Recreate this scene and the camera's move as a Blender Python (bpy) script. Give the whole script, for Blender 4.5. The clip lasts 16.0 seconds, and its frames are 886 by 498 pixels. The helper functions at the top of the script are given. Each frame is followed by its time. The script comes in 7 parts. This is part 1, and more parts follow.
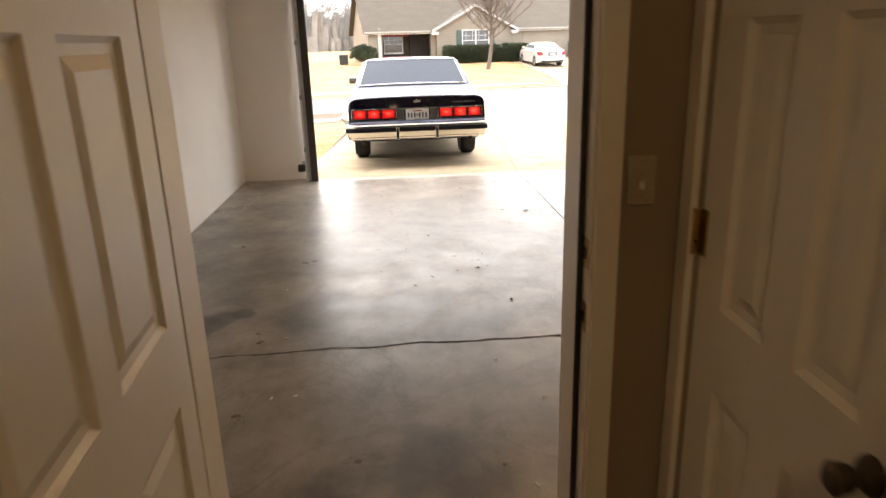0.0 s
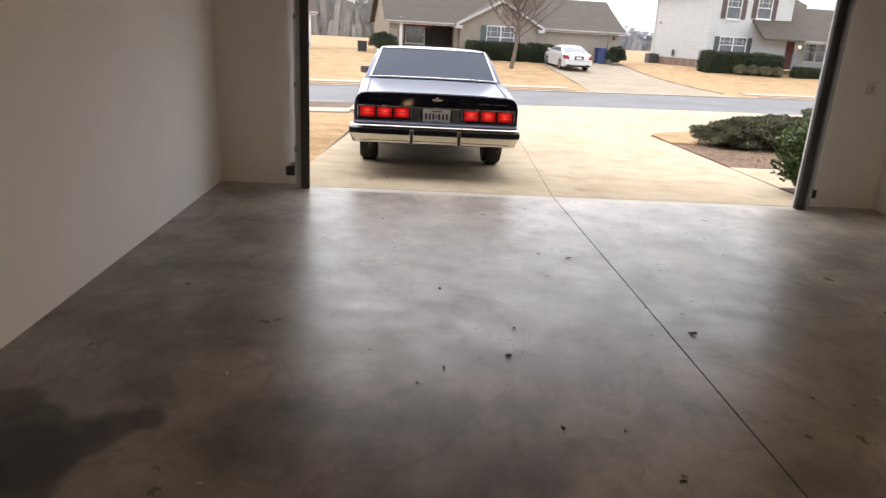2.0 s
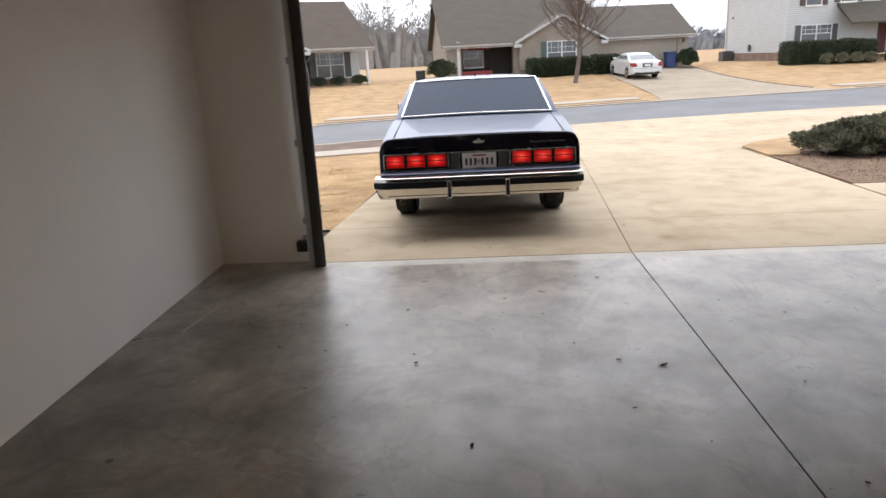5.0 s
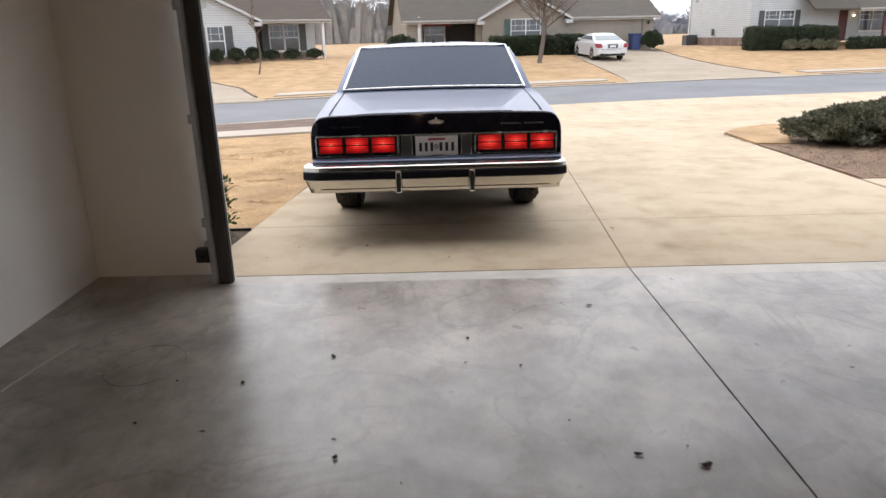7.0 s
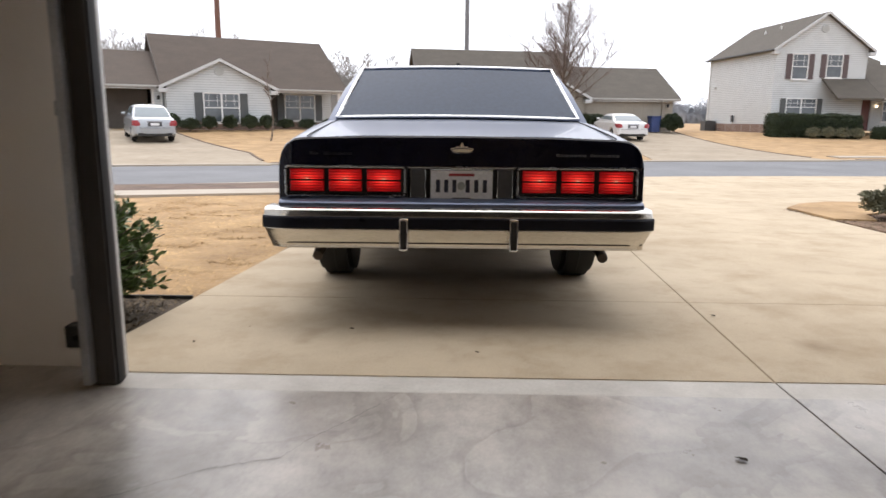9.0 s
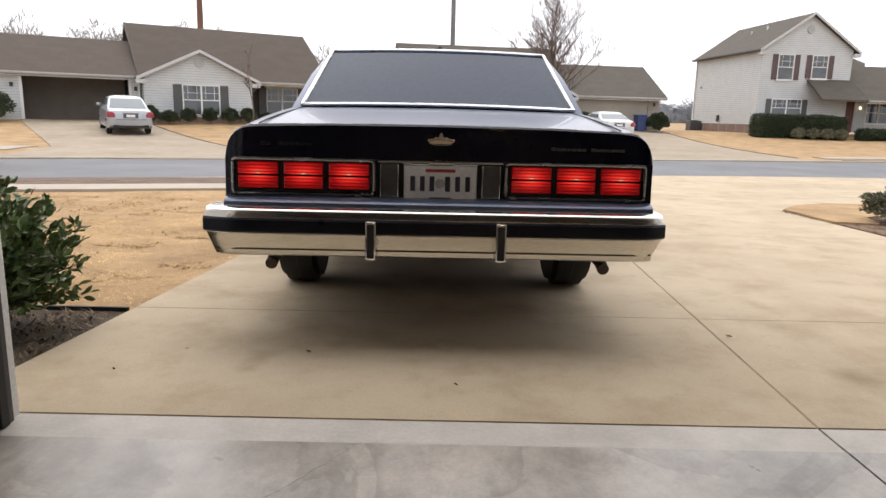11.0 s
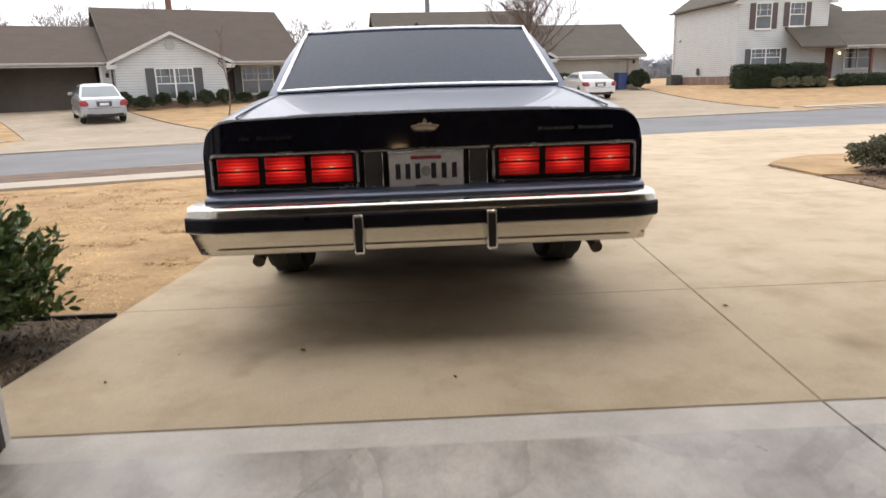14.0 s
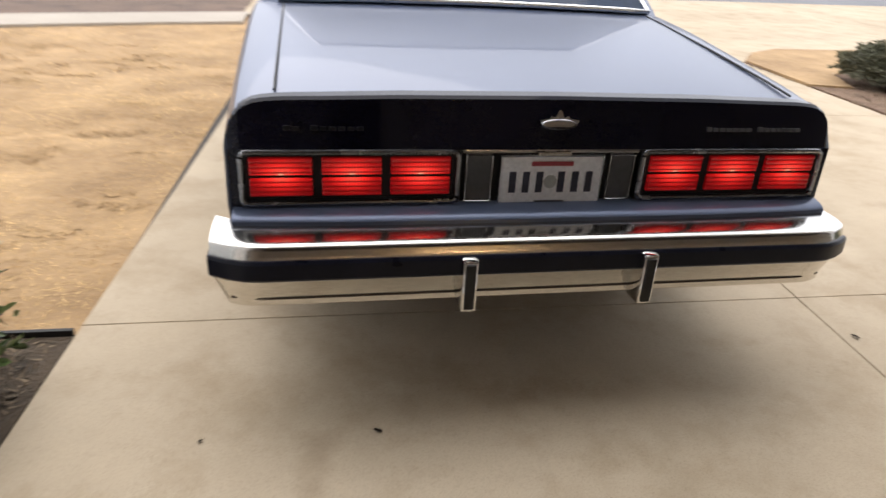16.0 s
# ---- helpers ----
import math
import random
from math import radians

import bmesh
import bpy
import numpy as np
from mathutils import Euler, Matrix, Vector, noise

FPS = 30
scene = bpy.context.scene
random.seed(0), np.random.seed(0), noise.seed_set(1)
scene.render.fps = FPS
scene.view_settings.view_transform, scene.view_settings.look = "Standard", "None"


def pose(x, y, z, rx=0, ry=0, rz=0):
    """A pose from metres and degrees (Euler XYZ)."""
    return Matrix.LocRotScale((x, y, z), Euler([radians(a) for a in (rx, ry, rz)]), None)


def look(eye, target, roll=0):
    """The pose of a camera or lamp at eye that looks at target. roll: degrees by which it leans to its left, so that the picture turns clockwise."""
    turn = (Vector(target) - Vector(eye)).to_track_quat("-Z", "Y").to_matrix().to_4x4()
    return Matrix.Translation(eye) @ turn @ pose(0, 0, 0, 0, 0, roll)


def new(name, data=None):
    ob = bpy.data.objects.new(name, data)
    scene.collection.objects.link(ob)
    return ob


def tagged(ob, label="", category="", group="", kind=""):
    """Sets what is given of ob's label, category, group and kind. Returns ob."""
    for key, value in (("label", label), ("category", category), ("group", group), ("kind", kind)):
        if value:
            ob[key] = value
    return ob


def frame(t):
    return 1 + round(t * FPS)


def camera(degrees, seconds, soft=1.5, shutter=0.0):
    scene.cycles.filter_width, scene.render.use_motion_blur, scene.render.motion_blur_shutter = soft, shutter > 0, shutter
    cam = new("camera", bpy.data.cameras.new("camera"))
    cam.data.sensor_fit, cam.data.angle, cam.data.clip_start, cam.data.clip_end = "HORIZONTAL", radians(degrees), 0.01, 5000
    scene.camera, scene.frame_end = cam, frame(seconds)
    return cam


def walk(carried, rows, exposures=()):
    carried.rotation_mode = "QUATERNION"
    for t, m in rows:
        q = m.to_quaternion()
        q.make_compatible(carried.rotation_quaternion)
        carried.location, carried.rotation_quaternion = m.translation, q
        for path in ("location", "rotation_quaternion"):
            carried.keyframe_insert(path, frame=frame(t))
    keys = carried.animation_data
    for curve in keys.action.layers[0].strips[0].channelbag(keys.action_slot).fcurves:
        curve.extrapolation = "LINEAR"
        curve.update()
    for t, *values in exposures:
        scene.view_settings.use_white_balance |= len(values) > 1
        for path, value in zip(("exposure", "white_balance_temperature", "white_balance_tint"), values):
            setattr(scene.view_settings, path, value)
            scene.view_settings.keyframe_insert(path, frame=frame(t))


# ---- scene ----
cam = camera(66.7, 16.0, soft=1.5, shutter=0.5)
PATH = [
    (0, (0.065, 0.067, 1.547), (0.184, 1.974, 0.957), -1.7),
    (0.5, (0.022, 0.502, 1.529), (0.178, 2.396, 0.905), 0.4),
    (1, (-0.02, 0.857, 1.523), (0.231, 2.739, 0.894), -0.6),
    (1.5, (0.044, 1.222, 1.507), (0.087, 3.121, 0.878), 1.0),
    (2, (0.065, 1.589, 1.485), (0.174, 3.492, 0.88), 3.2),
    (2.5, (0.045, 1.883, 1.518), (0.131, 3.784, 0.903), 3.2),
    (3, (0.105, 2.261, 1.542), (0.053, 4.211, 1.102), 4.3),
    (3.5, (0.135, 2.379, 1.527), (0.083, 4.284, 0.917), 0.9),
    (4, (0.235, 2.542, 1.537), (0.05, 4.458, 0.997), -3.1),
    (6.5, (0.392, 3.89, 1.477), (0.396, 5.803, 0.894), -2.0),
    (7, (0.378, 4.234, 1.389), (0.374, 6.14, 0.784), -1.4),
    (7.5, (0.36, 4.711, 1.274), (0.337, 6.626, 0.698), -2.4),
    (8, (0.313, 5.112, 1.082), (0.379, 7.048, 0.585), -0.9),
    (8.5, (0.339, 5.453, 0.97), (0.257, 7.408, 0.557), 0.1),
    (9, (0.304, 5.757, 0.955), (0.274, 7.72, 0.574), 0.6),
    (9.5, (0.316, 6.046, 0.979), (0.384, 8.004, 0.578), -1.1),
    (10, (0.344, 6.221, 0.96), (0.343, 8.177, 0.544), 2.1),
    (12.5, (0.313, 6.258, 0.871), (0.363, 8.228, 0.53), -0.0),
    (13, (0.311, 6.275, 0.868), (0.368, 8.243, 0.52), 0.3),
    (13.5, (0.317, 6.285, 0.872), (0.393, 8.253, 0.522), 0.2),
    (14, (0.326, 6.312, 0.975), (0.377, 8.253, 0.496), -1.9),
    (14.5, (0.243, 6.484, 1.151), (0.3, 8.453, 0.804), -1.6),
    (15, (0.0, 6.753, 1.218), (0.18, 8.6, 0.472), 0.5),
    (15.5, (-0.143, 7.017, 1.28), (-0.049, 8.843, 0.469), 0.3),
    (16, (-0.299, 7.318, 1.325), (0.042, 9.064, 0.412), 3.8),
]
EXPOSURE = ((0, 1.97, 7200, 14), (0.5, 1.72, 7100, 14), (1.0, 1.44, 6950, 14), (1.5, 1.18, 6750, 14), (2.5, 0.94, 6500, 14), (3.0, 0.90, 6450, 14), (3.5, 0.55, 6350, 14), (4.0, 0.68, 6350, 14), (7.0, 0.70, 6350, 14), (9.0, 0.58, 6500, 14), (9.5, 0.45, 6600, 14), (10.0, 0.45, 6700, 14), (12.5, 0.52, 6700, 14), (14.5, 0.46, 6800, 14), (15.0, 0.42, 6900, 14), (15.5, 0.55, 6600, 14), (16.0, 0.70, 6500, 14))
walk(cam, [(t, look(eye, target, roll)) for t, eye, target, roll in PATH], EXPOSURE)

# ---------------------------------------------------------------- light
world = bpy.data.worlds.new("overcast_sky")
scene.world = world
world.use_nodes = True
wn, wl = world.node_tree.nodes, world.node_tree.links
bg = wn["Background"]
sky = wn.new("ShaderNodeTexSky")
sky.sky_type = "NISHITA"
sky.sun_disc = False
sky.sun_elevation = radians(59)
sky.sun_rotation = radians(-13)
sky.air_density, sky.dust_density = 2.0, 6.0
hsv = wn.new("ShaderNodeHueSaturation")
hsv.inputs["Saturation"].default_value = 0.10
cloud = wn.new("ShaderNodeMix")
cloud.data_type = "RGBA"
cloud.inputs[0].default_value = 0.80
cloud.inputs[7].default_value = (10.4, 10.9, 11.6, 1)
wl.new(sky.outputs[0], hsv.inputs["Color"])
wl.new(hsv.outputs[0], cloud.inputs[6])
wl.new(cloud.outputs[2], bg.inputs["Color"])
bg.inputs["Strength"].default_value = 0.115

sun = new("sun", bpy.data.lights.new("sun", "SUN"))
sun.data.energy = 1.1
sun.data.angle = radians(75)
sun.data.color = (1.0, 0.96, 0.9)
sun.matrix_world = look((0, 0, 0), (0.12, -0.50, -0.85))

# ---------------------------------------------------------------- materials


def node_mat(name):
    m = bpy.data.materials.new(name)
    m.use_nodes = True
    return m, m.node_tree.nodes, m.node_tree.links, m.node_tree.nodes["Principled BSDF"]


def noise_tex(n, l, coord, scale, detail=4, rough=0.6, stretch=None):
    t = n.new("ShaderNodeTexNoise")
    t.inputs["Scale"].default_value = scale
    t.inputs["Detail"].default_value = detail
    t.inputs["Roughness"].default_value = rough
    if stretch:
        mp = n.new("ShaderNodeMapping")
        mp.inputs["Scale"].default_value = stretch
        l.new(coord, mp.inputs["Vector"])
        coord = mp.outputs[0]
    l.new(coord, t.inputs["Vector"])
    return t.outputs["Fac"]


def ramp(n, l, fac, stops):
    r = n.new("ShaderNodeValToRGB")
    while len(r.color_ramp.elements) < len(stops):
        r.color_ramp.elements.new(0.5)
    for e, (p, c) in zip(r.color_ramp.elements, stops):
        e.position, e.color = p, (*c, 1) if len(c) == 3 else c
    l.new(fac, r.inputs["Fac"])
    return r.outputs["Color"]


def mix(n, l, a, b, fac, mode="MIX"):
    x = n.new("ShaderNodeMix")
    x.data_type, x.blend_type = "RGBA", mode
    for sock, v in ((x.inputs[0], fac), (x.inputs[6], a), (x.inputs[7], b)):
        if hasattr(v, "default_value") or hasattr(v, "is_linked"):
            l.new(v, sock)
        else:
            sock.default_value = v if isinstance(v, (int, float)) else (*v, 1)
    return x.outputs[2]


def surface(name, dark, light, scale=3.0, fine=60.0, rough=0.6, metal=0.0, bump=0.15, depth=0.004, coat=0.0, spec=0.5, rough_var=0.1, island=0.0, stretch=None, transmit=0.0, grain=0.8, spread=0.2):
    """A surface with blotches at one scale and grain at another."""
    m, n, l, p = node_mat(name)
    tc = n.new("ShaderNodeTexCoord").outputs["Object"]
    big = noise_tex(n, l, tc, scale, 5, 0.6, stretch)
    small = noise_tex(n, l, tc, fine, 3, 0.6, stretch)
    col = ramp(n, l, big, ((0.5 - spread, dark), (0.5 + spread, light)))
    speck = ramp(n, l, small, ((0.25, (0.78, 0.78, 0.78)), (0.75, (1.12, 1.12, 1.12))))
    col = mix(n, l, col, speck, grain, "MULTIPLY")
    if island:
        g = n.new("ShaderNodeNewGeometry").outputs["Random Per Island"]
        tone = ramp(n, l, g, ((0.0, (1 - island,) * 3), (1.0, (1 + island,) * 3)))
        col = mix(n, l, col, tone, 1.0, "MULTIPLY")
    l.new(col, p.inputs["Base Color"])
    mr = n.new("ShaderNodeMapRange")
    mr.inputs["To Min"].default_value = max(0.02, rough - rough_var)
    mr.inputs["To Max"].default_value = min(1.0, rough + rough_var)
    l.new(big, mr.inputs["Value"])
    l.new(mr.outputs[0], p.inputs["Roughness"])
    p.inputs["Metallic"].default_value = metal
    p.inputs["Specular IOR Level"].default_value = spec
    p.inputs["Coat Weight"].default_value = coat
    p.inputs["Coat Roughness"].default_value = 0.03
    p.inputs["Transmission Weight"].default_value = transmit
    if bump:
        b = n.new("ShaderNodeBump")
        b.inputs["Strength"].default_value = bump
        b.inputs["Distance"].default_value = depth
        l.new(small, b.inputs["Height"])
        l.new(b.outputs[0], p.inputs["Normal"])
    return m


def glow(name, colour, strength):
    m, n, l, p = node_mat(name)
    p.inputs["Base Color"].default_value = (*colour, 1)
    p.inputs["Emission Color"].default_value = (*colour, 1)
    p.inputs["Emission Strength"].default_value = strength
    return m


def spotted(n, l, coord, wobble, col, spots, tint, amount, inner=1.65):
    """Soft-edged stains and darker areas with a ragged outline at given places."""
    for (cx, cy), size in spots:
        near = n.new("ShaderNodeVectorMath")
        near.operation = "DISTANCE"
        near.inputs[1].default_value = (cx, cy, 0)
        l.new(coord, near.inputs[0])
        wob = n.new("ShaderNodeMath")
        wob.operation = "MULTIPLY_ADD"
        l.new(wobble, wob.inputs[0])
        wob.inputs[1].default_value = size * 1.6
        l.new(near.outputs["Value"], wob.inputs[2])
        col = mix(n, l, col, ramp(n, l, wob.outputs[0], ((size * inner, tint), (size * 2.0, (1, 1, 1)))), amount, "MULTIPLY")
    return col


FLOOR_STAINS = (((-1.48, 4.0), 0.13), ((-1.34, 3.9), 0.13), ((-1.24, 3.68), 0.17), ((-1.22, 3.50), 0.15), ((-1.12, 3.80), 0.15), ((-1.02, 3.88), 0.12), ((-0.92, 3.93), 0.10), ((-1.30, 3.75), 0.14))

# broad areas where the floor colour is darker
FLOOR_DARK_AREAS = (((0.15, 2.3), 0.75), ((-0.30, 3.6), 0.60), ((0.30, 3.75), 0.45), ((-1.0, 4.6), 0.55))


def floor_material():
    """Sealed garage concrete: grey-brown, blotched, with tyre dirt and worn gloss."""
    m, n, l, p = node_mat("sealed_concrete")
    oc = n.new("ShaderNodeTexCoord").outputs["Object"]
    shift = n.new("ShaderNodeMapping")
    shift.inputs["Location"].default_value = (3.1, 1.7, 0.37)
    l.new(oc, shift.inputs["Vector"])
    tc = shift.outputs[0]
    big = noise_tex(n, l, tc, 0.55, 2, 0.4)
    mid = noise_tex(n, l, tc, 2.4, 2, 0.45)
    cloud = noise_tex(n, l, tc, 4.2, 5, 0.6)
    fine = noise_tex(n, l, tc, 90, 3, 0.6)
    col = ramp(n, l, big, ((0.25, (0.165, 0.146, 0.124)), (0.75, (0.235, 0.213, 0.186))))
    col = mix(n, l, col, ramp(n, l, mid, ((0.2, (0.86, 0.85, 0.84)), (0.8, (1.08, 1.08, 1.08)))), 0.6, "MULTIPLY")
    swirl = noise_tex(n, l, tc, 2.2, 5, 0.55)
    col = mix(n, l, col, ramp(n, l, swirl, ((0.30, (0.58, 0.56, 0.54)), (0.52, (1, 1, 1)), (0.70, (1.3, 1.3, 1.3)))), 0.95, "MULTIPLY")
    scuff = noise_tex(n, l, tc, 8.0, 8, 0.72, (1.0, 0.6, 1.0))
    col = mix(n, l, col, ramp(n, l, scuff, ((0.34, (0.74, 0.73, 0.72)), (0.5, (1, 1, 1)), (0.68, (1.2, 1.2, 1.19)))), 1.0, "MULTIPLY")
    col = spotted(n, l, oc, swirl, col, FLOOR_DARK_AREAS, (0.46, 0.44, 0.41), 0.9, 0.95)
    col = spotted(n, l, oc, mid, col, FLOOR_STAINS, (0.22, 0.20, 0.18), 0.92)
    film = n.new("ShaderNodeTexNoise")
    film.inputs["Scale"].default_value, film.inputs["Detail"].default_value, film.inputs["Distortion"].default_value = 1.3, 6, 1.6
    l.new(tc, film.inputs["Vector"])
    col = mix(n, l, col, ramp(n, l, film.outputs["Fac"], ((0.44, (1, 1, 1)), (0.495, (0.74, 0.72, 0.70)), (0.505, (1.04, 1.04, 1.04)), (0.58, (1, 1, 1)))), 0.8, "MULTIPLY")
    col = mix(n, l, col, ramp(n, l, fine, ((0.3, (0.85, 0.85, 0.85)), (0.7, (1.08, 1.08, 1.08)))), 0.7, "MULTIPLY")
    # daylight at the garage mouth, put into the colour as a ragged brightening
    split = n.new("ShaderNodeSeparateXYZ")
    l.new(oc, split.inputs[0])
    ragged_y = n.new("ShaderNodeMath")
    ragged_y.operation = "MULTIPLY_ADD"
    ragged_y.inputs[1].default_value = 1.6
    l.new(swirl, ragged_y.inputs[0])
    l.new(split.outputs["Y"], ragged_y.inputs[2])
    mouth_light = n.new("ShaderNodeMapRange")
    mouth_light.inputs["From Min"].default_value, mouth_light.inputs["From Max"].default_value = 6.2, 8.9
    l.new(ragged_y.outputs[0], mouth_light.inputs["Value"])
    col = mix(n, l, col, ramp(n, l, mouth_light.outputs[0], ((0.0, (1, 1, 1)), (1.0, (1.75, 1.76, 1.78)))), 1.0, "MULTIPLY")
    l.new(col, p.inputs["Base Color"])
    mr = n.new("ShaderNodeMapRange")
    mr.inputs["From Min"].default_value, mr.inputs["From Max"].default_value = 0.3, 0.7
    mr.inputs["To Min"].default_value, mr.inputs["To Max"].default_value = 0.27, 0.43
    l.new(cloud, mr.inputs["Value"])
    l.new(mr.outputs[0], p.inputs["Roughness"])
    p.inputs["Specular IOR Level"].default_value = 0.8
    b = n.new("ShaderNodeBump")
    b.inputs["Strength"].default_value, b.inputs["Distance"].default_value = 0.10, 0.001
    l.new(fine, b.inputs["Height"])
    l.new(b.outputs[0], p.inputs["Normal"])
    return m


def drive_material(name, dark, light, spots=()):
    """Broom-finished outdoor concrete with weather stains, tyre smudges and specks."""
    m, n, l, p = node_mat(name)
    tc = n.new("ShaderNodeTexCoord").outputs["Object"]
    big = noise_tex(n, l, tc, 0.55, 6, 0.62)
    mid = noise_tex(n, l, tc, 2.6, 7, 0.68)
    smudge = noise_tex(n, l, tc, 1.1, 5, 0.6, (1.0, 0.35, 1.0))
    fine = noise_tex(n, l, tc, 160, 3, 0.7)
    col = ramp(n, l, big, ((0.3, dark), (0.68, light)))
    col = mix(n, l, col, ramp(n, l, mid, ((0.28, (0.76, 0.71, 0.64)), (0.52, (1, 1, 1)), (0.75, (1.07, 1.07, 1.06)))), 0.8, "MULTIPLY")
    col = mix(n, l, col, ramp(n, l, smudge, ((0.24, (0.64, 0.60, 0.54)), (0.44, (1, 1, 1)))), 0.4, "MULTIPLY")
    col = mix(n, l, col, ramp(n, l, fine, ((0.25, (0.74, 0.73, 0.72)), (0.5, (1, 1, 1)), (0.8, (1.1, 1.1, 1.1)))), 0.7, "MULTIPLY")
    drip = noise_tex(n, l, tc, 5.5, 8, 0.75, (1.0, 0.7, 1.0))
    col = mix(n, l, col, ramp(n, l, drip, ((0.27, (0.70, 0.66, 0.62)), (0.37, (1, 1, 1)))), 0.7, "MULTIPLY")
    col = spotted(n, l, tc, mid, col, spots, (0.55, 0.49, 0.44), 0.7, 0.6)
    l.new(col, p.inputs["Base Color"])
    p.inputs["Roughness"].default_value = 0.85
    p.inputs["Specular IOR Level"].default_value = 0.25
    b = n.new("ShaderNodeBump")
    b.inputs["Strength"].default_value, b.inputs["Distance"].default_value = 0.25, 0.002
    l.new(fine, b.inputs["Height"])
    l.new(b.outputs[0], p.inputs["Normal"])
    return m


def banded(name, dark, light, pitch, axis="Z", rough=0.6, bump=0.6, scale=2.0):
    """Lapped boards: a sawtooth relief along one axis, with blotches and painted lap shade."""
    m, n, l, p = node_mat(name)
    tc = n.new("ShaderNodeTexCoord").outputs["Object"]
    w = n.new("ShaderNodeTexWave")
    w.wave_type, w.bands_direction, w.wave_profile = "BANDS", axis, "SAW"
    w.inputs["Scale"].default_value = 0.314159 / pitch
    w.inputs["Distortion"].default_value = 0
    l.new(tc, w.inputs["Vector"])
    big = noise_tex(n, l, tc, scale, 4)
    col = ramp(n, l, big, ((0.3, dark), (0.7, light)))
    # shade under each lap, drawn as a darker line in the colour
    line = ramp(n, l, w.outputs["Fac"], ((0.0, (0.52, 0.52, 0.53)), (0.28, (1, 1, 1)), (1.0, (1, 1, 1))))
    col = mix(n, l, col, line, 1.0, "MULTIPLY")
    l.new(col, p.inputs["Base Color"])
    p.inputs["Roughness"].default_value = rough
    b = n.new("ShaderNodeBump")
    b.inputs["Strength"].default_value, b.inputs["Distance"].default_value = bump, 0.02
    l.new(w.outputs["Fac"], b.inputs["Height"])
    l.new(b.outputs[0], p.inputs["Normal"])
    return m


def brick_material(name, c1, c2, mortar, w=0.2, h=0.067):
    m, n, l, p = node_mat(name)
    tc = n.new("ShaderNodeTexCoord").outputs["Object"]
    mp = n.new("ShaderNodeMapping")
    mp.inputs["Rotation"].default_value = (radians(90), 0, 0)
    l.new(tc, mp.inputs["Vector"])
    t = n.new("ShaderNodeTexBrick")
    t.inputs["Color1"].default_value, t.inputs["Color2"].default_value = (*c1, 1), (*c2, 1)
    t.inputs["Mortar"].default_value = (*mortar, 1)
    t.inputs["Scale"].default_value = 1.0
    t.inputs["Brick Width"].default_value, t.inputs["Row Height"].default_value = w, h
    t.inputs["Mortar Size"].default_value = 0.006
    l.new(mp.outputs[0], t.inputs["Vector"])
    l.new(t.outputs["Color"], p.inputs["Base Color"])
    p.inputs["Roughness"].default_value = 0.85
    return m


def lamp_material():
    """Red ribbed lens with a bulb behind it: brightest round the bulb, in fine squares."""
    m, n, l, p = node_mat("lit_red_lens")
    tc = n.new("ShaderNodeTexCoord").outputs["Object"]
    g = n.new("ShaderNodeTexGradient")
    g.gradient_type = "SPHERICAL"
    mp = n.new("ShaderNodeMapping")
    mp.inputs["Scale"].default_value = (10.6, 1, 15.5)
    mp.inputs["Location"].default_value = (0, 0, -0.08)
    l.new(tc, mp.inputs["Vector"])
    l.new(mp.outputs[0], g.inputs["Vector"])
    hot = ramp(n, l, g.outputs["Fac"], ((0.0, (0.11, 0.001, 0.002)), (0.3, (0.36, 0.004, 0.004)), (0.62, (0.95, 0.025, 0.018)), (0.88, (1.0, 0.10, 0.06)), (1.0, (1.0, 0.62, 0.38))))
    w = n.new("ShaderNodeTexWave")
    w.wave_type, w.bands_direction, w.wave_profile = "BANDS", "Z", "SIN"
    w.inputs["Scale"].default_value = 0.314159 / 0.0135
    l.new(tc, w.inputs["Vector"])
    v = n.new("ShaderNodeTexWave")
    v.wave_type, v.bands_direction, v.wave_profile = "BANDS", "X", "SIN"
    v.inputs["Scale"].default_value = 0.314159 / 0.008
    l.new(tc, v.inputs["Vector"])
    ribs = ramp(n, l, w.outputs["Fac"], ((0.0, (0.10, 0.10, 0.10)), (0.5, (1, 1, 1))))
    cols = ramp(n, l, v.outputs["Fac"], ((0.0, (0.32, 0.32, 0.32)), (0.55, (1, 1, 1))))
    col = mix(n, l, mix(n, l, hot, ribs, 1.0, "MULTIPLY"), cols, 1.0, "MULTIPLY")
    p.inputs["Base Color"].default_value = (0.35, 0.01, 0.01, 1)
    l.new(col, p.inputs["Emission Color"])
    p.inputs["Emission Strength"].default_value = 0.75
    p.inputs["Roughness"].default_value = 0.15
    b = n.new("ShaderNodeBump")
    b.inputs["Strength"].default_value, b.inputs["Distance"].default_value = 0.4, 0.003
    l.new(w.outputs["Fac"], b.inputs["Height"])
    l.new(b.outputs[0], p.inputs["Normal"])
    return m


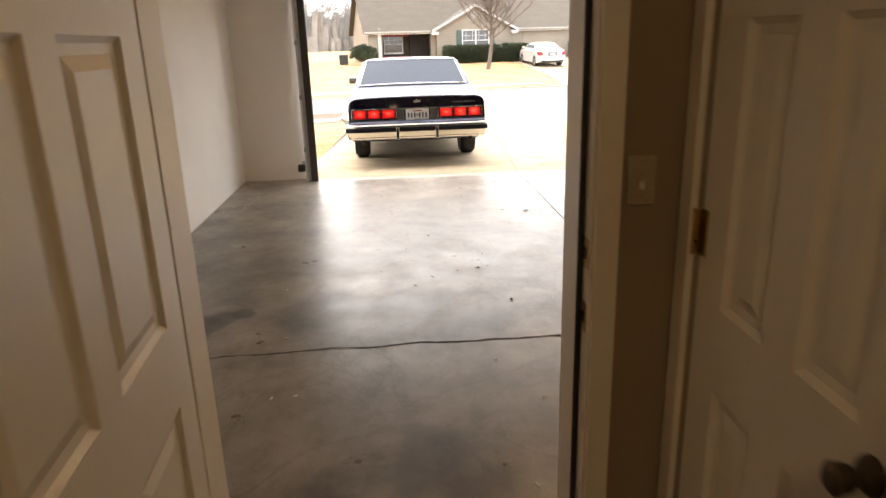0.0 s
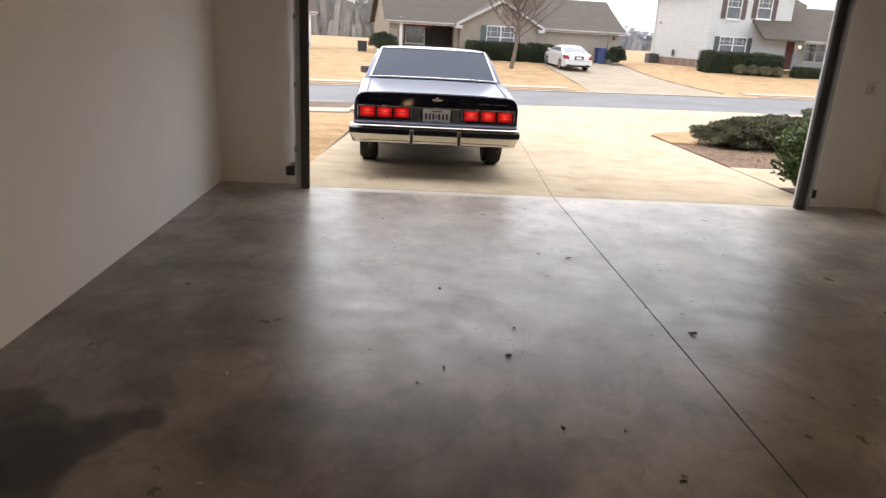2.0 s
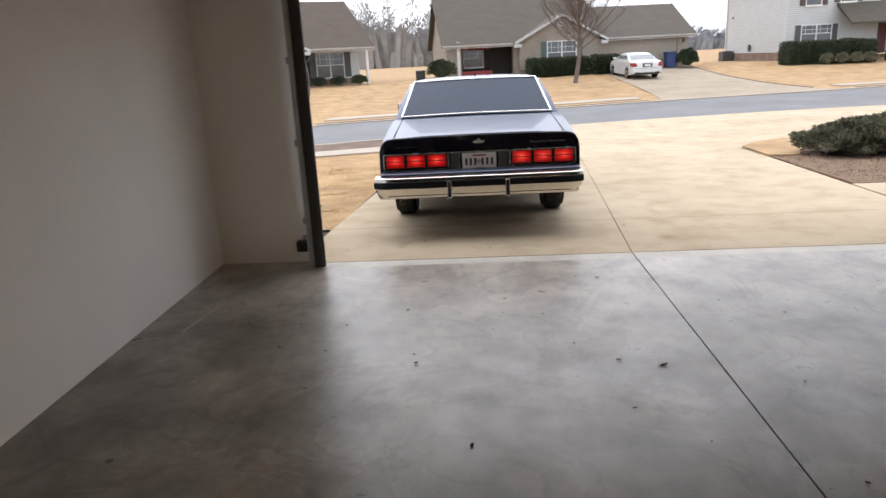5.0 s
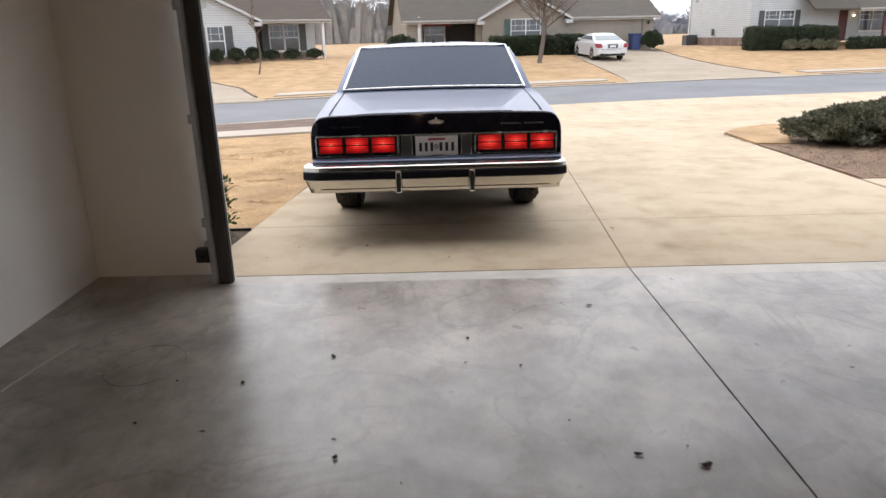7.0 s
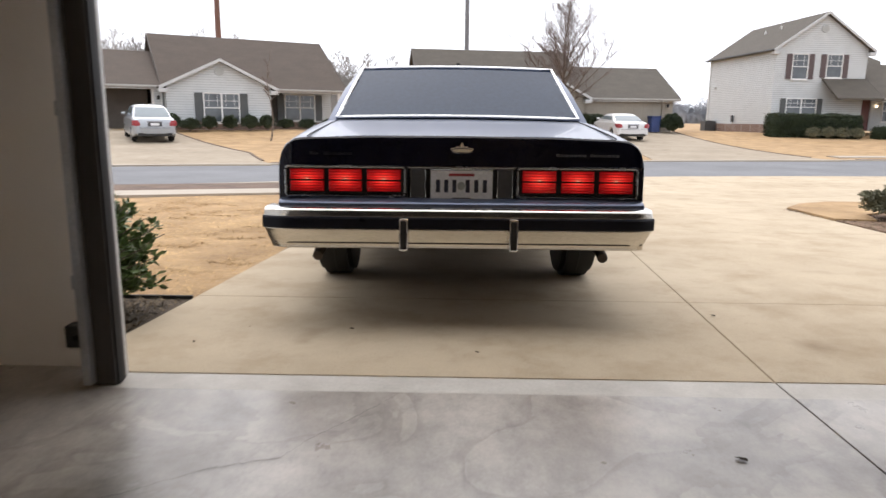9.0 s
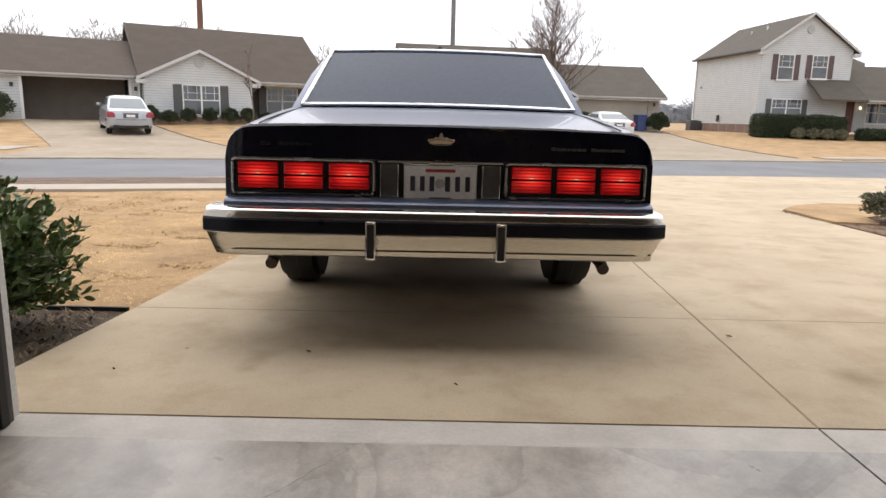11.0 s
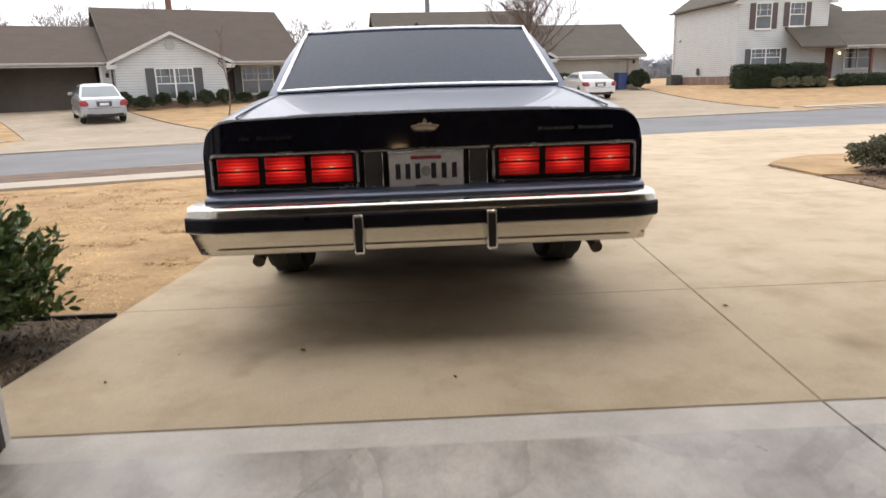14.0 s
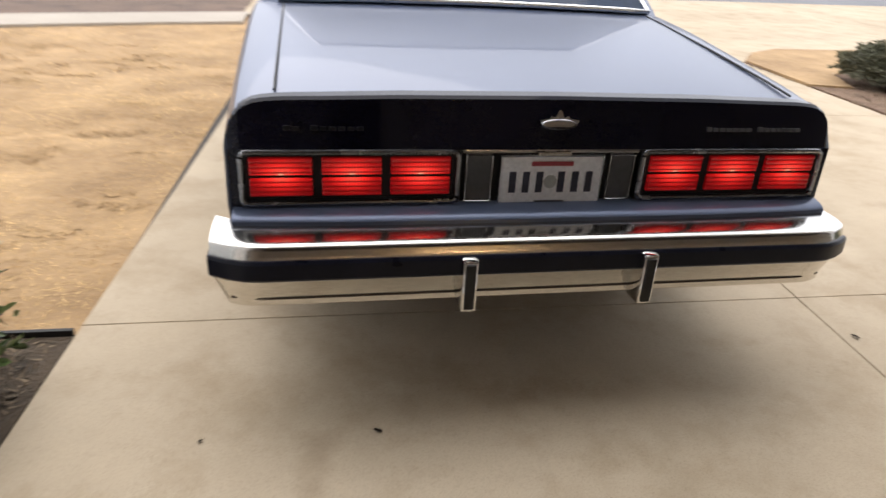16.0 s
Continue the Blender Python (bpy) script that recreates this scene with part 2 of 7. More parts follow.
M = {
    "floor": floor_material(),
    "sill": surface("pale_concrete", (0.40, 0.372, 0.325), (0.54, 0.51, 0.46), 5.0, 70, 0.6, bump=0.1, grain=0.5),
    "drive": drive_material("driveway_concrete", (0.400, 0.322, 0.222), (0.495, 0.410, 0.296), (((-0.33, 8.74), 0.075), ((-0.345, 8.66), 0.065), ((-0.35, 8.58), 0.06), ((1.9, 8.62), 0.10), ((0.75, 9.6), 0.13), ((2.9, 10.4), 0.12))),
    "olddrive": drive_material("old_grey_concrete", (0.28, 0.232, 0.172), (0.36, 0.302, 0.228)),
    "joint": surface("dirty_joint", (0.03, 0.027, 0.022), (0.07, 0.06, 0.05), 9, 90, 0.95),
    "stain": surface("oil_stain", (0.035, 0.03, 0.026), (0.06, 0.052, 0.045), 5, 60, 0.4, bump=0.05),
    "asphalt": surface("asphalt", (0.122, 0.124, 0.130), (0.188, 0.19, 0.197), 0.5, 200, 0.85, bump=0.3),
    "verge": surface("brown_verge", (0.085, 0.056, 0.042), (0.185, 0.122, 0.085), 2.2, 40, 0.95, bump=0.5, depth=0.03),
    "walk": surface("sidewalk_concrete", (0.33, 0.283, 0.222), (0.41, 0.355, 0.285), 0.8, 100, 0.8),
    "grass": surface("dormant_grass", (0.27, 0.167, 0.076), (0.44, 0.288, 0.142), 1.5, 14, 0.95, bump=0.35, depth=0.04, spread=0.16),
    "straw": surface("straw_blades", (0.335, 0.198, 0.077), (0.62, 0.412, 0.183), 2.2, 60, 0.9, bump=0, island=0.32, spread=0.10),
    "soil": surface("mulch_soil", (0.050, 0.036, 0.022), (0.125, 0.088, 0.052), 6, 60, 0.95, bump=0.8, depth=0.03),
    "pine": surface("pine_straw_mulch", (0.16, 0.095, 0.06), (0.27, 0.175, 0.11), 4, 70, 0.95, bump=0.8, depth=0.03),
    "paint": surface("off_white_wall_paint", (0.82, 0.80, 0.765), (0.88, 0.86, 0.825), 1.2, 140, 0.7, bump=0.12, depth=0.002, grain=0.15),
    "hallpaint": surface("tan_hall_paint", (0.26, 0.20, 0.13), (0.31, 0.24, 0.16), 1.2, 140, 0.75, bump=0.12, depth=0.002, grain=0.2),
    "ceiling": surface("white_ceiling", (0.78, 0.77, 0.75), (0.84, 0.83, 0.81), 1.5, 90, 0.9, bump=0.3),
    "door": surface("white_door_enamel", (0.72, 0.66, 0.56), (0.78, 0.72, 0.62), 2.5, 60, 0.38, bump=0.03, depth=0.001, grain=0.12),
    "trimwhite": surface("white_trim_paint", (0.66, 0.655, 0.635), (0.74, 0.735, 0.71), 2, 90, 0.45, bump=0.05),
    "raketrim": surface("grey_white_trim", (0.46, 0.465, 0.46), (0.54, 0.545, 0.54), 2, 60, 0.6, bump=0.05),
    "eave": surface("weathered_eave_paint", (0.33, 0.315, 0.29), (0.42, 0.405, 0.375), 2, 60, 0.6, bump=0.05),
    "brass": surface("worn_brass", (0.45, 0.30, 0.12), (0.6, 0.42, 0.18), 10, 120, 0.3, metal=1.0, bump=0.03),
    "rubstrip": surface("navy_black_rubber", (0.005, 0.0055, 0.011), (0.009, 0.010, 0.018), 8, 120, 0.30, spec=0.22, bump=0.05),
    "black": surface("black_rubber", (0.012, 0.012, 0.012), (0.025, 0.024, 0.023), 8, 120, 0.7, bump=0.1),
    "jamb_dark": surface("dark_grey_jamb", (0.045, 0.043, 0.042), (0.085, 0.08, 0.078), 6, 60, 0.7, bump=0.1, stretch=(1, 1, 0.15)),
    "galv": surface("galvanised_steel", (0.34, 0.35, 0.36), (0.50, 0.51, 0.52), 5, 70, 0.4, metal=0.8, bump=0.05),
    "doorpanel": surface("garage_door_steel", (0.055, 0.053, 0.050), (0.085, 0.082, 0.078), 2, 70, 0.5, bump=0.05),
    "red": surface("red_plastic", (0.6, 0.03, 0.02), (0.7, 0.05, 0.03), 10, 80, 0.4, bump=0),
    "blackplastic": surface("black_plastic", (0.015, 0.015, 0.016), (0.03, 0.03, 0.03), 10, 80, 0.45, bump=0.05),
    "carpaint": surface("silver_blue_metallic", (0.086, 0.106, 0.160), (0.098, 0.121, 0.182), 1.5, 400, 0.33, metal=0.5, grain=0.15, bump=0, coat=0.35, spec=0.35, rough_var=0.03),
    "carblack": surface("gloss_black_paint", (0.0035, 0.0035, 0.009), (0.005, 0.005, 0.013), 3, 300, 0.05, bump=0, coat=0.0, spec=0.22, rough_var=0.015),
    "bumperchrome": surface("aged_chrome", (0.66, 0.635, 0.59), (0.76, 0.735, 0.685), 7, 90, 0.17, metal=1.0, bump=0.02, rough_var=0.05, stretch=(0.4, 1, 3)),
    "chrome": surface("chrome", (0.72, 0.72, 0.72), (0.8, 0.8, 0.8), 12, 120, 0.07, metal=1.0, bump=0.01, rough_var=0.03),
    "satin": surface("dull_chrome", (0.45, 0.45, 0.44), (0.56, 0.56, 0.55), 12, 120, 0.22, metal=1.0, bump=0.02),
    "tint": surface("tinted_glass", (0.020, 0.036, 0.066), (0.024, 0.042, 0.075), 0.8, 40, 0.04, bump=0, coat=0.0, rough_var=0.02, spec=0.28),
    "lamp": lamp_material(),
    "lampgrid": surface("lamp_bezel_black", (0.006, 0.006, 0.007), (0.011, 0.011, 0.012), 10, 80, 0.4, bump=0, spec=0.25),
    "rimchrome": surface("pitted_grey_chrome", (0.32, 0.325, 0.335), (0.44, 0.445, 0.455), 14, 120, 0.25, metal=1.0, bump=0.03),
    "redlens": surface("red_lens", (0.22, 0.012, 0.014), (0.30, 0.02, 0.022), 10, 80, 0.2, bump=0),
    "plate": surface("plate_white", (0.72, 0.73, 0.75), (0.8, 0.81, 0.83), 20, 90, 0.35, bump=0.02),
    "ink": surface("plate_ink", (0.015, 0.015, 0.03), (0.03, 0.03, 0.05), 10, 80, 0.5, bump=0),
    "inkred": surface("plate_red_ink", (0.28, 0.03, 0.04), (0.36, 0.05, 0.06), 10, 80, 0.5, bump=0),
    "greypanel": surface("grey_trim_panel", (0.05, 0.052, 0.055), (0.075, 0.077, 0.08), 6, 80, 0.35, bump=0.02),
    "exhaust": surface("rusty_exhaust", (0.045, 0.034, 0.028), (0.09, 0.066, 0.05), 14, 90, 0.75, metal=0.1, bump=0.2),
    "under": surface("underbody_dirt", (0.02, 0.018, 0.016), (0.05, 0.045, 0.04), 6, 60, 0.9, bump=0.2),
    "tyre": surface("tyre_rubber", (0.007, 0.007, 0.007), (0.016, 0.0155, 0.015), 6, 90, 0.75, bump=0.2),
    "rim": surface("steel_wheel", (0.35, 0.35, 0.36), (0.5, 0.5, 0.5), 10, 80, 0.35, metal=0.9, bump=0),
    "carglass": surface("pale_car_glass", (0.10, 0.135, 0.155), (0.13, 0.165, 0.185), 1, 40, 0.06, bump=0, spec=0.55, rough_var=0.02),
    "silver": surface("silver_paint", (0.34, 0.36, 0.385), (0.40, 0.42, 0.445), 2, 300, 0.35, metal=0.4, bump=0, coat=0.8, rough_var=0.02),
    "whitecar": surface("white_paint", (0.62, 0.62, 0.62), (0.68, 0.68, 0.68), 2, 300, 0.35, bump=0, coat=0.8, rough_var=0.02),
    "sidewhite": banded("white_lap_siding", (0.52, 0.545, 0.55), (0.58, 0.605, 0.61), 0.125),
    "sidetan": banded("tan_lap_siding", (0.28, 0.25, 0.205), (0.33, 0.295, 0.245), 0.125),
    "shingle": surface("brown_shingles", (0.070, 0.053, 0.041), (0.090, 0.069, 0.054), 1.1, 9, 0.95, bump=0.6, depth=0.02, stretch=(1, 1, 3)),
    "shinglegrey": surface("grey_brown_shingles", (0.076, 0.065, 0.052), (0.098, 0.085, 0.068), 1.1, 9, 0.95, bump=0.6, depth=0.02, stretch=(1, 1, 3)),
    "brick": brick_material("red_brown_brick", (0.15, 0.085, 0.062), (0.20, 0.12, 0.09), (0.35, 0.31, 0.27)),
    "shutter": surface("slate_shutter", (0.06, 0.065, 0.065), (0.085, 0.09, 0.09), 4, 50, 0.6),
    "shutterred": surface("maroon_shutter", (0.075, 0.05, 0.05), (0.10, 0.07, 0.068), 4, 50, 0.6),
    "shuttergreen": surface("green_shutter", (0.06, 0.10, 0.09), (0.08, 0.125, 0.11), 4, 50, 0.6),
    "pane": surface("window_glass", (0.05, 0.06, 0.07), (0.10, 0.115, 0.12), 1.5, 30, 0.06, bump=0, rough_var=0.02, spec=0.7),
    "blind": surface("window_blind", (0.35, 0.36, 0.35), (0.44, 0.45, 0.44), 2, 40, 0.6),
    "dark": surface("near_black_brown", (0.035, 0.03, 0.025), (0.055, 0.045, 0.04), 1, 20, 0.9),
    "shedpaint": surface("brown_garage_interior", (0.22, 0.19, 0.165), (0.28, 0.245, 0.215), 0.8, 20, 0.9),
    "garagedoor": surface("tan_garage_door", (0.29, 0.26, 0.215), (0.34, 0.305, 0.255), 1, 40, 0.6),
    "porchred": surface("red_porch_seat", (0.24, 0.035, 0.035), (0.32, 0.05, 0.05), 3, 40, 0.6),
    "maroon": surface("maroon_door", (0.12, 0.035, 0.03), (0.16, 0.05, 0.045), 3, 40, 0.5),
    "bluebin": surface("blue_bin_plastic", (0.02, 0.04, 0.13), (0.03, 0.055, 0.17), 4, 60, 0.5),
    "bark": surface("grey_bark", (0.11, 0.085, 0.07), (0.2, 0.165, 0.14), 5, 40, 0.95, bump=0.6, depth=0.01, stretch=(1, 1, 0.3)),
    "twig": surface("bare_twigs", (0.10, 0.072, 0.06), (0.16, 0.118, 0.10), 3, 40, 0.95, bump=0),
    "leaf": surface("glossy_leaf", (0.045, 0.082, 0.024), (0.135, 0.20, 0.062), 7, 40, 0.35, bump=0.05, island=0.45),
    "hedge": surface("dark_hedge", (0.02, 0.032, 0.014), (0.042, 0.06, 0.024), 3, 40, 0.6, bump=0, island=0.4),
    "juniper": surface("grey_green_juniper", (0.088, 0.088, 0.052), (0.165, 0.158, 0.094), 3, 40, 0.7, bump=0, island=0.4),
    # both woods colours are paled to carry the haze of distance
    "farwood": surface("hazed_far_woods", (0.20, 0.207, 0.222), (0.26, 0.266, 0.28), 0.08, 0.9, 0.98, bump=0, island=0.25),
    "nearwood": surface("hazed_brown_woods", (0.225, 0.212, 0.196), (0.285, 0.270, 0.252), 0.08, 0.9, 0.98, bump=0, island=0.1),
    "poleb": surface("rust_brown_pole", (0.12, 0.062, 0.046), (0.17, 0.09, 0.066), 0.6, 12, 0.8),
    "poleg": surface("grey_mast", (0.13, 0.135, 0.145), (0.17, 0.175, 0.185), 0.6, 12, 0.6),
    "bronze": surface("dark_bronze", (0.07, 0.052, 0.035), (0.12, 0.09, 0.06), 14, 90, 0.4, metal=0.6, bump=0.03),
    "strawdark": surface("matted_brown_grass", (0.33, 0.205, 0.092), (0.46, 0.30, 0.14), 2.0, 60, 0.95, bump=0, island=0.25),
    "papercrumb": surface("pale_crumb", (0.55, 0.52, 0.46), (0.68, 0.65, 0.6), 20, 90, 0.9, bump=0),
    "switchtan": surface("tan_switch_plate", (0.34, 0.27, 0.18), (0.40, 0.32, 0.22), 9, 80, 0.45, bump=0),
    "leafdry": surface("dry_leaf", (0.022, 0.016, 0.012), (0.055, 0.038, 0.025), 20, 90, 0.95, bump=0.1, spec=0.1),
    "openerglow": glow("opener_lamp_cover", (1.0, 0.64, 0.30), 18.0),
    "rakedark": surface("brown_rake_board", (0.06, 0.048, 0.04), (0.09, 0.072, 0.06), 3, 40, 0.7),
    "debris": surface("mulch_bits", (0.085, 0.062, 0.038), (0.27, 0.195, 0.118), 6, 60, 0.9, bump=0, island=0.5),
    "hallglow": glow("warm_bowl", (1.0, 0.70, 0.38), 9.5),
    "porchlight": glow("porch_bulb", (1.0, 0.78, 0.5), 3.5),
}

# ---------------------------------------------------------------- building tools


def thing(name, label, category, group="", kind="", at=None):
    ob = new(name)
    if at is not None:
        ob.matrix_basis = at
    return tagged(ob, label, category, group, kind)


def part(name, bm, material, parent=None, label="", smooth=False):
    me = bpy.data.meshes.new(name)
    bm.to_mesh(me)
    bm.free()
    me.materials.append(M[material])
    if smooth:
        me.polygons.foreach_set("use_smooth", [True] * len(me.polygons))
        me.set_sharp_from_angle(angle=radians(28))
    ob = new(name, me)
    if parent is not None:
        ob.parent = parent
    if label:
        ob["label"] = label
    return ob


def raw(name, verts, faces, material, parent=None, label="", smooth=False):
    me = bpy.data.meshes.new(name)
    me.from_pydata([tuple(map(float, v)) for v in verts], [], faces)
    me.materials.append(M[material])
    if smooth:
        me.polygons.foreach_set("use_smooth", [True] * len(me.polygons))
        me.set_sharp_from_angle(angle=radians(28))
    ob = new(name, me)
    if parent is not None:
        ob.parent = parent
    if label:
        ob["label"] = label
    return ob


def box(x0, x1, y0, y1, z0, z1, bevel=0.0, bm=None):
    b = bmesh.new()
    bmesh.ops.create_cube(b, size=1)
    bmesh.ops.scale(b, vec=(x1 - x0, y1 - y0, z1 - z0), verts=b.verts)
    bmesh.ops.translate(b, vec=((x0 + x1) / 2, (y0 + y1) / 2, (z0 + z1) / 2), verts=b.verts)
    if bevel:
        bmesh.ops.bevel(b, geom=b.edges[:], offset=bevel, segments=2, affect="EDGES", profile=0.6)
    return b if bm is None else join(bm, b)


def join(a, b):
    me = bpy.data.meshes.new("tmp")
    b.to_mesh(me)
    b.free()
    a.from_mesh(me)
    bpy.data.meshes.remove(me)
    return a


def turn(b, m):
    bmesh.ops.transform(b, matrix=m, verts=b.verts)
    return b


def prism(poly, z0, z1, m=None):
    """A flat outline in x, y drawn up from z0 to z1."""
    b = bmesh.new()
    low = [b.verts.new((x, y, z0)) for x, y in poly]
    top = [b.verts.new((x, y, z1)) for x, y in poly]
    b.faces.new(low[::-1])
    b.faces.new(top)
    k = len(poly)
    for i in range(k):
        b.faces.new((low[i], low[(i + 1) % k], top[(i + 1) % k], top[i]))
    bmesh.ops.recalc_face_normals(b, faces=b.faces[:])
    return turn(b, m) if m else b


def loft(rings, closed=True, caps=True):
    b = bmesh.new()
    rows = [[b.verts.new(p) for p in r] for r in rings]
    k = len(rings[0])
    for r0, r1 in zip(rows, rows[1:]):
        for i in range(k if closed else k - 1):
            j = (i + 1) % k
            b.faces.new((r0[i], r0[j], r1[j], r1[i]))
    if caps:
        b.faces.new(rows[0][::-1])
        b.faces.new(rows[-1])
    bmesh.ops.recalc_face_normals(b, faces=b.faces[:])
    return b


def tube(points, radius, sides=8, closed=False):
    """A round bar along points; radius may be one number or one for each point."""
    pts = [Vector(p) for p in points]
    rad = radius if isinstance(radius, (list, tuple)) else [radius] * len(pts)
    rings = []
    up = Vector((0.013, 0.021, 1)).normalized()
    for i, p in enumerate(pts):
        if closed:
            d = (pts[(i + 1) % len(pts)] - pts[i - 1]).normalized()
        else:
            d = (pts[min(i + 1, len(pts) - 1)] - pts[max(i - 1, 0)]).normalized()
        a = d.cross(up)
        if a.length < 0.05:
            a = d.cross(Vector((1, 0.05, 0)))
        a.normalize()
        c = a.cross(d).normalized()
        rings.append([p + (a * math.cos(t) + c * math.sin(t)) * rad[i] for t in (2 * math.pi * k / sides for k in range(sides))])
    if closed:
        rings.append(rings[0])
        return loft(rings, True, False)
    return loft(rings, True, True)


def disc(cx, cy, cz, r, depth, axis="x", sides=24, bevel=0.0, r2=None):
    b = bmesh.new()
    bmesh.ops.create_cone(b, cap_ends=True, segments=sides, radius1=r, radius2=r if r2 is None else r2, depth=depth)
    if bevel:
        es = [e for e in b.edges if e.calc_length() < 2 * math.pi * r / sides * 1.2 and abs(e.verts[0].co.z - e.verts[1].co.z) < 1e-5]
        bmesh.ops.bevel(b, geom=es, offset=bevel, segments=2, affect="EDGES")
    m = {"x": pose(0, 0, 0, 0, 90, 0), "y": pose(0, 0, 0, 90, 0, 0), "z": Matrix()}[axis]
    return turn(b, Matrix.Translation((cx, cy, cz)) @ m)


def wall_with_holes(u0, u1, z0, z1, holes, thick, place):
    """A wall in the u, z plane from v = 0 back to v = thick, cut by holes (u0, u1, z0, z1); place carries u, v, z to the world."""
    us = sorted({u0, u1, *[h[0] for h in holes], *[h[1] for h in holes]})
    zs = sorted({z0, z1, *[h[2] for h in holes], *[h[3] for h in holes]})
    solid = {}
    for i in range(len(us) - 1):
        for j in range(len(zs) - 1):
            cu, cz = (us[i] + us[i + 1]) / 2, (zs[j] + zs[j + 1]) / 2
            solid[i, j] = not any(h[0] < cu < h[1] and h[2] < cz < h[3] for h in holes)
    b = bmesh.new()
    cache = {}

    def v(i, k, j):
        key = (i, k, j)
        if key not in cache:
            cache[key] = b.verts.new((us[i], k * thick, zs[j]))
        return cache[key]
    for (i, j), s in solid.items():
        if not s:
            continue
        b.faces.new((v(i, 0, j), v(i + 1, 0, j), v(i + 1, 0, j + 1), v(i, 0, j + 1)))
        b.faces.new((v(i, 1, j + 1), v(i + 1, 1, j + 1), v(i + 1, 1, j), v(i, 1, j)))
        if not solid.get((i - 1, j)):
            b.faces.new((v(i, 0, j), v(i, 0, j + 1), v(i, 1, j + 1), v(i, 1, j)))
        if not solid.get((i + 1, j)):
            b.faces.new((v(i + 1, 0, j), v(i + 1, 1, j), v(i + 1, 1, j + 1), v(i + 1, 0, j + 1)))
        if not solid.get((i, j - 1)):
            b.faces.new((v(i, 0, j), v(i, 1, j), v(i + 1, 1, j), v(i + 1, 0, j)))
        if not solid.get((i, j + 1)):
            b.faces.new((v(i, 0, j + 1), v(i + 1, 0, j + 1), v(i + 1, 1, j + 1), v(i, 1, j + 1)))
    bmesh.ops.recalc_face_normals(b, faces=b.faces[:])
    return turn(b, place)


def structure(name, bm, material, label="", category="", parent=None):
    ob = part(name, bm, material, parent)
    return tagged(ob, label, category, "", "structure")

# ---------------------------------------------------------------- ground, road, driveway
SLOPE_START, SLOPE = 8.147, 0.035


def near_edge(x):
    if x < -10:
        return 16.9 + 0.5 * (x + 10)
    if x > 12:
        return 23.676 + 0.12 * (x - 12)
    return 21.3 + 0.33 * x - 0.011 * x * x


def far_edge(x):
    if x < -10:
        return 24.0 + 0.42 * (x + 10)
    if x > 18:
        return 31.73 + 0.2 * (x - 18)
    return 27.3 + 0.3 * x - 0.003 * x * x


def drive_z(y):
    return max(-0.42, -SLOPE * max(0.0, y - SLOPE_START))


def yard_z(y_off):
    """Height of the yards across the street, by the distance past the far kerb."""
    t = min(1.0, max(0.0, y_off / 17.5))
    return -0.44 + 0.70 * t ** 1.9


def ground_z(x, y):
    n, f = near_edge(x), far_edge(x)
    if y < 8.0:
        return -0.16
    if y <= n:
        return drive_z(y) - 0.035
    if y <= f:
        return -0.52
    return yard_z(y - f)


def graded(lo, hi, fine_lo, fine_hi, step, grow=1.25):
    out = list(np.arange(fine_lo, fine_hi + 1e-6, step))
    s, p = step, fine_hi
    while p < hi:
        s *= grow
        p += s
        out.append(min(p, hi))
    s, p = step, fine_lo
    while p > lo:
        s *= grow
        p -= s
        out.insert(0, max(p, lo))
    return out


gx = graded(-900, 900, -16, 30, 0.7)
gy = graded(-200, 1500, 8, 46, 0.35)
gv, gf = [], []
for yy in gy:
    for xx in gx:
        z = ground_z(xx, yy)
        if 8.4 < yy < near_edge(xx) - 3 or yy > far_edge(xx) + 3:
            z += 0.035 * noise.noise((xx * 0.5, yy * 0.5, 0.0))
        gv.append((xx, yy, z))
W = len(gx)
for j in range(len(gy) - 1):
    for i in range(W - 1):
        a = j * W + i
        gf.append((a, a + 1, a + W + 1, a + W))
ground = raw("ground", gv, gf, "grass", smooth=True)
tagged(ground, "dormant tan lawn sloping gently to the street", "lawn", "", "structure")


def strip(lo, hi, x0, x1, step, zf, thick, lo_off=0.0, hi_off=0.0):
    """A band of ground between two edge lines."""
    xs = list(np.arange(x0, x1 + 1e-6, step))
    rings = []
    for x in xs:
        a, b = lo(x) + lo_off, hi(x) + hi_off
        za, zb = zf(x, a), zf(x, b)
        rings.append([(x, a, za - thick), (x, b, zb - thick), (x, b, zb), (x, (a + b) / 2, (za + zb) / 2 + 0.01), (x, a, za)])
    return loft(rings)


structure("road", strip(near_edge, far_edge, -60, 70, 1.0, lambda x, y: -0.45, 0.2), "asphalt", "grey asphalt street curving past the driveways", "road")
structure("kerb", strip(near_edge, near_edge, -60.8, -1.8, 1.0, lambda x, y: -0.40, 0.2, -0.14, -0.003), "walk", "low concrete kerb along the street", "kerb")
structure("kerb", strip(far_edge, far_edge, -60, 70, 1.0, lambda x, y: -0.41, 0.2, 0.003, 0.28), "walk", "low concrete kerb and gutter across the street", "kerb")
structure("verge", strip(near_edge, near_edge, -60.5, -1.5, 1.0, lambda x, y: drive_z(y) + 0.004, 0.1, -2.12, -0.14), "verge", "bare brown verge between pavement and street", "verge")
structure("pavement", strip(near_edge, near_edge, -60.4, -1.4, 1.0, lambda x, y: drive_z(y) + 0.008, 0.1, -3.3, -2.12), "walk", "pale concrete pavement beside the lawn", "pavement")

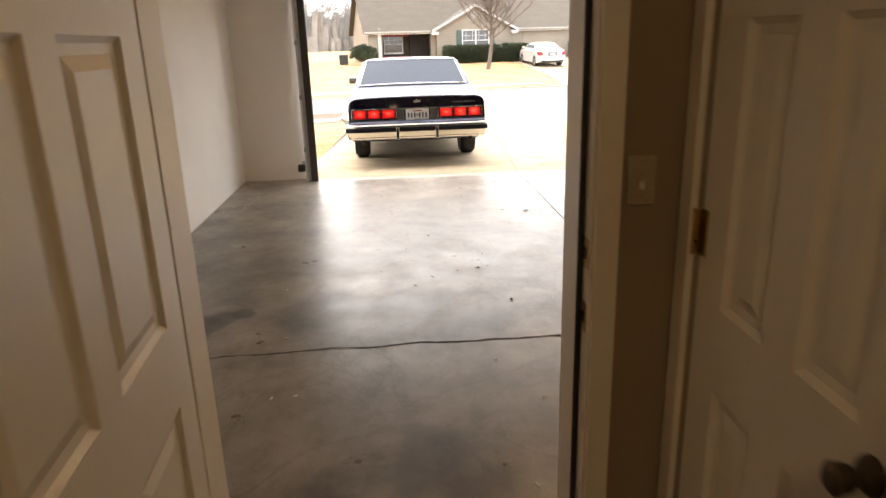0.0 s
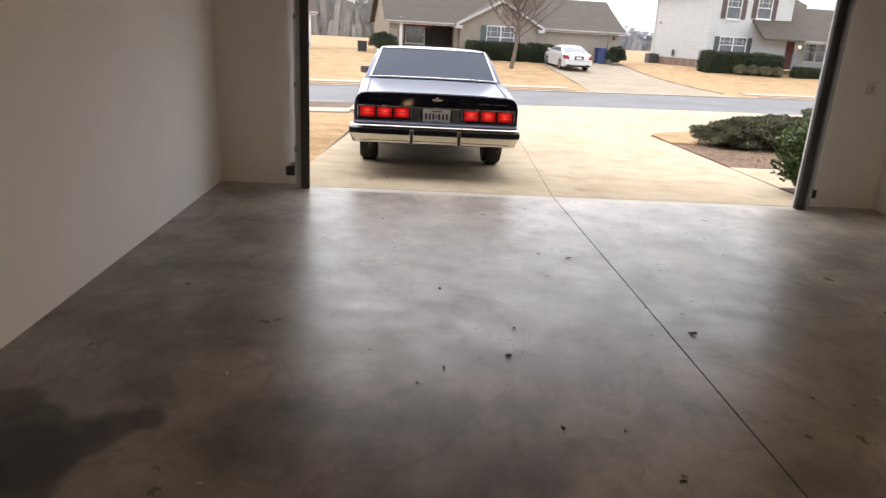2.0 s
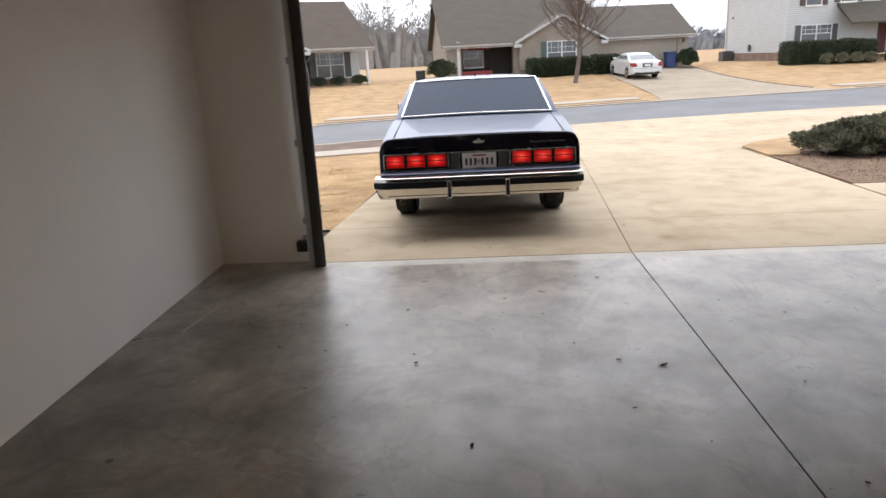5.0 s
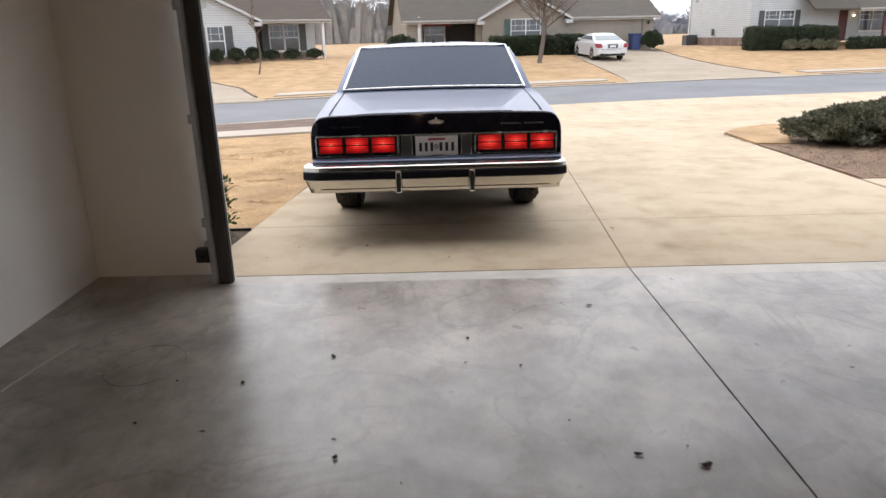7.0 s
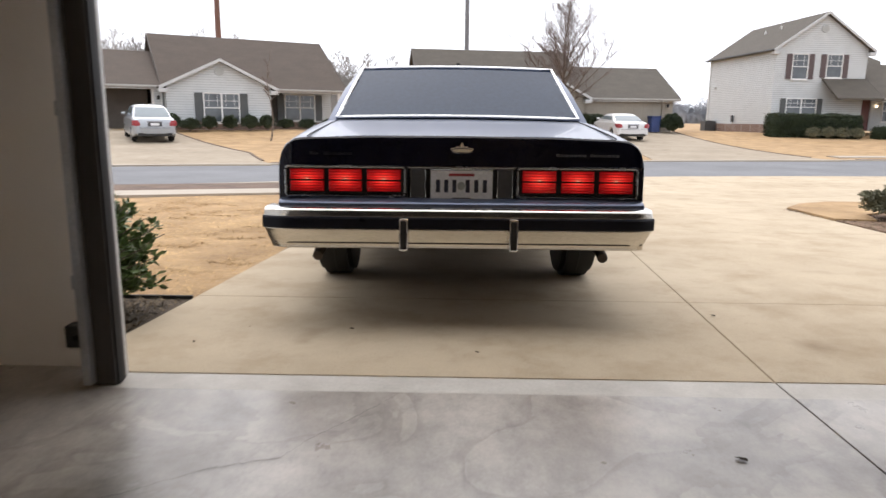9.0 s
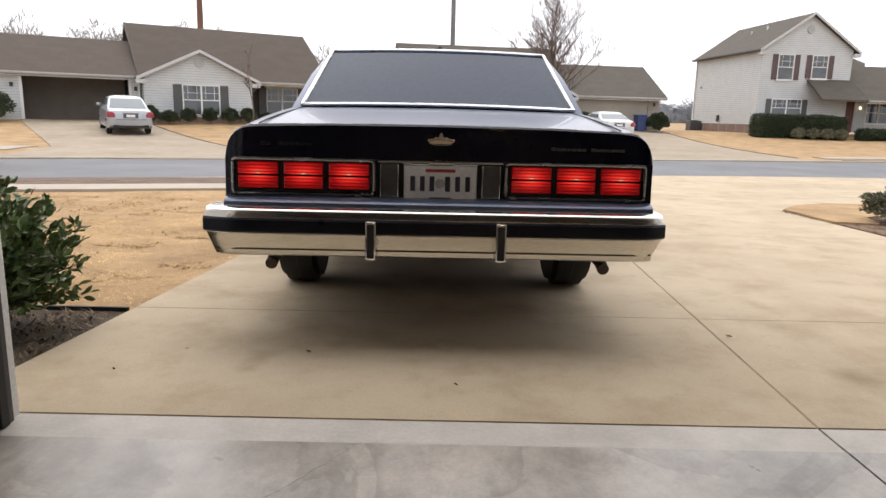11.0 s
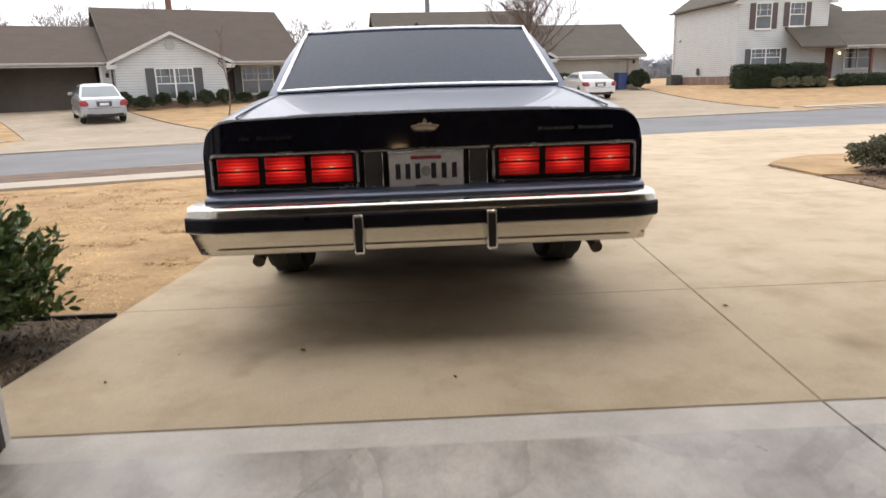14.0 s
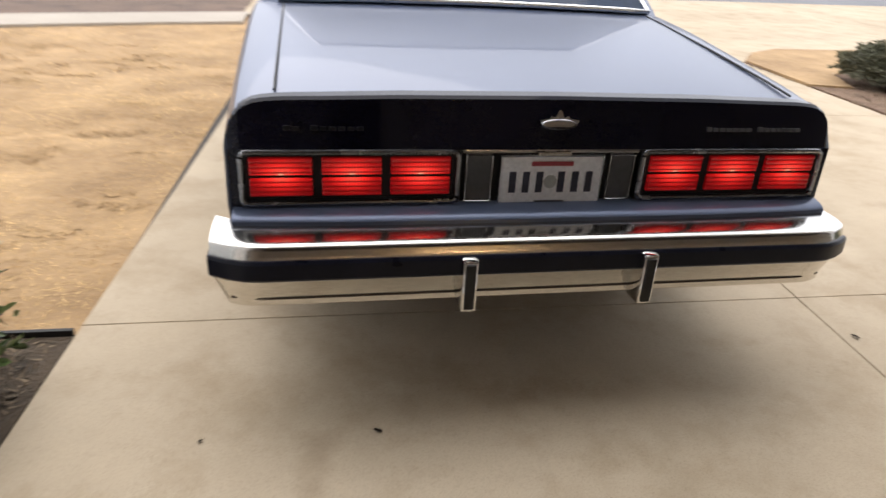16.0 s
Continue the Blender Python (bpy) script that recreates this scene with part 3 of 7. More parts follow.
FAR_WALKS = ((-60, -12.05, 3.5, 5.1), (-5.2, 7.0, 1.55, 2.55), (15.5, 69, 1.55, 2.55))
for x0, x1, o0, o1 in FAR_WALKS:
    structure("pavement", strip(far_edge, far_edge, x0, x1, 0.5, lambda x, y: yard_z(y - far_edge(x)) + 0.035, 0.1, o0, o1), "walk", "pale concrete pavement along the far lawns", "pavement")
    structure("verge", strip(far_edge, far_edge, x0, x1, 0.5, lambda x, y: -0.398, 0.1, 0.283, 0.50), "verge", "thin strip of bare earth behind the far kerb", "verge")


def slab(poly, zf, thick, parent, material="drive", name="slab"):
    """One concrete slab with a softened edge, following the fall of the ground."""
    cx, cy = sum(p[0] for p in poly) / len(poly), sum(p[1] for p in poly) / len(poly)

    def shrink(d):
        out = []
        for x, y in poly:
            l = math.hypot(x - cx, y - cy)
            out.append((x + (cx - x) * d / l, y + (cy - y) * d / l))
        return out
    a, t = shrink(0.0), shrink(0.003)
    rings = [[(x, y, zf(x, y) - thick) for x, y in a], [(x, y, zf(x, y) - 0.005) for x, y in a], [(x, y, zf(x, y)) for x, y in t]]
    return part(name, loft(rings), material, parent)


driveway = thing("driveway", "wide tan concrete driveway in sawn slabs, sloping to the street", "driveway", "", "structure")
dz = lambda x, y: drive_z(y)
JOINT_X = 1.512


def joint_at(y):
    return JOINT_X + 0.085 * (y - 8.147)


def left_at(y):
    if y < 15.5:
        return -1.18 + 0.045 * (y - 8.5)
    return -0.865 - 0.06 * (y - 15.5) ** 2


def right_at(y):
    if y < 15.25:
        return 4.36 + 0.085 * (y - 8.147)
    d = y - 15.25
    return min(14.0, 4.96 + 0.85 * d + 0.12 * d * d + 6.0 * max(0.0, d - 1.1))


rows_y = [8.152, 9.43, 12.55, 15.25, 18.1, 20.6]
gap = 0.002
for y0, y1 in zip(rows_y, rows_y[1:]):
    k = max(2, int((y1 - y0) / 0.6))
    ys = [y0 + gap + (y1 - y0 - 2 * gap) * i / k for i in range(k + 1)]
    slab([(left_at(y), y) for y in ys][::-1] + [(joint_at(y) - gap, y) for y in (ys[0], ys[-1])], dz, 0.1, driveway)
    slab([(joint_at(ys[0]) + gap, ys[0])] + [(right_at(y), y) for y in ys] + [(joint_at(ys[-1]) + gap, ys[-1])], dz, 0.1, driveway)
xs = [left_at(20.6) - 0.2 + i * (right_at(20.6) + 0.6 - left_at(20.6)) / 12 for i in range(13)]
slab([(x, 20.6 + gap) for x in xs if 20.61 < near_edge(x) - 0.05] + [(x, near_edge(x) - 0.01) for x in xs[::-1] if 20.61 < near_edge(x) - 0.05], dz, 0.1, driveway)
bed_b = prism([(-1.17, 8.15), (4.34, 8.15), (4.9, 15.0), (9.0, 19.5), (8.0, 20.5), (-1.6, 20.5), (-1.0, 15.0)], -0.03, -0.018)
for v in bed_b.verts:
    v.co.z += drive_z(v.co.y)
part("joint_filler", bed_b, "joint", driveway)

# garden beds
bed = thing("garden_bed", "brown pine-straw bed edged by the driveway and a path", "garden bed", "", "structure")


def bed_patch(poly, lift, material, parent, name, fall=None):
    b = prism(poly, -0.05, lift)
    for v in b.verts:
        v.co.z += drive_z(v.co.y) if fall is None else fall(v.co.x, v.co.y)
    return part(name, b, material, parent)


ISLAND = [(5.0, 15.25), (4.93, 14.6), (4.86, 13.8), (5.3, 13.7), (5.6, 14.4), (6.6, 15.2), (8.0, 15.6), (12, 16.0), (12, 16.95), (8.6, 16.72), (7.2, 16.42), (6.15, 16.36), (5.5, 15.92)]
bed_patch([(4.66, 10.95), (12, 10.95), (12, 17.0), (8.6, 16.74), (7.2, 16.44), (6.13, 16.38), (5.48, 15.93), (4.975, 15.24), (4.86, 13.6)], 0.006, "pine", bed, "mulch")
bed_patch(ISLAND, 0.026, "grass", bed, "grass_edge")


def inside(x, y, poly):
    """Whether a point lies in an outline."""
    hit = False
    for (xa, ya), (xb, yb) in zip(poly, poly[1:] + poly[:1]):
        if (ya > y) != (yb > y) and x < xa + (xb - xa) * (y - ya) / (yb - ya):
            hit = not hit
    return hit


path = thing("path", "pale concrete path to the front door", "path", "", "structure")
slab([(4.50, 9.32), (12, 9.32), (12, 10.92), (4.62, 10.92)], lambda x, y: drive_z(y) + 0.004, 0.1, path, "drive")
bed2 = thing("garden_bed", "narrow dark soil bed beside the garage", "garden bed", "", "structure")
bed_patch([(4.40, 8.36), (12, 8.36), (12, 9.30), (4.48, 9.30)], 0.004, "soil", bed2, "mulch")
bed3 = thing("garden_bed", "dark soil bed with a black plastic edging strip", "garden bed", "", "structure")
bed_patch([(-6.0, 8.36), (-1.20, 8.36), (-1.15, 9.38), (-6.0, 9.38)], -0.012, "soil", bed3, "mulch")
bed_patch([(-6.0, 9.385), (-1.155, 9.385), (-1.155, 9.402), (-6.0, 9.402)], 0.008, "black", bed3, "edging")

# ---------------------------------------------------------------- garage
WX0, WX1 = -1.78, 4.88          # side walls
WY0, WY1 = 1.70, 8.20           # house wall and door wall, garage faces
OX0, OX1 = -0.90, 3.975         # vehicle door opening
CEIL = 2.62
floor = thing("floor", "glossy sealed grey concrete garage floor with dark stains", "garage floor", "", "structure")
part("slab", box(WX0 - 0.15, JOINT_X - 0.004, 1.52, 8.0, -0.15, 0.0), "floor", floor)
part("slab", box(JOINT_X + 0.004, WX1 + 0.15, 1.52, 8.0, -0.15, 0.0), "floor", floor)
part("joint_filler", box(WX0 - 0.15, WX1 + 0.15, 1.53, 8.12, -0.16, -0.012), "joint", floor)
sill = thing("door_sill", "pale clean concrete strip at the garage mouth", "sill", "", "structure")
for a, b in ((WX0 - 0.15, OX0 - 0.14), (OX1 + 0.14, WX1 + 0.15)):
    part("slab", box(a, b, 8.0, 8.26, -0.15, 0.0), "floor", floor)
part("slab", box(OX0 - 0.139, JOINT_X - 0.004, 8.0, 8.146, -0.15, -0.001), "sill", sill)
part("slab", box(JOINT_X + 0.004, OX1 + 0.139, 8.0, 8.146, -0.15, -0.001), "sill", sill)


def ribbon(points, width, z, material, name, parent, seed=3):
    rnd = random.Random(seed)
    vs, fs = [], []
    for i, (x, y) in enumerate(points):
        w = width * rnd.uniform(0.4, 1.3) / 2
        vs += [(x, y - w, z), (x, y + w, z)]
    for i in range(len(points) - 1):
        fs.append((2 * i, 2 * i + 2, 2 * i + 3, 2 * i + 1))
    return raw(name, vs, fs, material, parent)


rnd = random.Random(11)
crack = []
x, y = WX0, 3.30
while x < 1.5:
    crack.append((x, 3.27 + 0.105 * (1 - ((x - 0.4) / 2.2) ** 2) + 0.022 * noise.noise((x * 4, 0, 0)) + rnd.uniform(-0.004, 0.004)))
    x += 0.04
ribbon(crack, 0.017, 0.0015, "joint", "crack", floor)
hair = []
way = ((-1.5, 6.55), (-0.95, 7.05), (-0.54, 7.32), (-0.37, 7.45), (-0.18, 7.52), (-0.12, 7.64), (-0.02, 7.77), (0.12, 7.99))
for (xa, ya), (xb, yb) in zip(way, way[1:]):
    for q in range(10):
        hair.append((xa + (xb - xa) * q / 10 + rnd.uniform(-0.004, 0.004), ya + (yb - ya) * q / 10 + 0.012 * noise.noise((xa * 9 + q, 1, 0))))
ribbon(hair, 0.0028, 0.0012, "stain", "crack", floor, 5)
ring = [(-0.985 + 0.17 * math.cos(q * 0.2) + 0.012 * noise.noise((q, 3, 0)), 6.985 + 0.20 * math.sin(q * 0.2) + 0.012 * noise.noise((q, 7, 0))) for q in range(29)]
ribbon(ring, 0.006, 0.0013, "stain", "ring_stain", floor, 6)
scrape = [(-1.50 + 0.08 * (q / 14) ** 1.5 + rnd.uniform(-0.003, 0.003), 6.76 + 0.47 * q / 14) for q in range(15)]
raw("scrape", [(x + d, y, 0.0014) for x, y in scrape for d in (-0.007, 0.007)], [(2 * q, 2 * q + 1, 2 * q + 3, 2 * q + 2) for q in range(14)], "sill", floor, "pale scrape on the concrete")


T = 0.14
structure("wall_left", box(WX0 - T, WX0, WY0 - 0.18, WY1 + T, -0.15, CEIL + 0.1), "paint", "plain off-white drywall garage side wall", "wall")
structure("wall_right", box(WX1, WX1 + T, WY0 - 0.18, WY1 + T, -0.15, CEIL + 0.1), "paint", "plain off-white drywall garage side wall", "wall")
OT = 2.13
structure("wall_front", wall_with_holes(WX0, WX1, -0.15, CEIL + 0.1, [(OX0 - 0.13, OX1 + 0.13, -0.15, OT)], 0.07, Matrix.Translation((0, WY1, 0))), "paint", "off-white garage front wall round the vehicle opening", "wall")
DX0, DX1, DTOP = -0.465, 0.49, 2.06
structure("wall_house", wall_with_holes(WX0, WX1, -0.15, CEIL + 0.1, [(DX0 - 0.02, DX1 + 0.02, -0.15, DTOP + 0.02)], 0.18, Matrix.Translation((0, WY0 - 0.18, 0))), "paint", "drywall between hall and garage with a doorway", "wall")
structure("ceiling", box(WX0 - T, WX1 + T, WY0 - 0.18, WY1 + T, CEIL, CEIL + 0.12), "ceiling", "plain white garage ceiling", "ceiling")
# outer face of the house round the garage mouth: unseen, white to brighten the driveway
structure("facade", wall_with_holes(-9.0, 11.0, -0.3, 3.2, [(OX0 - 0.22, OX1 + 0.22, -0.3, OT + 0.05)], 0.07, Matrix.Translation((0, WY1 + 0.072, 0))), "sidewhite", "unseen lap-sided house front round the garage mouth, white to bounce light", "facade")
structure("roof", prism([(-9.5, 8.62), (11.5, 8.62), (11.5, -1.8), (-9.5, -1.8)], 2.75, 2.9), "shinglegrey", "brown shingled eave above the garage mouth", "roof")

structure("soffit", box(-9.5, 11.5, WY1 + 0.145, 8.60, 2.72, 2.748), "trimwhite", "white soffit under the eave", "soffit")
# jambs, tracks and trim of the vehicle door
vehicle_door_frame = thing("vehicle_door_frame", "dark-edged garage door jambs with white outer trim", "door frame", "", "structure")
for s, x in ((1, OX0), (-1, OX1)):
    xa, xb = sorted((x, x + s * 0.02))
    part("jamb", box(*sorted((x - s * 0.105, x - s * 0.002)), WY1 - 0.175, WY1 - 0.10, -0.002, OT, 0.004), "jamb_dark", vehicle_door_frame)
    part("weather_seal", box(*sorted((x - s * 0.03, x + s * 0.006)), WY1 - 0.168, WY1 - 0.13, 0.001, OT - 0.01, 0.004), "black", vehicle_door_frame)
    part("outer_trim", box(*sorted((x - s * 0.14, x - s * 0.014)), WY1 - 0.098, WY1 - 0.055, -0.05, OT + 0.0, 0.004), "trimwhite", vehicle_door_frame, "white painted outer trim")
part("outer_trim", box(OX0 - 0.1, OX1 + 0.1, WY1 + 0.073, WY1 + 0.16, OT + 0.03, OT + 0.14, 0.004), "trimwhite", vehicle_door_frame)
part("header_seal", box(OX0, OX1, WY1 - 0.168, WY1 - 0.11, OT - 0.03, OT + 0.02, 0.004), "black", vehicle_door_frame)


def door_track(x, s):
    t = thing("door_track", "galvanised steel garage door track with a lower roller bracket", "door track", "garage door tracks")
    tx = x - s * 0.085
    prof = [(0, 0), (0.012, 0), (0.012, 0.045), (0.004, 0.045), (0.004, 0.004), (0, 0.004)]
    pts = [(WY1 - 0.215, 0.012), (WY1 - 0.215, 1.86)]
    for i in range(1, 9):
        a = radians(90 * i / 8)
        pts.append((WY1 - 0.215 - 0.36 * (1 - math.cos(a)), 1.86 + 0.36 * math.sin(a)))
    pts.append((4.9, 2.235))
    part("rail", loft([[(tx - 0.014, y, z - 0.0), (tx + 0.014, y, z), (tx + 0.014, y + 0.05 * (1 if i < 4 else 0.3), z + (0 if i < 4 else 0.045)), (tx - 0.014, y + 0.05 * (1 if i < 4 else 0.3), z + (0 if i < 4 else 0.045))] for i, (y, z) in enumerate(pts)]), "galv", t)
    for z in (0.35, 0.95, 1.55):
        part("bracket", box(*sorted((tx, tx - s * 0.05)), WY1 - 0.17, WY1 - 0.13, z, z + 0.05, 0.003), "galv", t)
    part("hanger", box(tx - 0.015, tx + 0.015, 4.95, 4.98, 2.28, CEIL), "galv", t)
    return t


door_track(OX0, 1)
door_track(OX1, -1)


def sensor(x, s):
    t = thing("door_sensor", "small black safety sensor on the wall beside the track", "sensor", "door sensors")
    part("housing", box(*sorted((x - s * 0.15, x - s * 0.235)), WY1 - 0.075, WY1 - 0.008, 0.10, 0.185, 0.008), "blackplastic", t)
    part("bracket", box(*sorted((x - s * 0.105, x - s * 0.19)), WY1 - 0.02, WY1 - 0.0, 0.17, 0.22, 0.002), "galv", t)
    part("lens", disc(x - s * 0.19, WY1 - 0.078, 0.142, 0.012, 0.008, "y", 12), "lampgrid", t)


sensor(OX0, 1)
sensor(OX1, -1)


def garage_door():
    """The raised sectional door: its inner face hangs level below the ceiling."""
    d = thing("garage_door", "raised sectional steel garage door with stiffening struts", "garage door")
    x0, x1, z = OX0 + 0.01, OX1 - 0.01, 2.26
    y = WY1 - 0.40
    for k in range(4):
        ya, yb = y - 0.53 * (k + 1) + 0.004, y - 0.53 * k - 0.004
        sec = part("section", box(x0, x1, ya, yb, z, z + 0.045, 0.004), "doorpanel", d)
        n = 6
        for i in range(n + 1):
            xx = x0 + 0.03 + i * (x1 - x0 - 0.06) / n
            part("stile", box(xx - 0.03, xx + 0.03, ya + 0.01, yb - 0.01, z - 0.028, z - 0.001, 0.002), "galv", sec)
        part("strut", box(x0, x1, ya + 0.02, ya + 0.075, z - 0.075, z - 0.030, 0.003), "doorpanel", sec)
        part("strut", box(x0, x1, yb - 0.06, yb - 0.02, z - 0.06, z - 0.030, 0.003), "doorpanel", sec)
    part("bottom_seal", box(x0, x1, y - 0.002, y + 0.03, z - 0.01, z + 0.05, 0.006), "black", d)
    return d


garage_door()
op = thing("door_opener", "ceiling garage door opener with rail and red pull handle", "door opener")
part("rail", box(1.35, 1.41, 4.2, 8.05, 2.33, 2.38, 0.004), "galv", op)
part("motor_housing", box(1.23, 1.53, 3.75, 4.2, 2.28, 2.48, 0.02), "blackplastic", op)
part("hanger", box(1.26, 1.29, 3.9, 3.93, 2.47, CEIL), "galv", op)
part("hanger", box(1.47, 1.50, 3.9, 3.93, 2.47, CEIL), "galv", op)
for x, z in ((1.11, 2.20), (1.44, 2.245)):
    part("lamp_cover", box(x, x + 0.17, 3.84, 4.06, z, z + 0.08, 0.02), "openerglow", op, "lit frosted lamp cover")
part("cord", tube([(1.54, 5.667, 2.30), (1.54, 5.667, 1.99)], 0.003, 6), "blackplastic", op)
part("pull_handle", box(1.515, 1.565, 5.655, 5.68, 1.955, 1.99, 0.008), "red", op, "red pull handle")
btn = thing("wall_button", "small pale door control on the garage front wall", "wall button")
part("plate", box(4.52, 4.61, WY1 - 0.018, WY1 - 0.001, 1.15, 1.27, 0.004), "trimwhite", btn)
part("button", box(4.55, 4.58, WY1 - 0.026, WY1 - 0.017, 1.19, 1.23, 0.003), "blind", btn)

# ---------------------------------------------------------------- hall and doors
HX0, HX1, HY0, HY1 = -0.95, 0.705, -1.6, WY0 - 0.18
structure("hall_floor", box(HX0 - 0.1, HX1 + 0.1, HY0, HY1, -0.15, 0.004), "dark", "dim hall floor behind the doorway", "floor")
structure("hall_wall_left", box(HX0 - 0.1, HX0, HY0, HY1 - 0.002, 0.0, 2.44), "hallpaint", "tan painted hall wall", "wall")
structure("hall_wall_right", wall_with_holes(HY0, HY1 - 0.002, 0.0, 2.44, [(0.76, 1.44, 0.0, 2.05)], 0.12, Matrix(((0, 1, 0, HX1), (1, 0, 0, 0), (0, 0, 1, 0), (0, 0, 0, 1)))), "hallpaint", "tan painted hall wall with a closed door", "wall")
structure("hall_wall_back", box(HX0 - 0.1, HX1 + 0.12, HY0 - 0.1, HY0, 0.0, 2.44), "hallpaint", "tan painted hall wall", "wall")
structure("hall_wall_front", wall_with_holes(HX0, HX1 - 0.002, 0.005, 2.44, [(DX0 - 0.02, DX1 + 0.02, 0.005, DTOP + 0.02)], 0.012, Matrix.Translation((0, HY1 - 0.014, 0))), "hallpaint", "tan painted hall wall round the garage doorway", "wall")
structure("hall_ceiling", box(HX0 - 0.1, HX1 + 0.12, HY0 - 0.1, HY1, 2.44, 2.54), "ceiling", "plain hall ceiling", "ceiling")

frame_d = thing("doorway_frame", "cream painted door frame with black weather seal", "door frame", "", "structure")
for s, x in ((1, DX1), (-1, DX0)):
    part("jamb", box(*sorted((x, x + s * 0.02)), HY1 - 0.02, WY0 + 0.015, 0.0, DTOP, 0.002), "door", frame_d)
    part("stop", box(*sorted((x - s * 0.012, x - s * 0.0005)), HY1 + 0.045, WY0 + 0.004, 0.0, DTOP - 0.012, 0.002), "door", frame_d)
    if s > 0:
        part("seal", box(x - 0.014, x - 0.001, HY1 + 0.032, HY1 + 0.0445, 0.0, DTOP - 0.012, 0.003), "black", frame_d, "black weather seal")
    part("casing", box(*sorted((x + s * 0.006, x + s * (0.062 if s > 0 else 0.115))), HY1 - 0.032, HY1 - 0.0145, 0.0, DTOP + 0.07, 0.004), "door", frame_d)
    part("casing", box(*sorted((x + s * 0.006, x + s * 0.09)), WY0 + 0.0015, WY0 + 0.02, 0.0, DTOP + 0.07, 0.004), "door", frame_d)
part("head", box(DX0, DX1, HY1 - 0.02, WY0 + 0.015, DTOP, DTOP + 0.02, 0.002), "door", frame_d)
part("casing", box(DX0 - 0.006, DX1 + 0.006, HY1 - 0.032, HY1 - 0.0145, DTOP + 0.006, DTOP + 0.07, 0.004), "door", frame_d)
part("threshold", box(DX0, DX1, HY1 - 0.02, WY0 + 0.02, 0.0005, 0.018, 0.005), "galv", frame_d)
for z in (1.068, 0.91):
    part("strike_plate", box(DX1 - 0.003, DX1 - 0.0005, HY1 - 0.005, HY1 + 0.03, z - 0.035, z + 0.035, 0.001), "brass", frame_d, "worn metal strike plate")
    part("strike_hole", box(DX1 - 0.0045, DX1 - 0.002, HY1 + 0.004, HY1 + 0.021, z - 0.014, z + 0.014), "black", frame_d)


def panel_door(name, width, label, at, knob_w=0.07, knob="brass"):
    """Six-panel door leaf: local u along its width from the hinge, v its thickness, z up."""
    d = thing(name, label, "door", "", "structure", at)
    th, h = 0.044, 2.03
    st, mid = 0.115, 0.105
    rails = [(0.0, 0.225), (0.80, 0.985), (1.56, 1.665), (1.915, 2.03)]
    pw = (width - 2 * st - mid) / 2
    cols = [(st, st + pw), (st + pw + mid, width - st)]
    rows = [(0.225, 0.80), (0.985, 1.56), (1.665, 1.915)]
    holes = [(a, b, c, e) for a, b in cols for c, e in rows]
    part("leaf_frame", wall_with_holes(0, width, 0, h, holes, th, Matrix.Translation((0, -th / 2, 0.012))), "door", d)
    for a, b, c, e in holes:
        rings = []
        for inset, v in ((0.0, 0.0205), (0.012, 0.0115), (0.03, 0.0095), (0.055, 0.0175), (0.07, 0.0175)):
            rings.append([(a + inset, v, c + inset + 0.012), (b - inset, v, c + inset + 0.012), (b - inset, v, e - inset + 0.012), (a + inset, v, e - inset + 0.012)])
        back = [[(u, -v, z) for u, v, z in r] for r in rings[::-1]]
        part("panel", loft(back + rings), "door", d)
    kz = 0.94
    for s in (1, -1):
        k = part("knob", tube([(width - knob_w, s * 0.022, kz), (width - knob_w, s * 0.028, kz), (width - knob_w, s * 0.045, kz), (width - knob_w, s * 0.06, kz), (width - knob_w, s * 0.08, kz), (width - knob_w, s * 0.088, kz)], [0.032, 0.030, 0.012, 0.022, 0.026, 0.015], 18), knob, d, "worn metal knob")
    return d


# leaf of the garage doorway, standing open along the hall
leaf = panel_door("door_1", 0.90, "open cream six-panel door to the garage", pose(DX0 + 0.008, HY1 - 0.022, 0.0, 0, 0, -86.5))
part("deadbolt", disc(0.83, 0.034, 1.075, 0.028, 0.024, "y", 20, 0.004), "brass", leaf, "worn brass deadbolt")
for z in (0.25, 1.05, 1.82):
    part("hinge", tube([(-0.004, -0.024, z - 0.045), (-0.004, -0.024, z + 0.045)], 0.006, 8), "brass", leaf)
side = panel_door("door_2", 0.66, "closed cream six-panel hall door", pose(HX1 + 0.030, 1.43, 0.0, 0, 0, -90.0), knob="bronze")
for z in (0.25, 1.138, 1.82):
    h = part("hinge", tube([(-0.002, -0.036, z - 0.05), (-0.002, -0.036, z + 0.05)], 0.008, 8), "brass", side)
    part("hinge_leaf", box(-0.005, 0.028, -0.0255, -0.0225, z - 0.05, z + 0.05), "brass", side)
frame_e = thing("door_frame", "cream painted casing round the closed hall door", "door frame", "", "structure")
part("casing", box(HX1 - 0.018, HX1 - 0.001, 1.437, 1.498, 0.004, 2.11, 0.004), "door", frame_e)
part("casing", box(HX1 - 0.018, HX1 - 0.001, 0.70, 0.762, 0.004, 2.11, 0.004), "door", frame_e)
part("casing", box(HX1 - 0.018, HX1 - 0.001, 0.764, 1.435, 2.052, 2.11, 0.004), "door", frame_e)
sw = thing("light_switch", "cream light switch plate on the hall wall", "light switch")
part("plate", box(0.566, 0.630, HY1 - 0.022, HY1 - 0.0145, 1.185, 1.295, 0.003), "switchtan", sw)
part("toggle", box(0.593, 0.603, HY1 - 0.032, HY1 - 0.021, 1.222, 1.24, 0.002), "door", sw)
hl = thing("ceiling_lamp", "small warm flush ceiling lamp in the hall", "ceiling lamp")
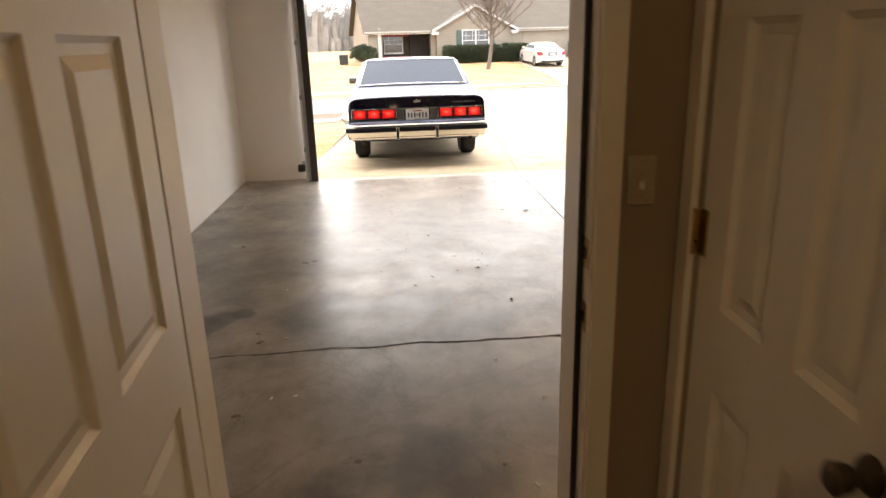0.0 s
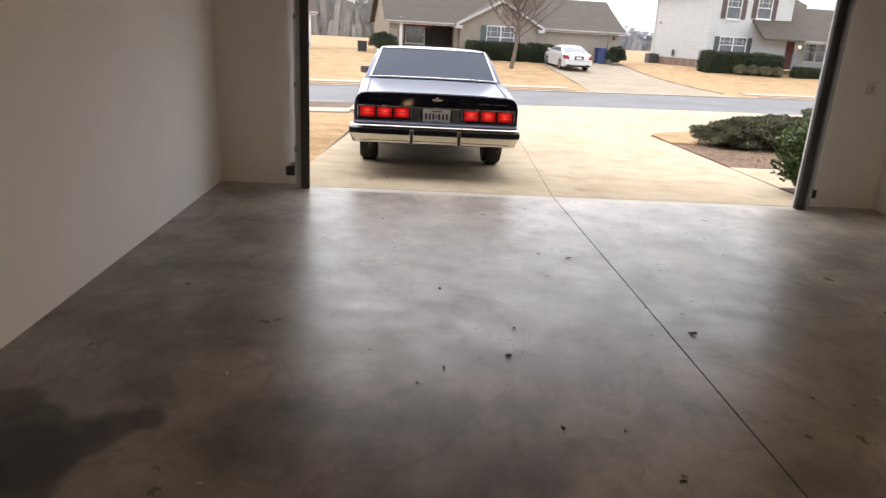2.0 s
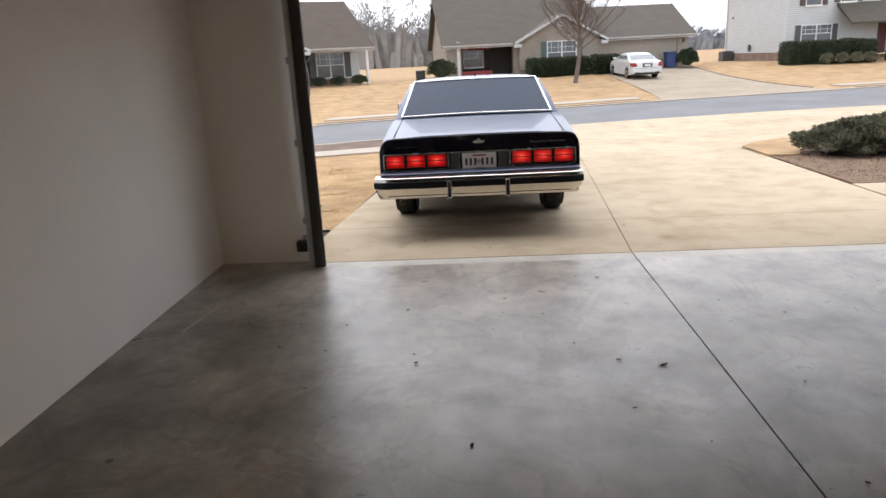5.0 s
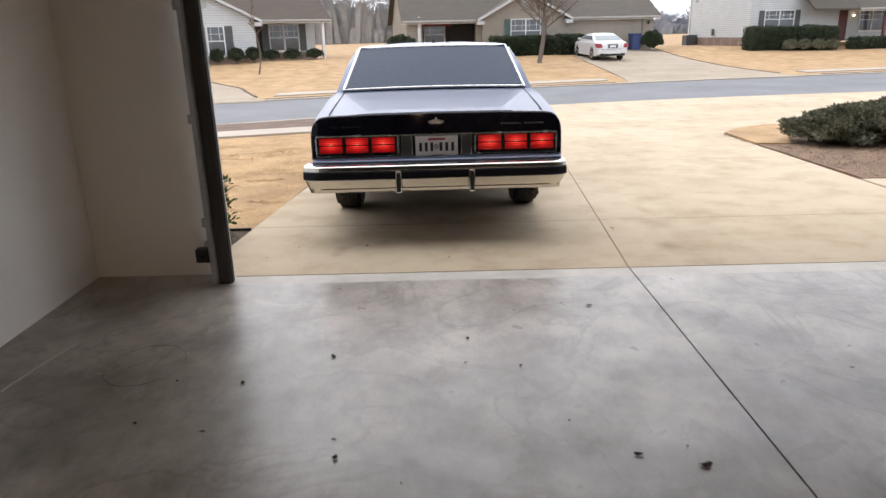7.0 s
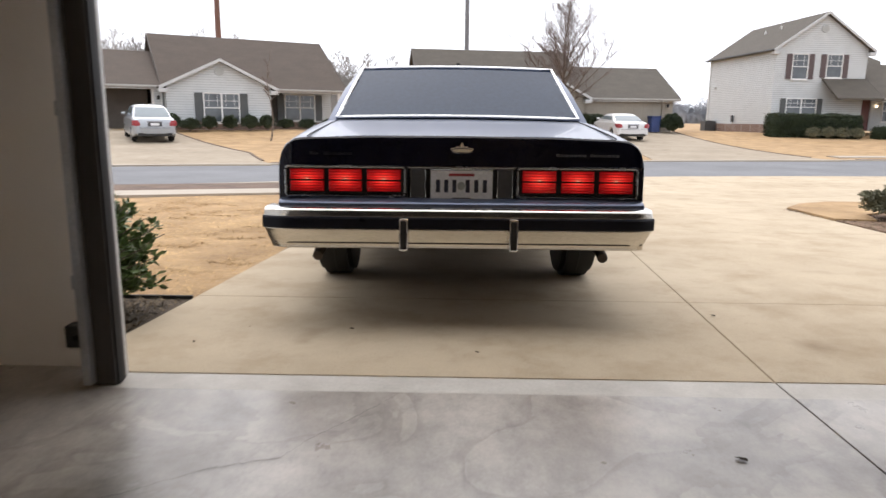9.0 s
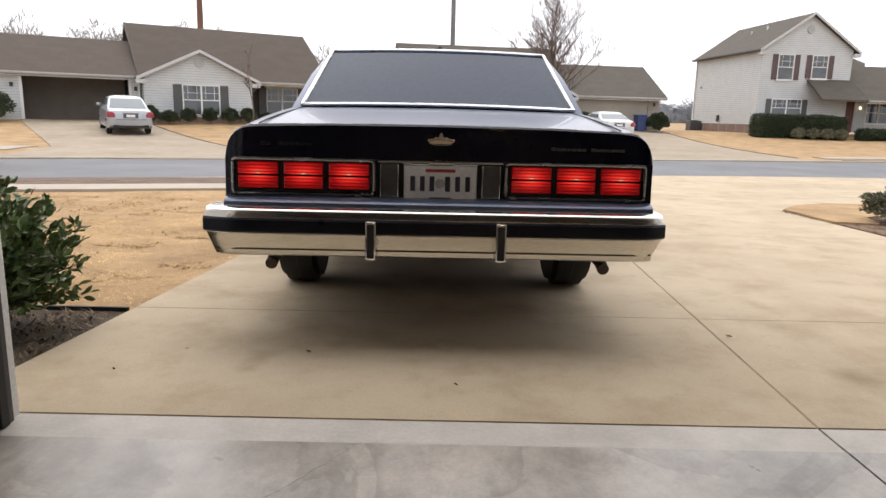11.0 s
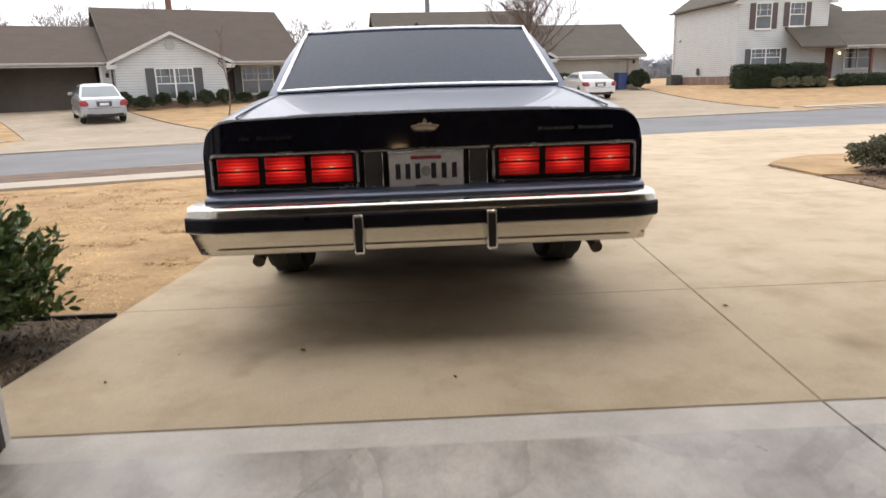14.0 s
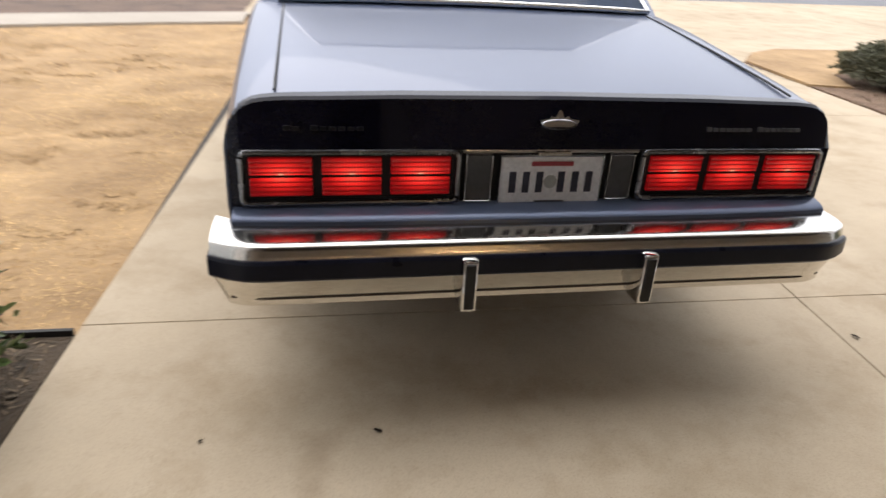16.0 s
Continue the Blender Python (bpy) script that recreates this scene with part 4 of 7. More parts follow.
part("bowl", tube([(0.2, -0.75, 2.438), (0.2, -0.75, 2.42), (0.2, -0.75, 2.37), (0.2, -0.75, 2.345)], [0.15, 0.15, 0.11, 0.04], 20), "hallglow", hl, "lit frosted bowl")
part("rim", tube([(0.2 + 0.152 * math.cos(a), -0.75 + 0.152 * math.sin(a), 2.43) for a in (2 * math.pi * k / 24 for k in range(24))], 0.008, 6, True), "brass", hl)

# ---------------------------------------------------------------- vehicles


def sweep_profile(ys, half):
    """Rings across the vehicle: half(y) gives (x, z) from the keel to the crown."""
    rings = []
    for y in ys:
        h = half(y)
        rings.append([(x, y, z) for x, z in h] + [(-x, y, z) for x, z in h[::-1] if x > 1e-6])
    return rings


def interp(t, table):
    for (a, va), (b, vb) in zip(table, table[1:]):
        if t <= b:
            f = min(1.0, max(0.0, (t - a) / (b - a)))
            return va + (vb - va) * f
    return table[-1][1]


def wheel(car, x, y, r, w, rim_r):
    s = 1 if x > 0 else -1
    wh = part("wheel", disc(x, y, r, r, w, "x", 36, 0.03), "tyre", car, "black rubber tyre on a steel wheel", True)
    rim = part("rim", disc(x + s * (w / 2 - 0.004), y, r, rim_r, 0.02, "x", 28, 0.006), "rim", wh, "", True)
    part("hub_cap", disc(x + s * (w / 2 + 0.012), y, r, rim_r * 0.5, 0.02, "x", 20, 0.006, None), "satin", wh)
    part("tread", tube([(x, y + (r - 0.001) * math.cos(a), r + (r - 0.001) * math.sin(a)) for a in (2 * math.pi * k / 48 for k in range(48))], 0.004, 5, True), "black", wh)
    return wh


def arch(y, axles, r):
    z = 0
    for a in axles:
        d = abs(y - a)
        if d < r:
            z = max(z, math.sqrt(r * r - d * d) + 0.33)
    return z


def big_sedan():
    """Boxy late-eighties saloon seen from its tail: local y runs from the rear bumper to the nose."""
    car = thing("parked_saloon", "boxy silver-blue eighties saloon, brake lights lit, black tail panel", "car", "", "", pose(0.345, 8.79, -0.022, -2.0, 0, 0.9))
    axles = (1.42, 4.28)
    ys = sorted({0.278, 0.296, 0.31, 0.33, 0.45, 0.8, 5.15, 5.22, 5.27, *[a + 0.42 * math.cos(math.pi * k / 14) for a in axles for k in range(15)], 2.1, 2.6, 3.1, 3.6, 3.82, 1.36, 4.9})
    deck = [(0.0, 0.890), (0.262, 0.892), (0.30, 0.900), (0.45, 0.922), (0.8, 0.962), (1.2, 1.003), (1.40, 1.020), (1.6, 1.024), (3.6, 1.02), (3.85, 1.0), (4.6, 0.95), (5.1, 0.905), (5.27, 0.86)]
    width = [(0.262, 0.902), (0.45, 0.905), (1.2, 0.911), (3.0, 0.915), (4.6, 0.905), (5.27, 0.87)]
    keel = [(0.262, 0.50), (0.45, 0.40), (0.9, 0.26), (1.9, 0.22), (4.6, 0.22), (5.27, 0.32)]

    def half(y):
        zd, w, zb = interp(y, deck), interp(y, width), interp(y, keel)
        za = arch(y, axles, 0.40)
        tf = max(0, 1 - max(0, y - 0.3) / 0.55)
        dr = 0.032 * max(0.15, 1 - max(0, y - 0.3) / 0.9)
        zl = max(zb, za)
        zl = min(zl, zd - 0.16)
        mid = max(zl + 0.02, min(0.58, zd - 0.13))
        return [(0, zb), (w - 0.26, zb), (w - 0.245, max(zb + 0.01, zl - 0.005)), (w - 0.03, zl), (w - 0.008, zl + 0.02), (w, mid + 0.01), (w - 0.002, max(mid + 0.03, zd - 0.12 - 0.02 * tf)), (w - 0.006, zd - 0.085 - 0.3 * dr - 0.02 * tf), (w - 0.016, zd - 0.050 - 0.8 * dr), (w - 0.037, zd - 0.024 - 0.5 * dr), (w - 0.075, zd - 0.012 - 0.3 * dr), (w - 0.14, zd - 0.006 - 0.2 * dr), (w - 0.45, zd - 0.1 * dr), (0, zd + 0.004)]
    part("body", loft(sweep_profile(ys, half)), "carpaint", car, "silver-blue metallic body", True)
    # cabin: rings from the sill line up
    k = [(0.858, 1.37, 3.86, 0.985), (0.848, 1.39, 3.80, 1.02), (0.778, 1.62, 3.52, 1.22), (0.716, 1.80, 3.26, 1.345), (0.662, 1.90, 3.12, 1.385), (0.60, 2.02, 3.0, 1.408), (0.30, 2.12, 2.92, 1.425)]
    rings = []
    for w, y0, y1, z in k:
        c = 0.06
        rings.append([(-w + c, y0, z), (w - c, y0, z), (w, y0 + c, z), (w, y1 - c, z), (w - c, y1, z), (-w + c, y1, z), (-w, y1 - c, z), (-w, y0 + c, z)])
    part("cabin_roof", loft(rings), "carpaint", car, "silver-blue roof and pillars", True)

    def pane(name, pts, off, frame, r, material="tint"):
        p = [Vector(q) for q in pts]
        nrm = (p[1] - p[0]).cross(p[2] - p[0]).normalized()
        if nrm.dot(Vector(off)) < 0:
            nrm = -nrm
        b = loft([[q - nrm * 0.03 for q in p], [q + nrm * 0.006 for q in p]])
        w = part(name, b, material, car, "dark tinted glass")
        if frame:
            loop = []
            for i in range(len(p)):
                a, c = p[i], p[(i + 1) % len(p)]
                loop += [a + (c - a) * f + nrm * 0.008 for f in (0.04, 0.5, 0.96)]
            part("chrome_trim", tube(loop, r, 8, True), "chrome", w, "bright chrome trim")
        return w
    # rear window: one gently bowed sheet in a bright trim
    def glass_at(u, v, lift):
        w = 0.782 + (0.660 - 0.782) * v
        bow = 1 - u * u
        y, z = 1.384 + 0.424 * v - 0.024 * bow, 1.019 + 0.353 * v + 0.012 * bow
        return (u * w, y - 0.64 * lift, z + 0.77 * lift)
    us = [q / 10 for q in range(-10, 11)]
    edge = [(u, 0) for u in us] + [(1, v) for v in (0.2, 0.4, 0.6, 0.8)] + [(u, 1) for u in us[::-1]] + [(-1, v) for v in (0.8, 0.6, 0.4, 0.2)]
    sheet = loft([[glass_at(u, v, lift) for v, lift in ((0, -0.03), (0, 0.006), (0.33, 0.006), (0.67, 0.006), (1, 0.006), (1, -0.03))] for u in us])
    rw = part("rear_window", sheet, "tint", car, "dark tinted glass", True)
    part("chrome_trim", tube([Vector(glass_at(u, v, 0.008)) for u, v in edge], 0.0115, 8, True), "chrome", rw, "bright chrome trim")
    pane("windscreen", [(-0.72, 3.76, 1.05), (0.72, 3.76, 1.05), (0.64, 3.24, 1.37), (-0.64, 3.24, 1.37)], (0, 1, 1), True, 0.012)
    for s in (-1, 1):
        pane("side_window", [(s * 0.828, 2.62, 1.05), (s * 0.828, 3.60, 1.05), (s * 0.705, 3.16, 1.35), (s * 0.705, 2.62, 1.35)], (s, 0, 0.3), True, 0.008)
        pane("side_window", [(s * 0.828, 1.72, 1.05), (s * 0.828, 2.56, 1.05), (s * 0.705, 2.56, 1.35), (s * 0.705, 1.95, 1.35)], (s, 0, 0.3), True, 0.008)
        m = part("door_mirror", turn(box(-0.07, 0.07, -0.05, 0.05, -0.055, 0.055, 0.03), Matrix.Translation((s * 0.955, 3.42, 1.075))), "carpaint", car)
        part("mirror_glass", box(s * 0.955 - 0.055, s * 0.955 + 0.055, 3.366, 3.371, 1.03, 1.12, 0.002), "chrome", m)
        part("side_strip", box(*sorted((s * 0.905, s * 0.928)), 1.95, 3.8, 0.50, 0.545, 0.006), "black", car)
        part("trunk_seam", tube([(s * 0.765, 0.32, 0.8975), (s * 0.765, 0.45, 0.9155), (s * 0.765, 0.8, 0.9555), (s * 0.765, 1.2, 0.9965), (s * 0.765, 1.34, 1.0085)], 0.004, 5), "black", car)
    part("antenna_base", disc(0.01, 2.02, 1.43, 0.012, 0.03, "z", 10), "black", car)
    # black tail panel between deck and lamps
    rings = []
    for x in [0.890 * math.sin(math.pi / 2 * q) for q in np.linspace(-1, 1, 49)]:
        e = abs(x) / 0.890
        top = 0.903 + interp(abs(x), [(0.0, 0.0), (0.45, -0.003), (0.757, -0.012), (0.818, -0.019), (0.853, -0.036), (0.876, -0.062), (0.890, -0.10)])
        yb, yt = 0.235 + 0.012 * e ** 4, 0.252 + 0.02 * e ** 4
        rings.append([(x, 0.30, 0.755), (x, yb, 0.757), (x, yt - 0.004, top - 0.008), (x, yt + 0.006, top), (x, 0.300, top + 0.003)])
    part("tail_panel", loft(rings), "carblack", car, "gloss black tail panel", True)
    # shoulders closing the tail at both sides
    for s in (-1, 1):
        part("quarter_end", loft([[(s * 0.862, 0.34, z), (s * 0.890, 0.262, z), (s * 0.890, 0.246, z), (s * 0.858, 0.240, z)] for z in (0.56, 0.66, 0.757)]), "carblack", car)
    # apron below the lamps
    rings = []
    for x in np.linspace(-0.885, 0.885, 17):
        e = abs(x) / 0.885
        b = 0.02 * e ** 4
        rings.append([(x, 0.30, 0.50), (x, 0.168 + b, 0.50), (x, 0.168 + b, 0.576), (x, 0.174 + b, 0.583), (x, 0.19 + b, 0.590), (x, 0.232 + b, 0.600), (x, 0.30, 0.600)])
    part("tail_apron", loft(rings), "carpaint", car, "silver-blue apron above the bumper", True)

    def rounded(x0, x1, z0, z1, r, y):
        """A rounded rectangle as a loop of points."""
        out = []
        for cx, cz, a0 in ((x1 - r, z1 - r, 0), (x0 + r, z1 - r, 90), (x0 + r, z0 + r, 180), (x1 - r, z0 + r, 270)):
            out += [Vector((cx + r * math.cos(radians(a0 + q)), y, cz + r * math.sin(radians(a0 + q)))) for q in (0, 22.5, 45, 67.5, 90)]
        return out

    def cluster(s):
        x0, x1 = sorted((s * 0.266, s * 0.866))
        z0, z1 = 0.601, 0.757
        c = part("lamp_housing", box(x0, x1, 0.238, 0.30, z0, z1, 0.006), "lampgrid", car, "black lamp housing with dull chrome rim")
        part("chrome_rim", tube(rounded(x0 + 0.008, x1 - 0.010, z0 + 0.007, z1 - 0.006, 0.016, 0.2345), 0.0075, 8, True), "rimchrome", c, "dull chrome rim")
        part("inner_rim", tube(rounded(x0 + 0.019, x1 - 0.021, z0 + 0.018, z1 - 0.014, 0.010, 0.236), 0.004, 6, True), "lampgrid", c)
        for a, b in ((0.837, 0.672), (0.648, 0.487), (0.463, 0.297)):
            cx, hw = s * (a + b) / 2, (a - b) / 2
            for zz0, zz1 in ((0.630, 0.680), (0.689, 0.739)):
                ln = part("lens", box(-hw, hw, -0.006, 0.01, zz0 - 0.684, zz1 - 0.684, 0.005), "lamp", c, "lit red ribbed lens")
                ln.location = (cx, 0.235, 0.684)
        return c
    cluster(-1)
    cluster(1)
    # plate recess, plate and side panels
    pc = part("plate_recess", box(-0.262, 0.262, 0.252, 0.30, 0.572, 0.757, 0.004), "lampgrid", car)
    part("upper_bar", box(-0.262, 0.262, 0.238, 0.26, 0.745, 0.757, 0.004), "rimchrome", car)
    for s in (-1, 1):
        x0, x1 = sorted((s * 0.176, s * 0.250))
        sp = part("side_panel", box(x0, x1, 0.243, 0.262, 0.603, 0.74, 0.004), "greypanel", car)
        part("side_panel_rim", tube([Vector(q) for q in ((x0, 0.241, 0.605), (x1, 0.241, 0.605), (x1, 0.241, 0.738), (x0, 0.241, 0.738))], 0.003, 6, True), "satin", sp)
    pl = part("number_plate", box(-0.152, 0.152, 0.236, 0.244, 0.584, 0.738, 0.006), "plate", car, "white number plate")
    for a in (-0.115, -0.075, -0.035, 0.030, 0.072, 0.114):
        part("plate_bar", box(a - 0.010, a + 0.010, 0.2335, 0.237, 0.630, 0.692, 0.0), "ink", pl)
    part("plate_bar", box(-0.062, 0.062, 0.2338, 0.237, 0.709, 0.722), "inkred", pl)
    part("plate_bar", box(-0.045, 0.045, 0.2338, 0.237, 0.599, 0.605), "greypanel", pl)
    part("plate_emblem", disc(-0.002, 0.2355, 0.662, 0.020, 0.003, "y", 14), "blind", pl)
    part("plate_frame", tube([(-0.153, 0.236, 0.583), (0.153, 0.236, 0.583), (0.153, 0.236, 0.739), (-0.153, 0.236, 0.739)], 0.004, 6, True), "satin", pl)
    part("plate_lamp", box(-0.05, 0.05, 0.226, 0.25, 0.741, 0.752, 0.003), "satin", car, "small plate lamp")
    part("lower_lip", box(-0.262, 0.262, 0.228, 0.25, 0.571, 0.581, 0.003), "rimchrome", car)
    # badge: a small crown shape, and dull lettering drawn as bars
    crown = [(-0.050, 0.0), (-0.042, -0.016), (0.042, -0.016), (0.050, 0.0), (0.026, 0.004), (0.022, 0.010), (0.010, 0.006), (0.006, 0.018), (0.0, 0.026), (-0.006, 0.018), (-0.010, 0.006), (-0.022, 0.010), (-0.026, 0.004)]
    bd = part("badge", turn(prism(crown, 0, 0.010), Matrix.Translation((0.0, 0.236, 0.842)) @ pose(0, 0, 0, 83, 0, 0) @ Matrix.Scale(1.14, 4)), "satin", car, "chrome badge")
    part("badge_rim", turn(tube([(0.044 * math.cos(a), 0.011 * math.sin(a) - 0.010, 0.012) for a in (2 * math.pi * q / 20 for q in range(20))], 0.0022, 5, True), Matrix.Translation((0.0, 0.236, 0.842)) @ pose(0, 0, 0, 83, 0, 0) @ Matrix.Scale(1.14, 4)), "rimchrome", bd)
    for x0, n, step, mt in ((0.468, 7, 0.0215, "greypanel"), (0.635, 7, 0.0205, "greypanel"), (-0.735, 2, 0.022, "lampgrid"), (-0.665, 6, 0.024, "lampgrid")):
        for q in range(n):
            tall = 0.0115 if q == 0 else 0.0085
            part("script_bar", turn(box(-0.0088, 0.0088, -0.003, 0.005, -0.005, tall - 0.003, 0.002), pose(x0 + q * step, 0.2415, 0.813, -7, 0, 0)), mt, car, "dull badge bar")
    # bumper
    bars = []
    prof = [(0.17, 0.570), (0.12, 0.570), (0.070, 0.5685), (0.050, 0.567), (0.034, 0.5645), (0.026, 0.561), (0.021, 0.556), (0.018, 0.550), (0.014, 0.540), (0.009, 0.530), (0.006, 0.470), (0.016, 0.466), (0.024, 0.448), (0.046, 0.402), (0.049, 0.380), (0.055, 0.375), (0.17, 0.375)]
    ends = []
    for x in np.linspace(-0.919, 0.919, 41):
        e = abs(x) / 0.919
        back = 0.05 * max(0, (e - 0.86) / 0.14) ** 2
        low = [min(1.0, max(0, (0.47 - z) / 0.045)) for y, z in prof]
        ends.append([(x * (1 - 0.04 * q * max(0.0, (e - 0.9) / 0.1)), y + back * (1 - 0.5 * q), z) for (y, z), q in zip(prof, low)])
    part("bumper", loft(ends), "bumperchrome", car, "chrome bumper with black rub strip", True)
    rs = []
    for x in np.linspace(-0.924, 0.924, 41):
        e = abs(x) / 0.924
        back = 0.05 * max(0, (e - 0.86) / 0.14) ** 2
        rs.append([(x, 0.09 + back, 0.473), (x, 0.002 + back, 0.473), (x, -0.004 + back, 0.480), (x, -0.003 + back, 0.522), (x, 0.003 + back, 0.530), (x, 0.09 + back, 0.530)])
    part("rub_strip", loft(rs), "rubstrip", car, "black rubber rub strip", True)
    part("lower_crease", loft([[(x, 0.0425 + 0.025 * max(0, (abs(x) / 0.885 - 0.86) / 0.14) ** 2, z) for z in (0.399, 0.405)] + [(x, 0.06 + 0.025 * max(0, (abs(x) / 0.885 - 0.86) / 0.14) ** 2, z) for z in (0.405, 0.399)] for x in np.linspace(-0.876, 0.876, 41)]), "exhaust", car)
    for s in (-1, 1):
        g = part("bumper_guard", box(s * 0.255 - 0.022, s * 0.255 + 0.022, -0.026, 0.05, 0.373, 0.527, 0.009), "chrome", car, "chrome bumper guard", True)
        part("guard_pad", box(s * 0.255 - 0.014, s * 0.255 + 0.014, -0.032, -0.02, 0.383, 0.517, 0.005), "black", g)
    for ob in car.children:
        if ob.name.split(".")[0] in ("bumper", "rub_strip", "lower_crease", "bumper_guard"):
            ob.location = (-0.016, 0.043, -0.004)
    # underside
    part("fuel_tank", box(-0.45, 0.45, 0.40, 1.0, 0.40, 0.50, 0.03), "under", car)
    part("rear_axle", tube([(-0.7, 1.42, 0.33), (0.7, 1.42, 0.33)], 0.05, 10), "under", car)
    part("differential", disc(0, 1.42, 0.33, 0.12, 0.2, "x", 16, 0.02), "under", car)
    for s in (-1, 1):
        part("tailpipe", tube([(s * 0.722, 0.30, 0.298), (s * 0.722, 0.36, 0.318), (s * 0.722, 0.6, 0.335), (s * 0.71, 0.95, 0.35)], 0.026, 12), "exhaust", car, "rusty tailpipe")
        for a in axles:
            wheel(car, s * 0.775, a, 0.325, 0.215, 0.20)
    return car


big_sedan()


def small_sedan(name, label, paint, at, L=4.45, Wd=1.70, H=1.47, seed=0):
    """A rounder modern saloon: local y from tail to nose."""
    car = thing(name, label, "car", "parked cars across the street", "", at)
    hw = Wd / 2
    axles = (0.92, 0.92 + L * 0.585)
    deck = [(0.0, 0.80), (0.06, 0.93), (0.15, 0.98), (0.62, 1.01), (L * 0.73, 0.98), (L * 0.90, 0.86), (L - 0.04, 0.70), (L, 0.60)]
    width = [(0.0, hw * 0.86), (0.08, hw * 0.95), (0.4, hw), (L - 0.6, hw), (L - 0.1, hw * 0.86), (L, hw * 0.72)]
    keel = [(0.0, 0.36), (0.3, 0.24), (L - 0.4, 0.22), (L, 0.30)]
    ys = sorted({0.0, 0.03, 0.08, 0.18, 0.35, 0.62, L * 0.5, L * 0.6, L * 0.73, L - 0.3, L - 0.1, L - 0.03, L, *[a + 0.37 * math.cos(math.pi * k / 10) for a in axles for k in range(11)]})

    def half(y):
        zd, w, zb = interp(y, deck), interp(y, width), interp(y, keel)
        zl = min(max(zb, arch(y, axles, 0.35)), zd - 0.14)
        return [(0, zb), (w - 0.22, zb), (w - 0.21, max(zb + 0.01, zl - 0.005)), (w - 0.03, zl), (w - 0.005, zl + 0.02), (w, max(zl + 0.04, zd - 0.3)), (w - 0.015, zd - 0.10), (w - 0.06, zd - 0.03), (w - 0.16, zd), (0, zd + 0.01)]
    part("body", loft(sweep_profile(ys, half)), paint, car, "", True)
    k = [(hw - 0.07, 0.62, L * 0.76, 0.985), (hw - 0.085, 0.72, L * 0.735, 1.03), (hw - 0.19, 1.22, L * 0.62, H - 0.14), (hw - 0.25, 1.42, L * 0.57, H - 0.06), (hw - 0.36, 1.62, L * 0.52, H - 0.015), (hw - 0.6, 1.8, L * 0.47, H)]
    rings = []
    for w, y0, y1, z in k:
        c = 0.10
        rings.append([(-w + c, y0, z), (w - c, y0, z), (w, y0 + c, z), (w, y1 - c, z), (w - c, y1, z), (-w + c, y1, z), (-w, y1 - c, z), (-w, y0 + c, z)])
    part("cabin_roof", loft(rings), paint, car, "", True)

    def pane(nm, p, off):
        p = [Vector(q) for q in p]
        nrm = (p[1] - p[0]).cross(p[2] - p[0]).normalized()
        nrm = nrm if nrm.dot(Vector(off)) > 0 else -nrm
        part(nm, loft([[q - nrm * 0.03 for q in p], [q + nrm * 0.008 for q in p]]), "carglass", car, "pale reflecting glass")
    pane("rear_window", [(-hw + 0.15, 0.700, 1.02), (hw - 0.15, 0.700, 1.02), (hw - 0.26, 1.27, H - 0.11), (-hw + 0.26, 1.27, H - 0.11)], (0, -1, 1))
    pane("windscreen", [(-hw + 0.19, L * 0.735, 1.05), (hw - 0.19, L * 0.735, 1.05), (hw - 0.28, L * 0.632, H - 0.14), (-hw + 0.28, L * 0.632, H - 0.14)], (0, 1, 1))
    for s in (-1, 1):
        pane("side_window", [(s * (hw - 0.08), 1.15, 1.05), (s * (hw - 0.075), L * 0.42, 1.05), (s * (hw - 0.18), L * 0.42, H - 0.14), (s * (hw - 0.18), 1.42, H - 0.14)], (s, 0, 0))
        pane("side_window", [(s * (hw - 0.075), L * 0.43, 1.05), (s * (hw - 0.075), L * 0.66, 1.05), (s * (hw - 0.18), L * 0.565, H - 0.14), (s * (hw - 0.18), L * 0.43, H - 0.14)], (s, 0, 0))
        part("tail_lamp", loft([[(s * (hw - 0.27), -0.022, 0.69), (s * (hw - 0.10), -0.012, 0.68), (s * (hw + 0.016), 0.07, 0.70), (s * (hw + 0.016), 0.30, 0.80), (s * (hw - 0.2), 0.30, 0.78)], [(s * (hw - 0.28), -0.004, 0.80), (s * (hw - 0.10), 0.004, 0.81), (s * (hw + 0.014), 0.085, 0.82), (s * (hw + 0.014), 0.32, 0.87), (s * (hw - 0.2), 0.30, 0.85)], [(s * (hw - 0.20), 0.05, 0.895), (s * (hw - 0.11), 0.06, 0.90), (s * (hw - 0.012), 0.12, 0.90), (s * (hw - 0.012), 0.30, 0.895), (s * (hw - 0.2), 0.30, 0.88)]]), "redlens", car, "red tail lamp")
        part("door_mirror", turn(box(-0.08, 0.08, -0.05, 0.05, -0.06, 0.06, 0.03), Matrix.Translation((s * (hw + 0.06), L * 0.66, 1.06))), paint, car)
        for a in axles:
            wheel(car, s * (hw - 0.11), a, 0.31, 0.20, 0.2)
    part("rear_bumper", loft([[(x, -0.035 + 0.12 * (abs(x) / hw) ** 3, 0.38), (x, -0.045 + 0.12 * (abs(x) / hw) ** 3, 0.60), (x, 0.03 + 0.12 * (abs(x) / hw) ** 3, 0.63), (x, 0.15, 0.5), (x, 0.15, 0.40)] for x in np.linspace(-hw * 0.95, hw * 0.95, 11)]), paint, car, "", True)
    part("plate_recess", box(-0.27, 0.27, -0.012, 0.03, 0.665, 0.835, 0.01), "greypanel", car)
    part("number_plate", box(-0.16, 0.16, -0.020, 0.0, 0.70, 0.80, 0.003), "plate", car)
    part("boot_handle", box(-0.30, 0.30, -0.006, 0.06, 0.842, 0.872, 0.01), "rimchrome", car, "bright boot handle strip")
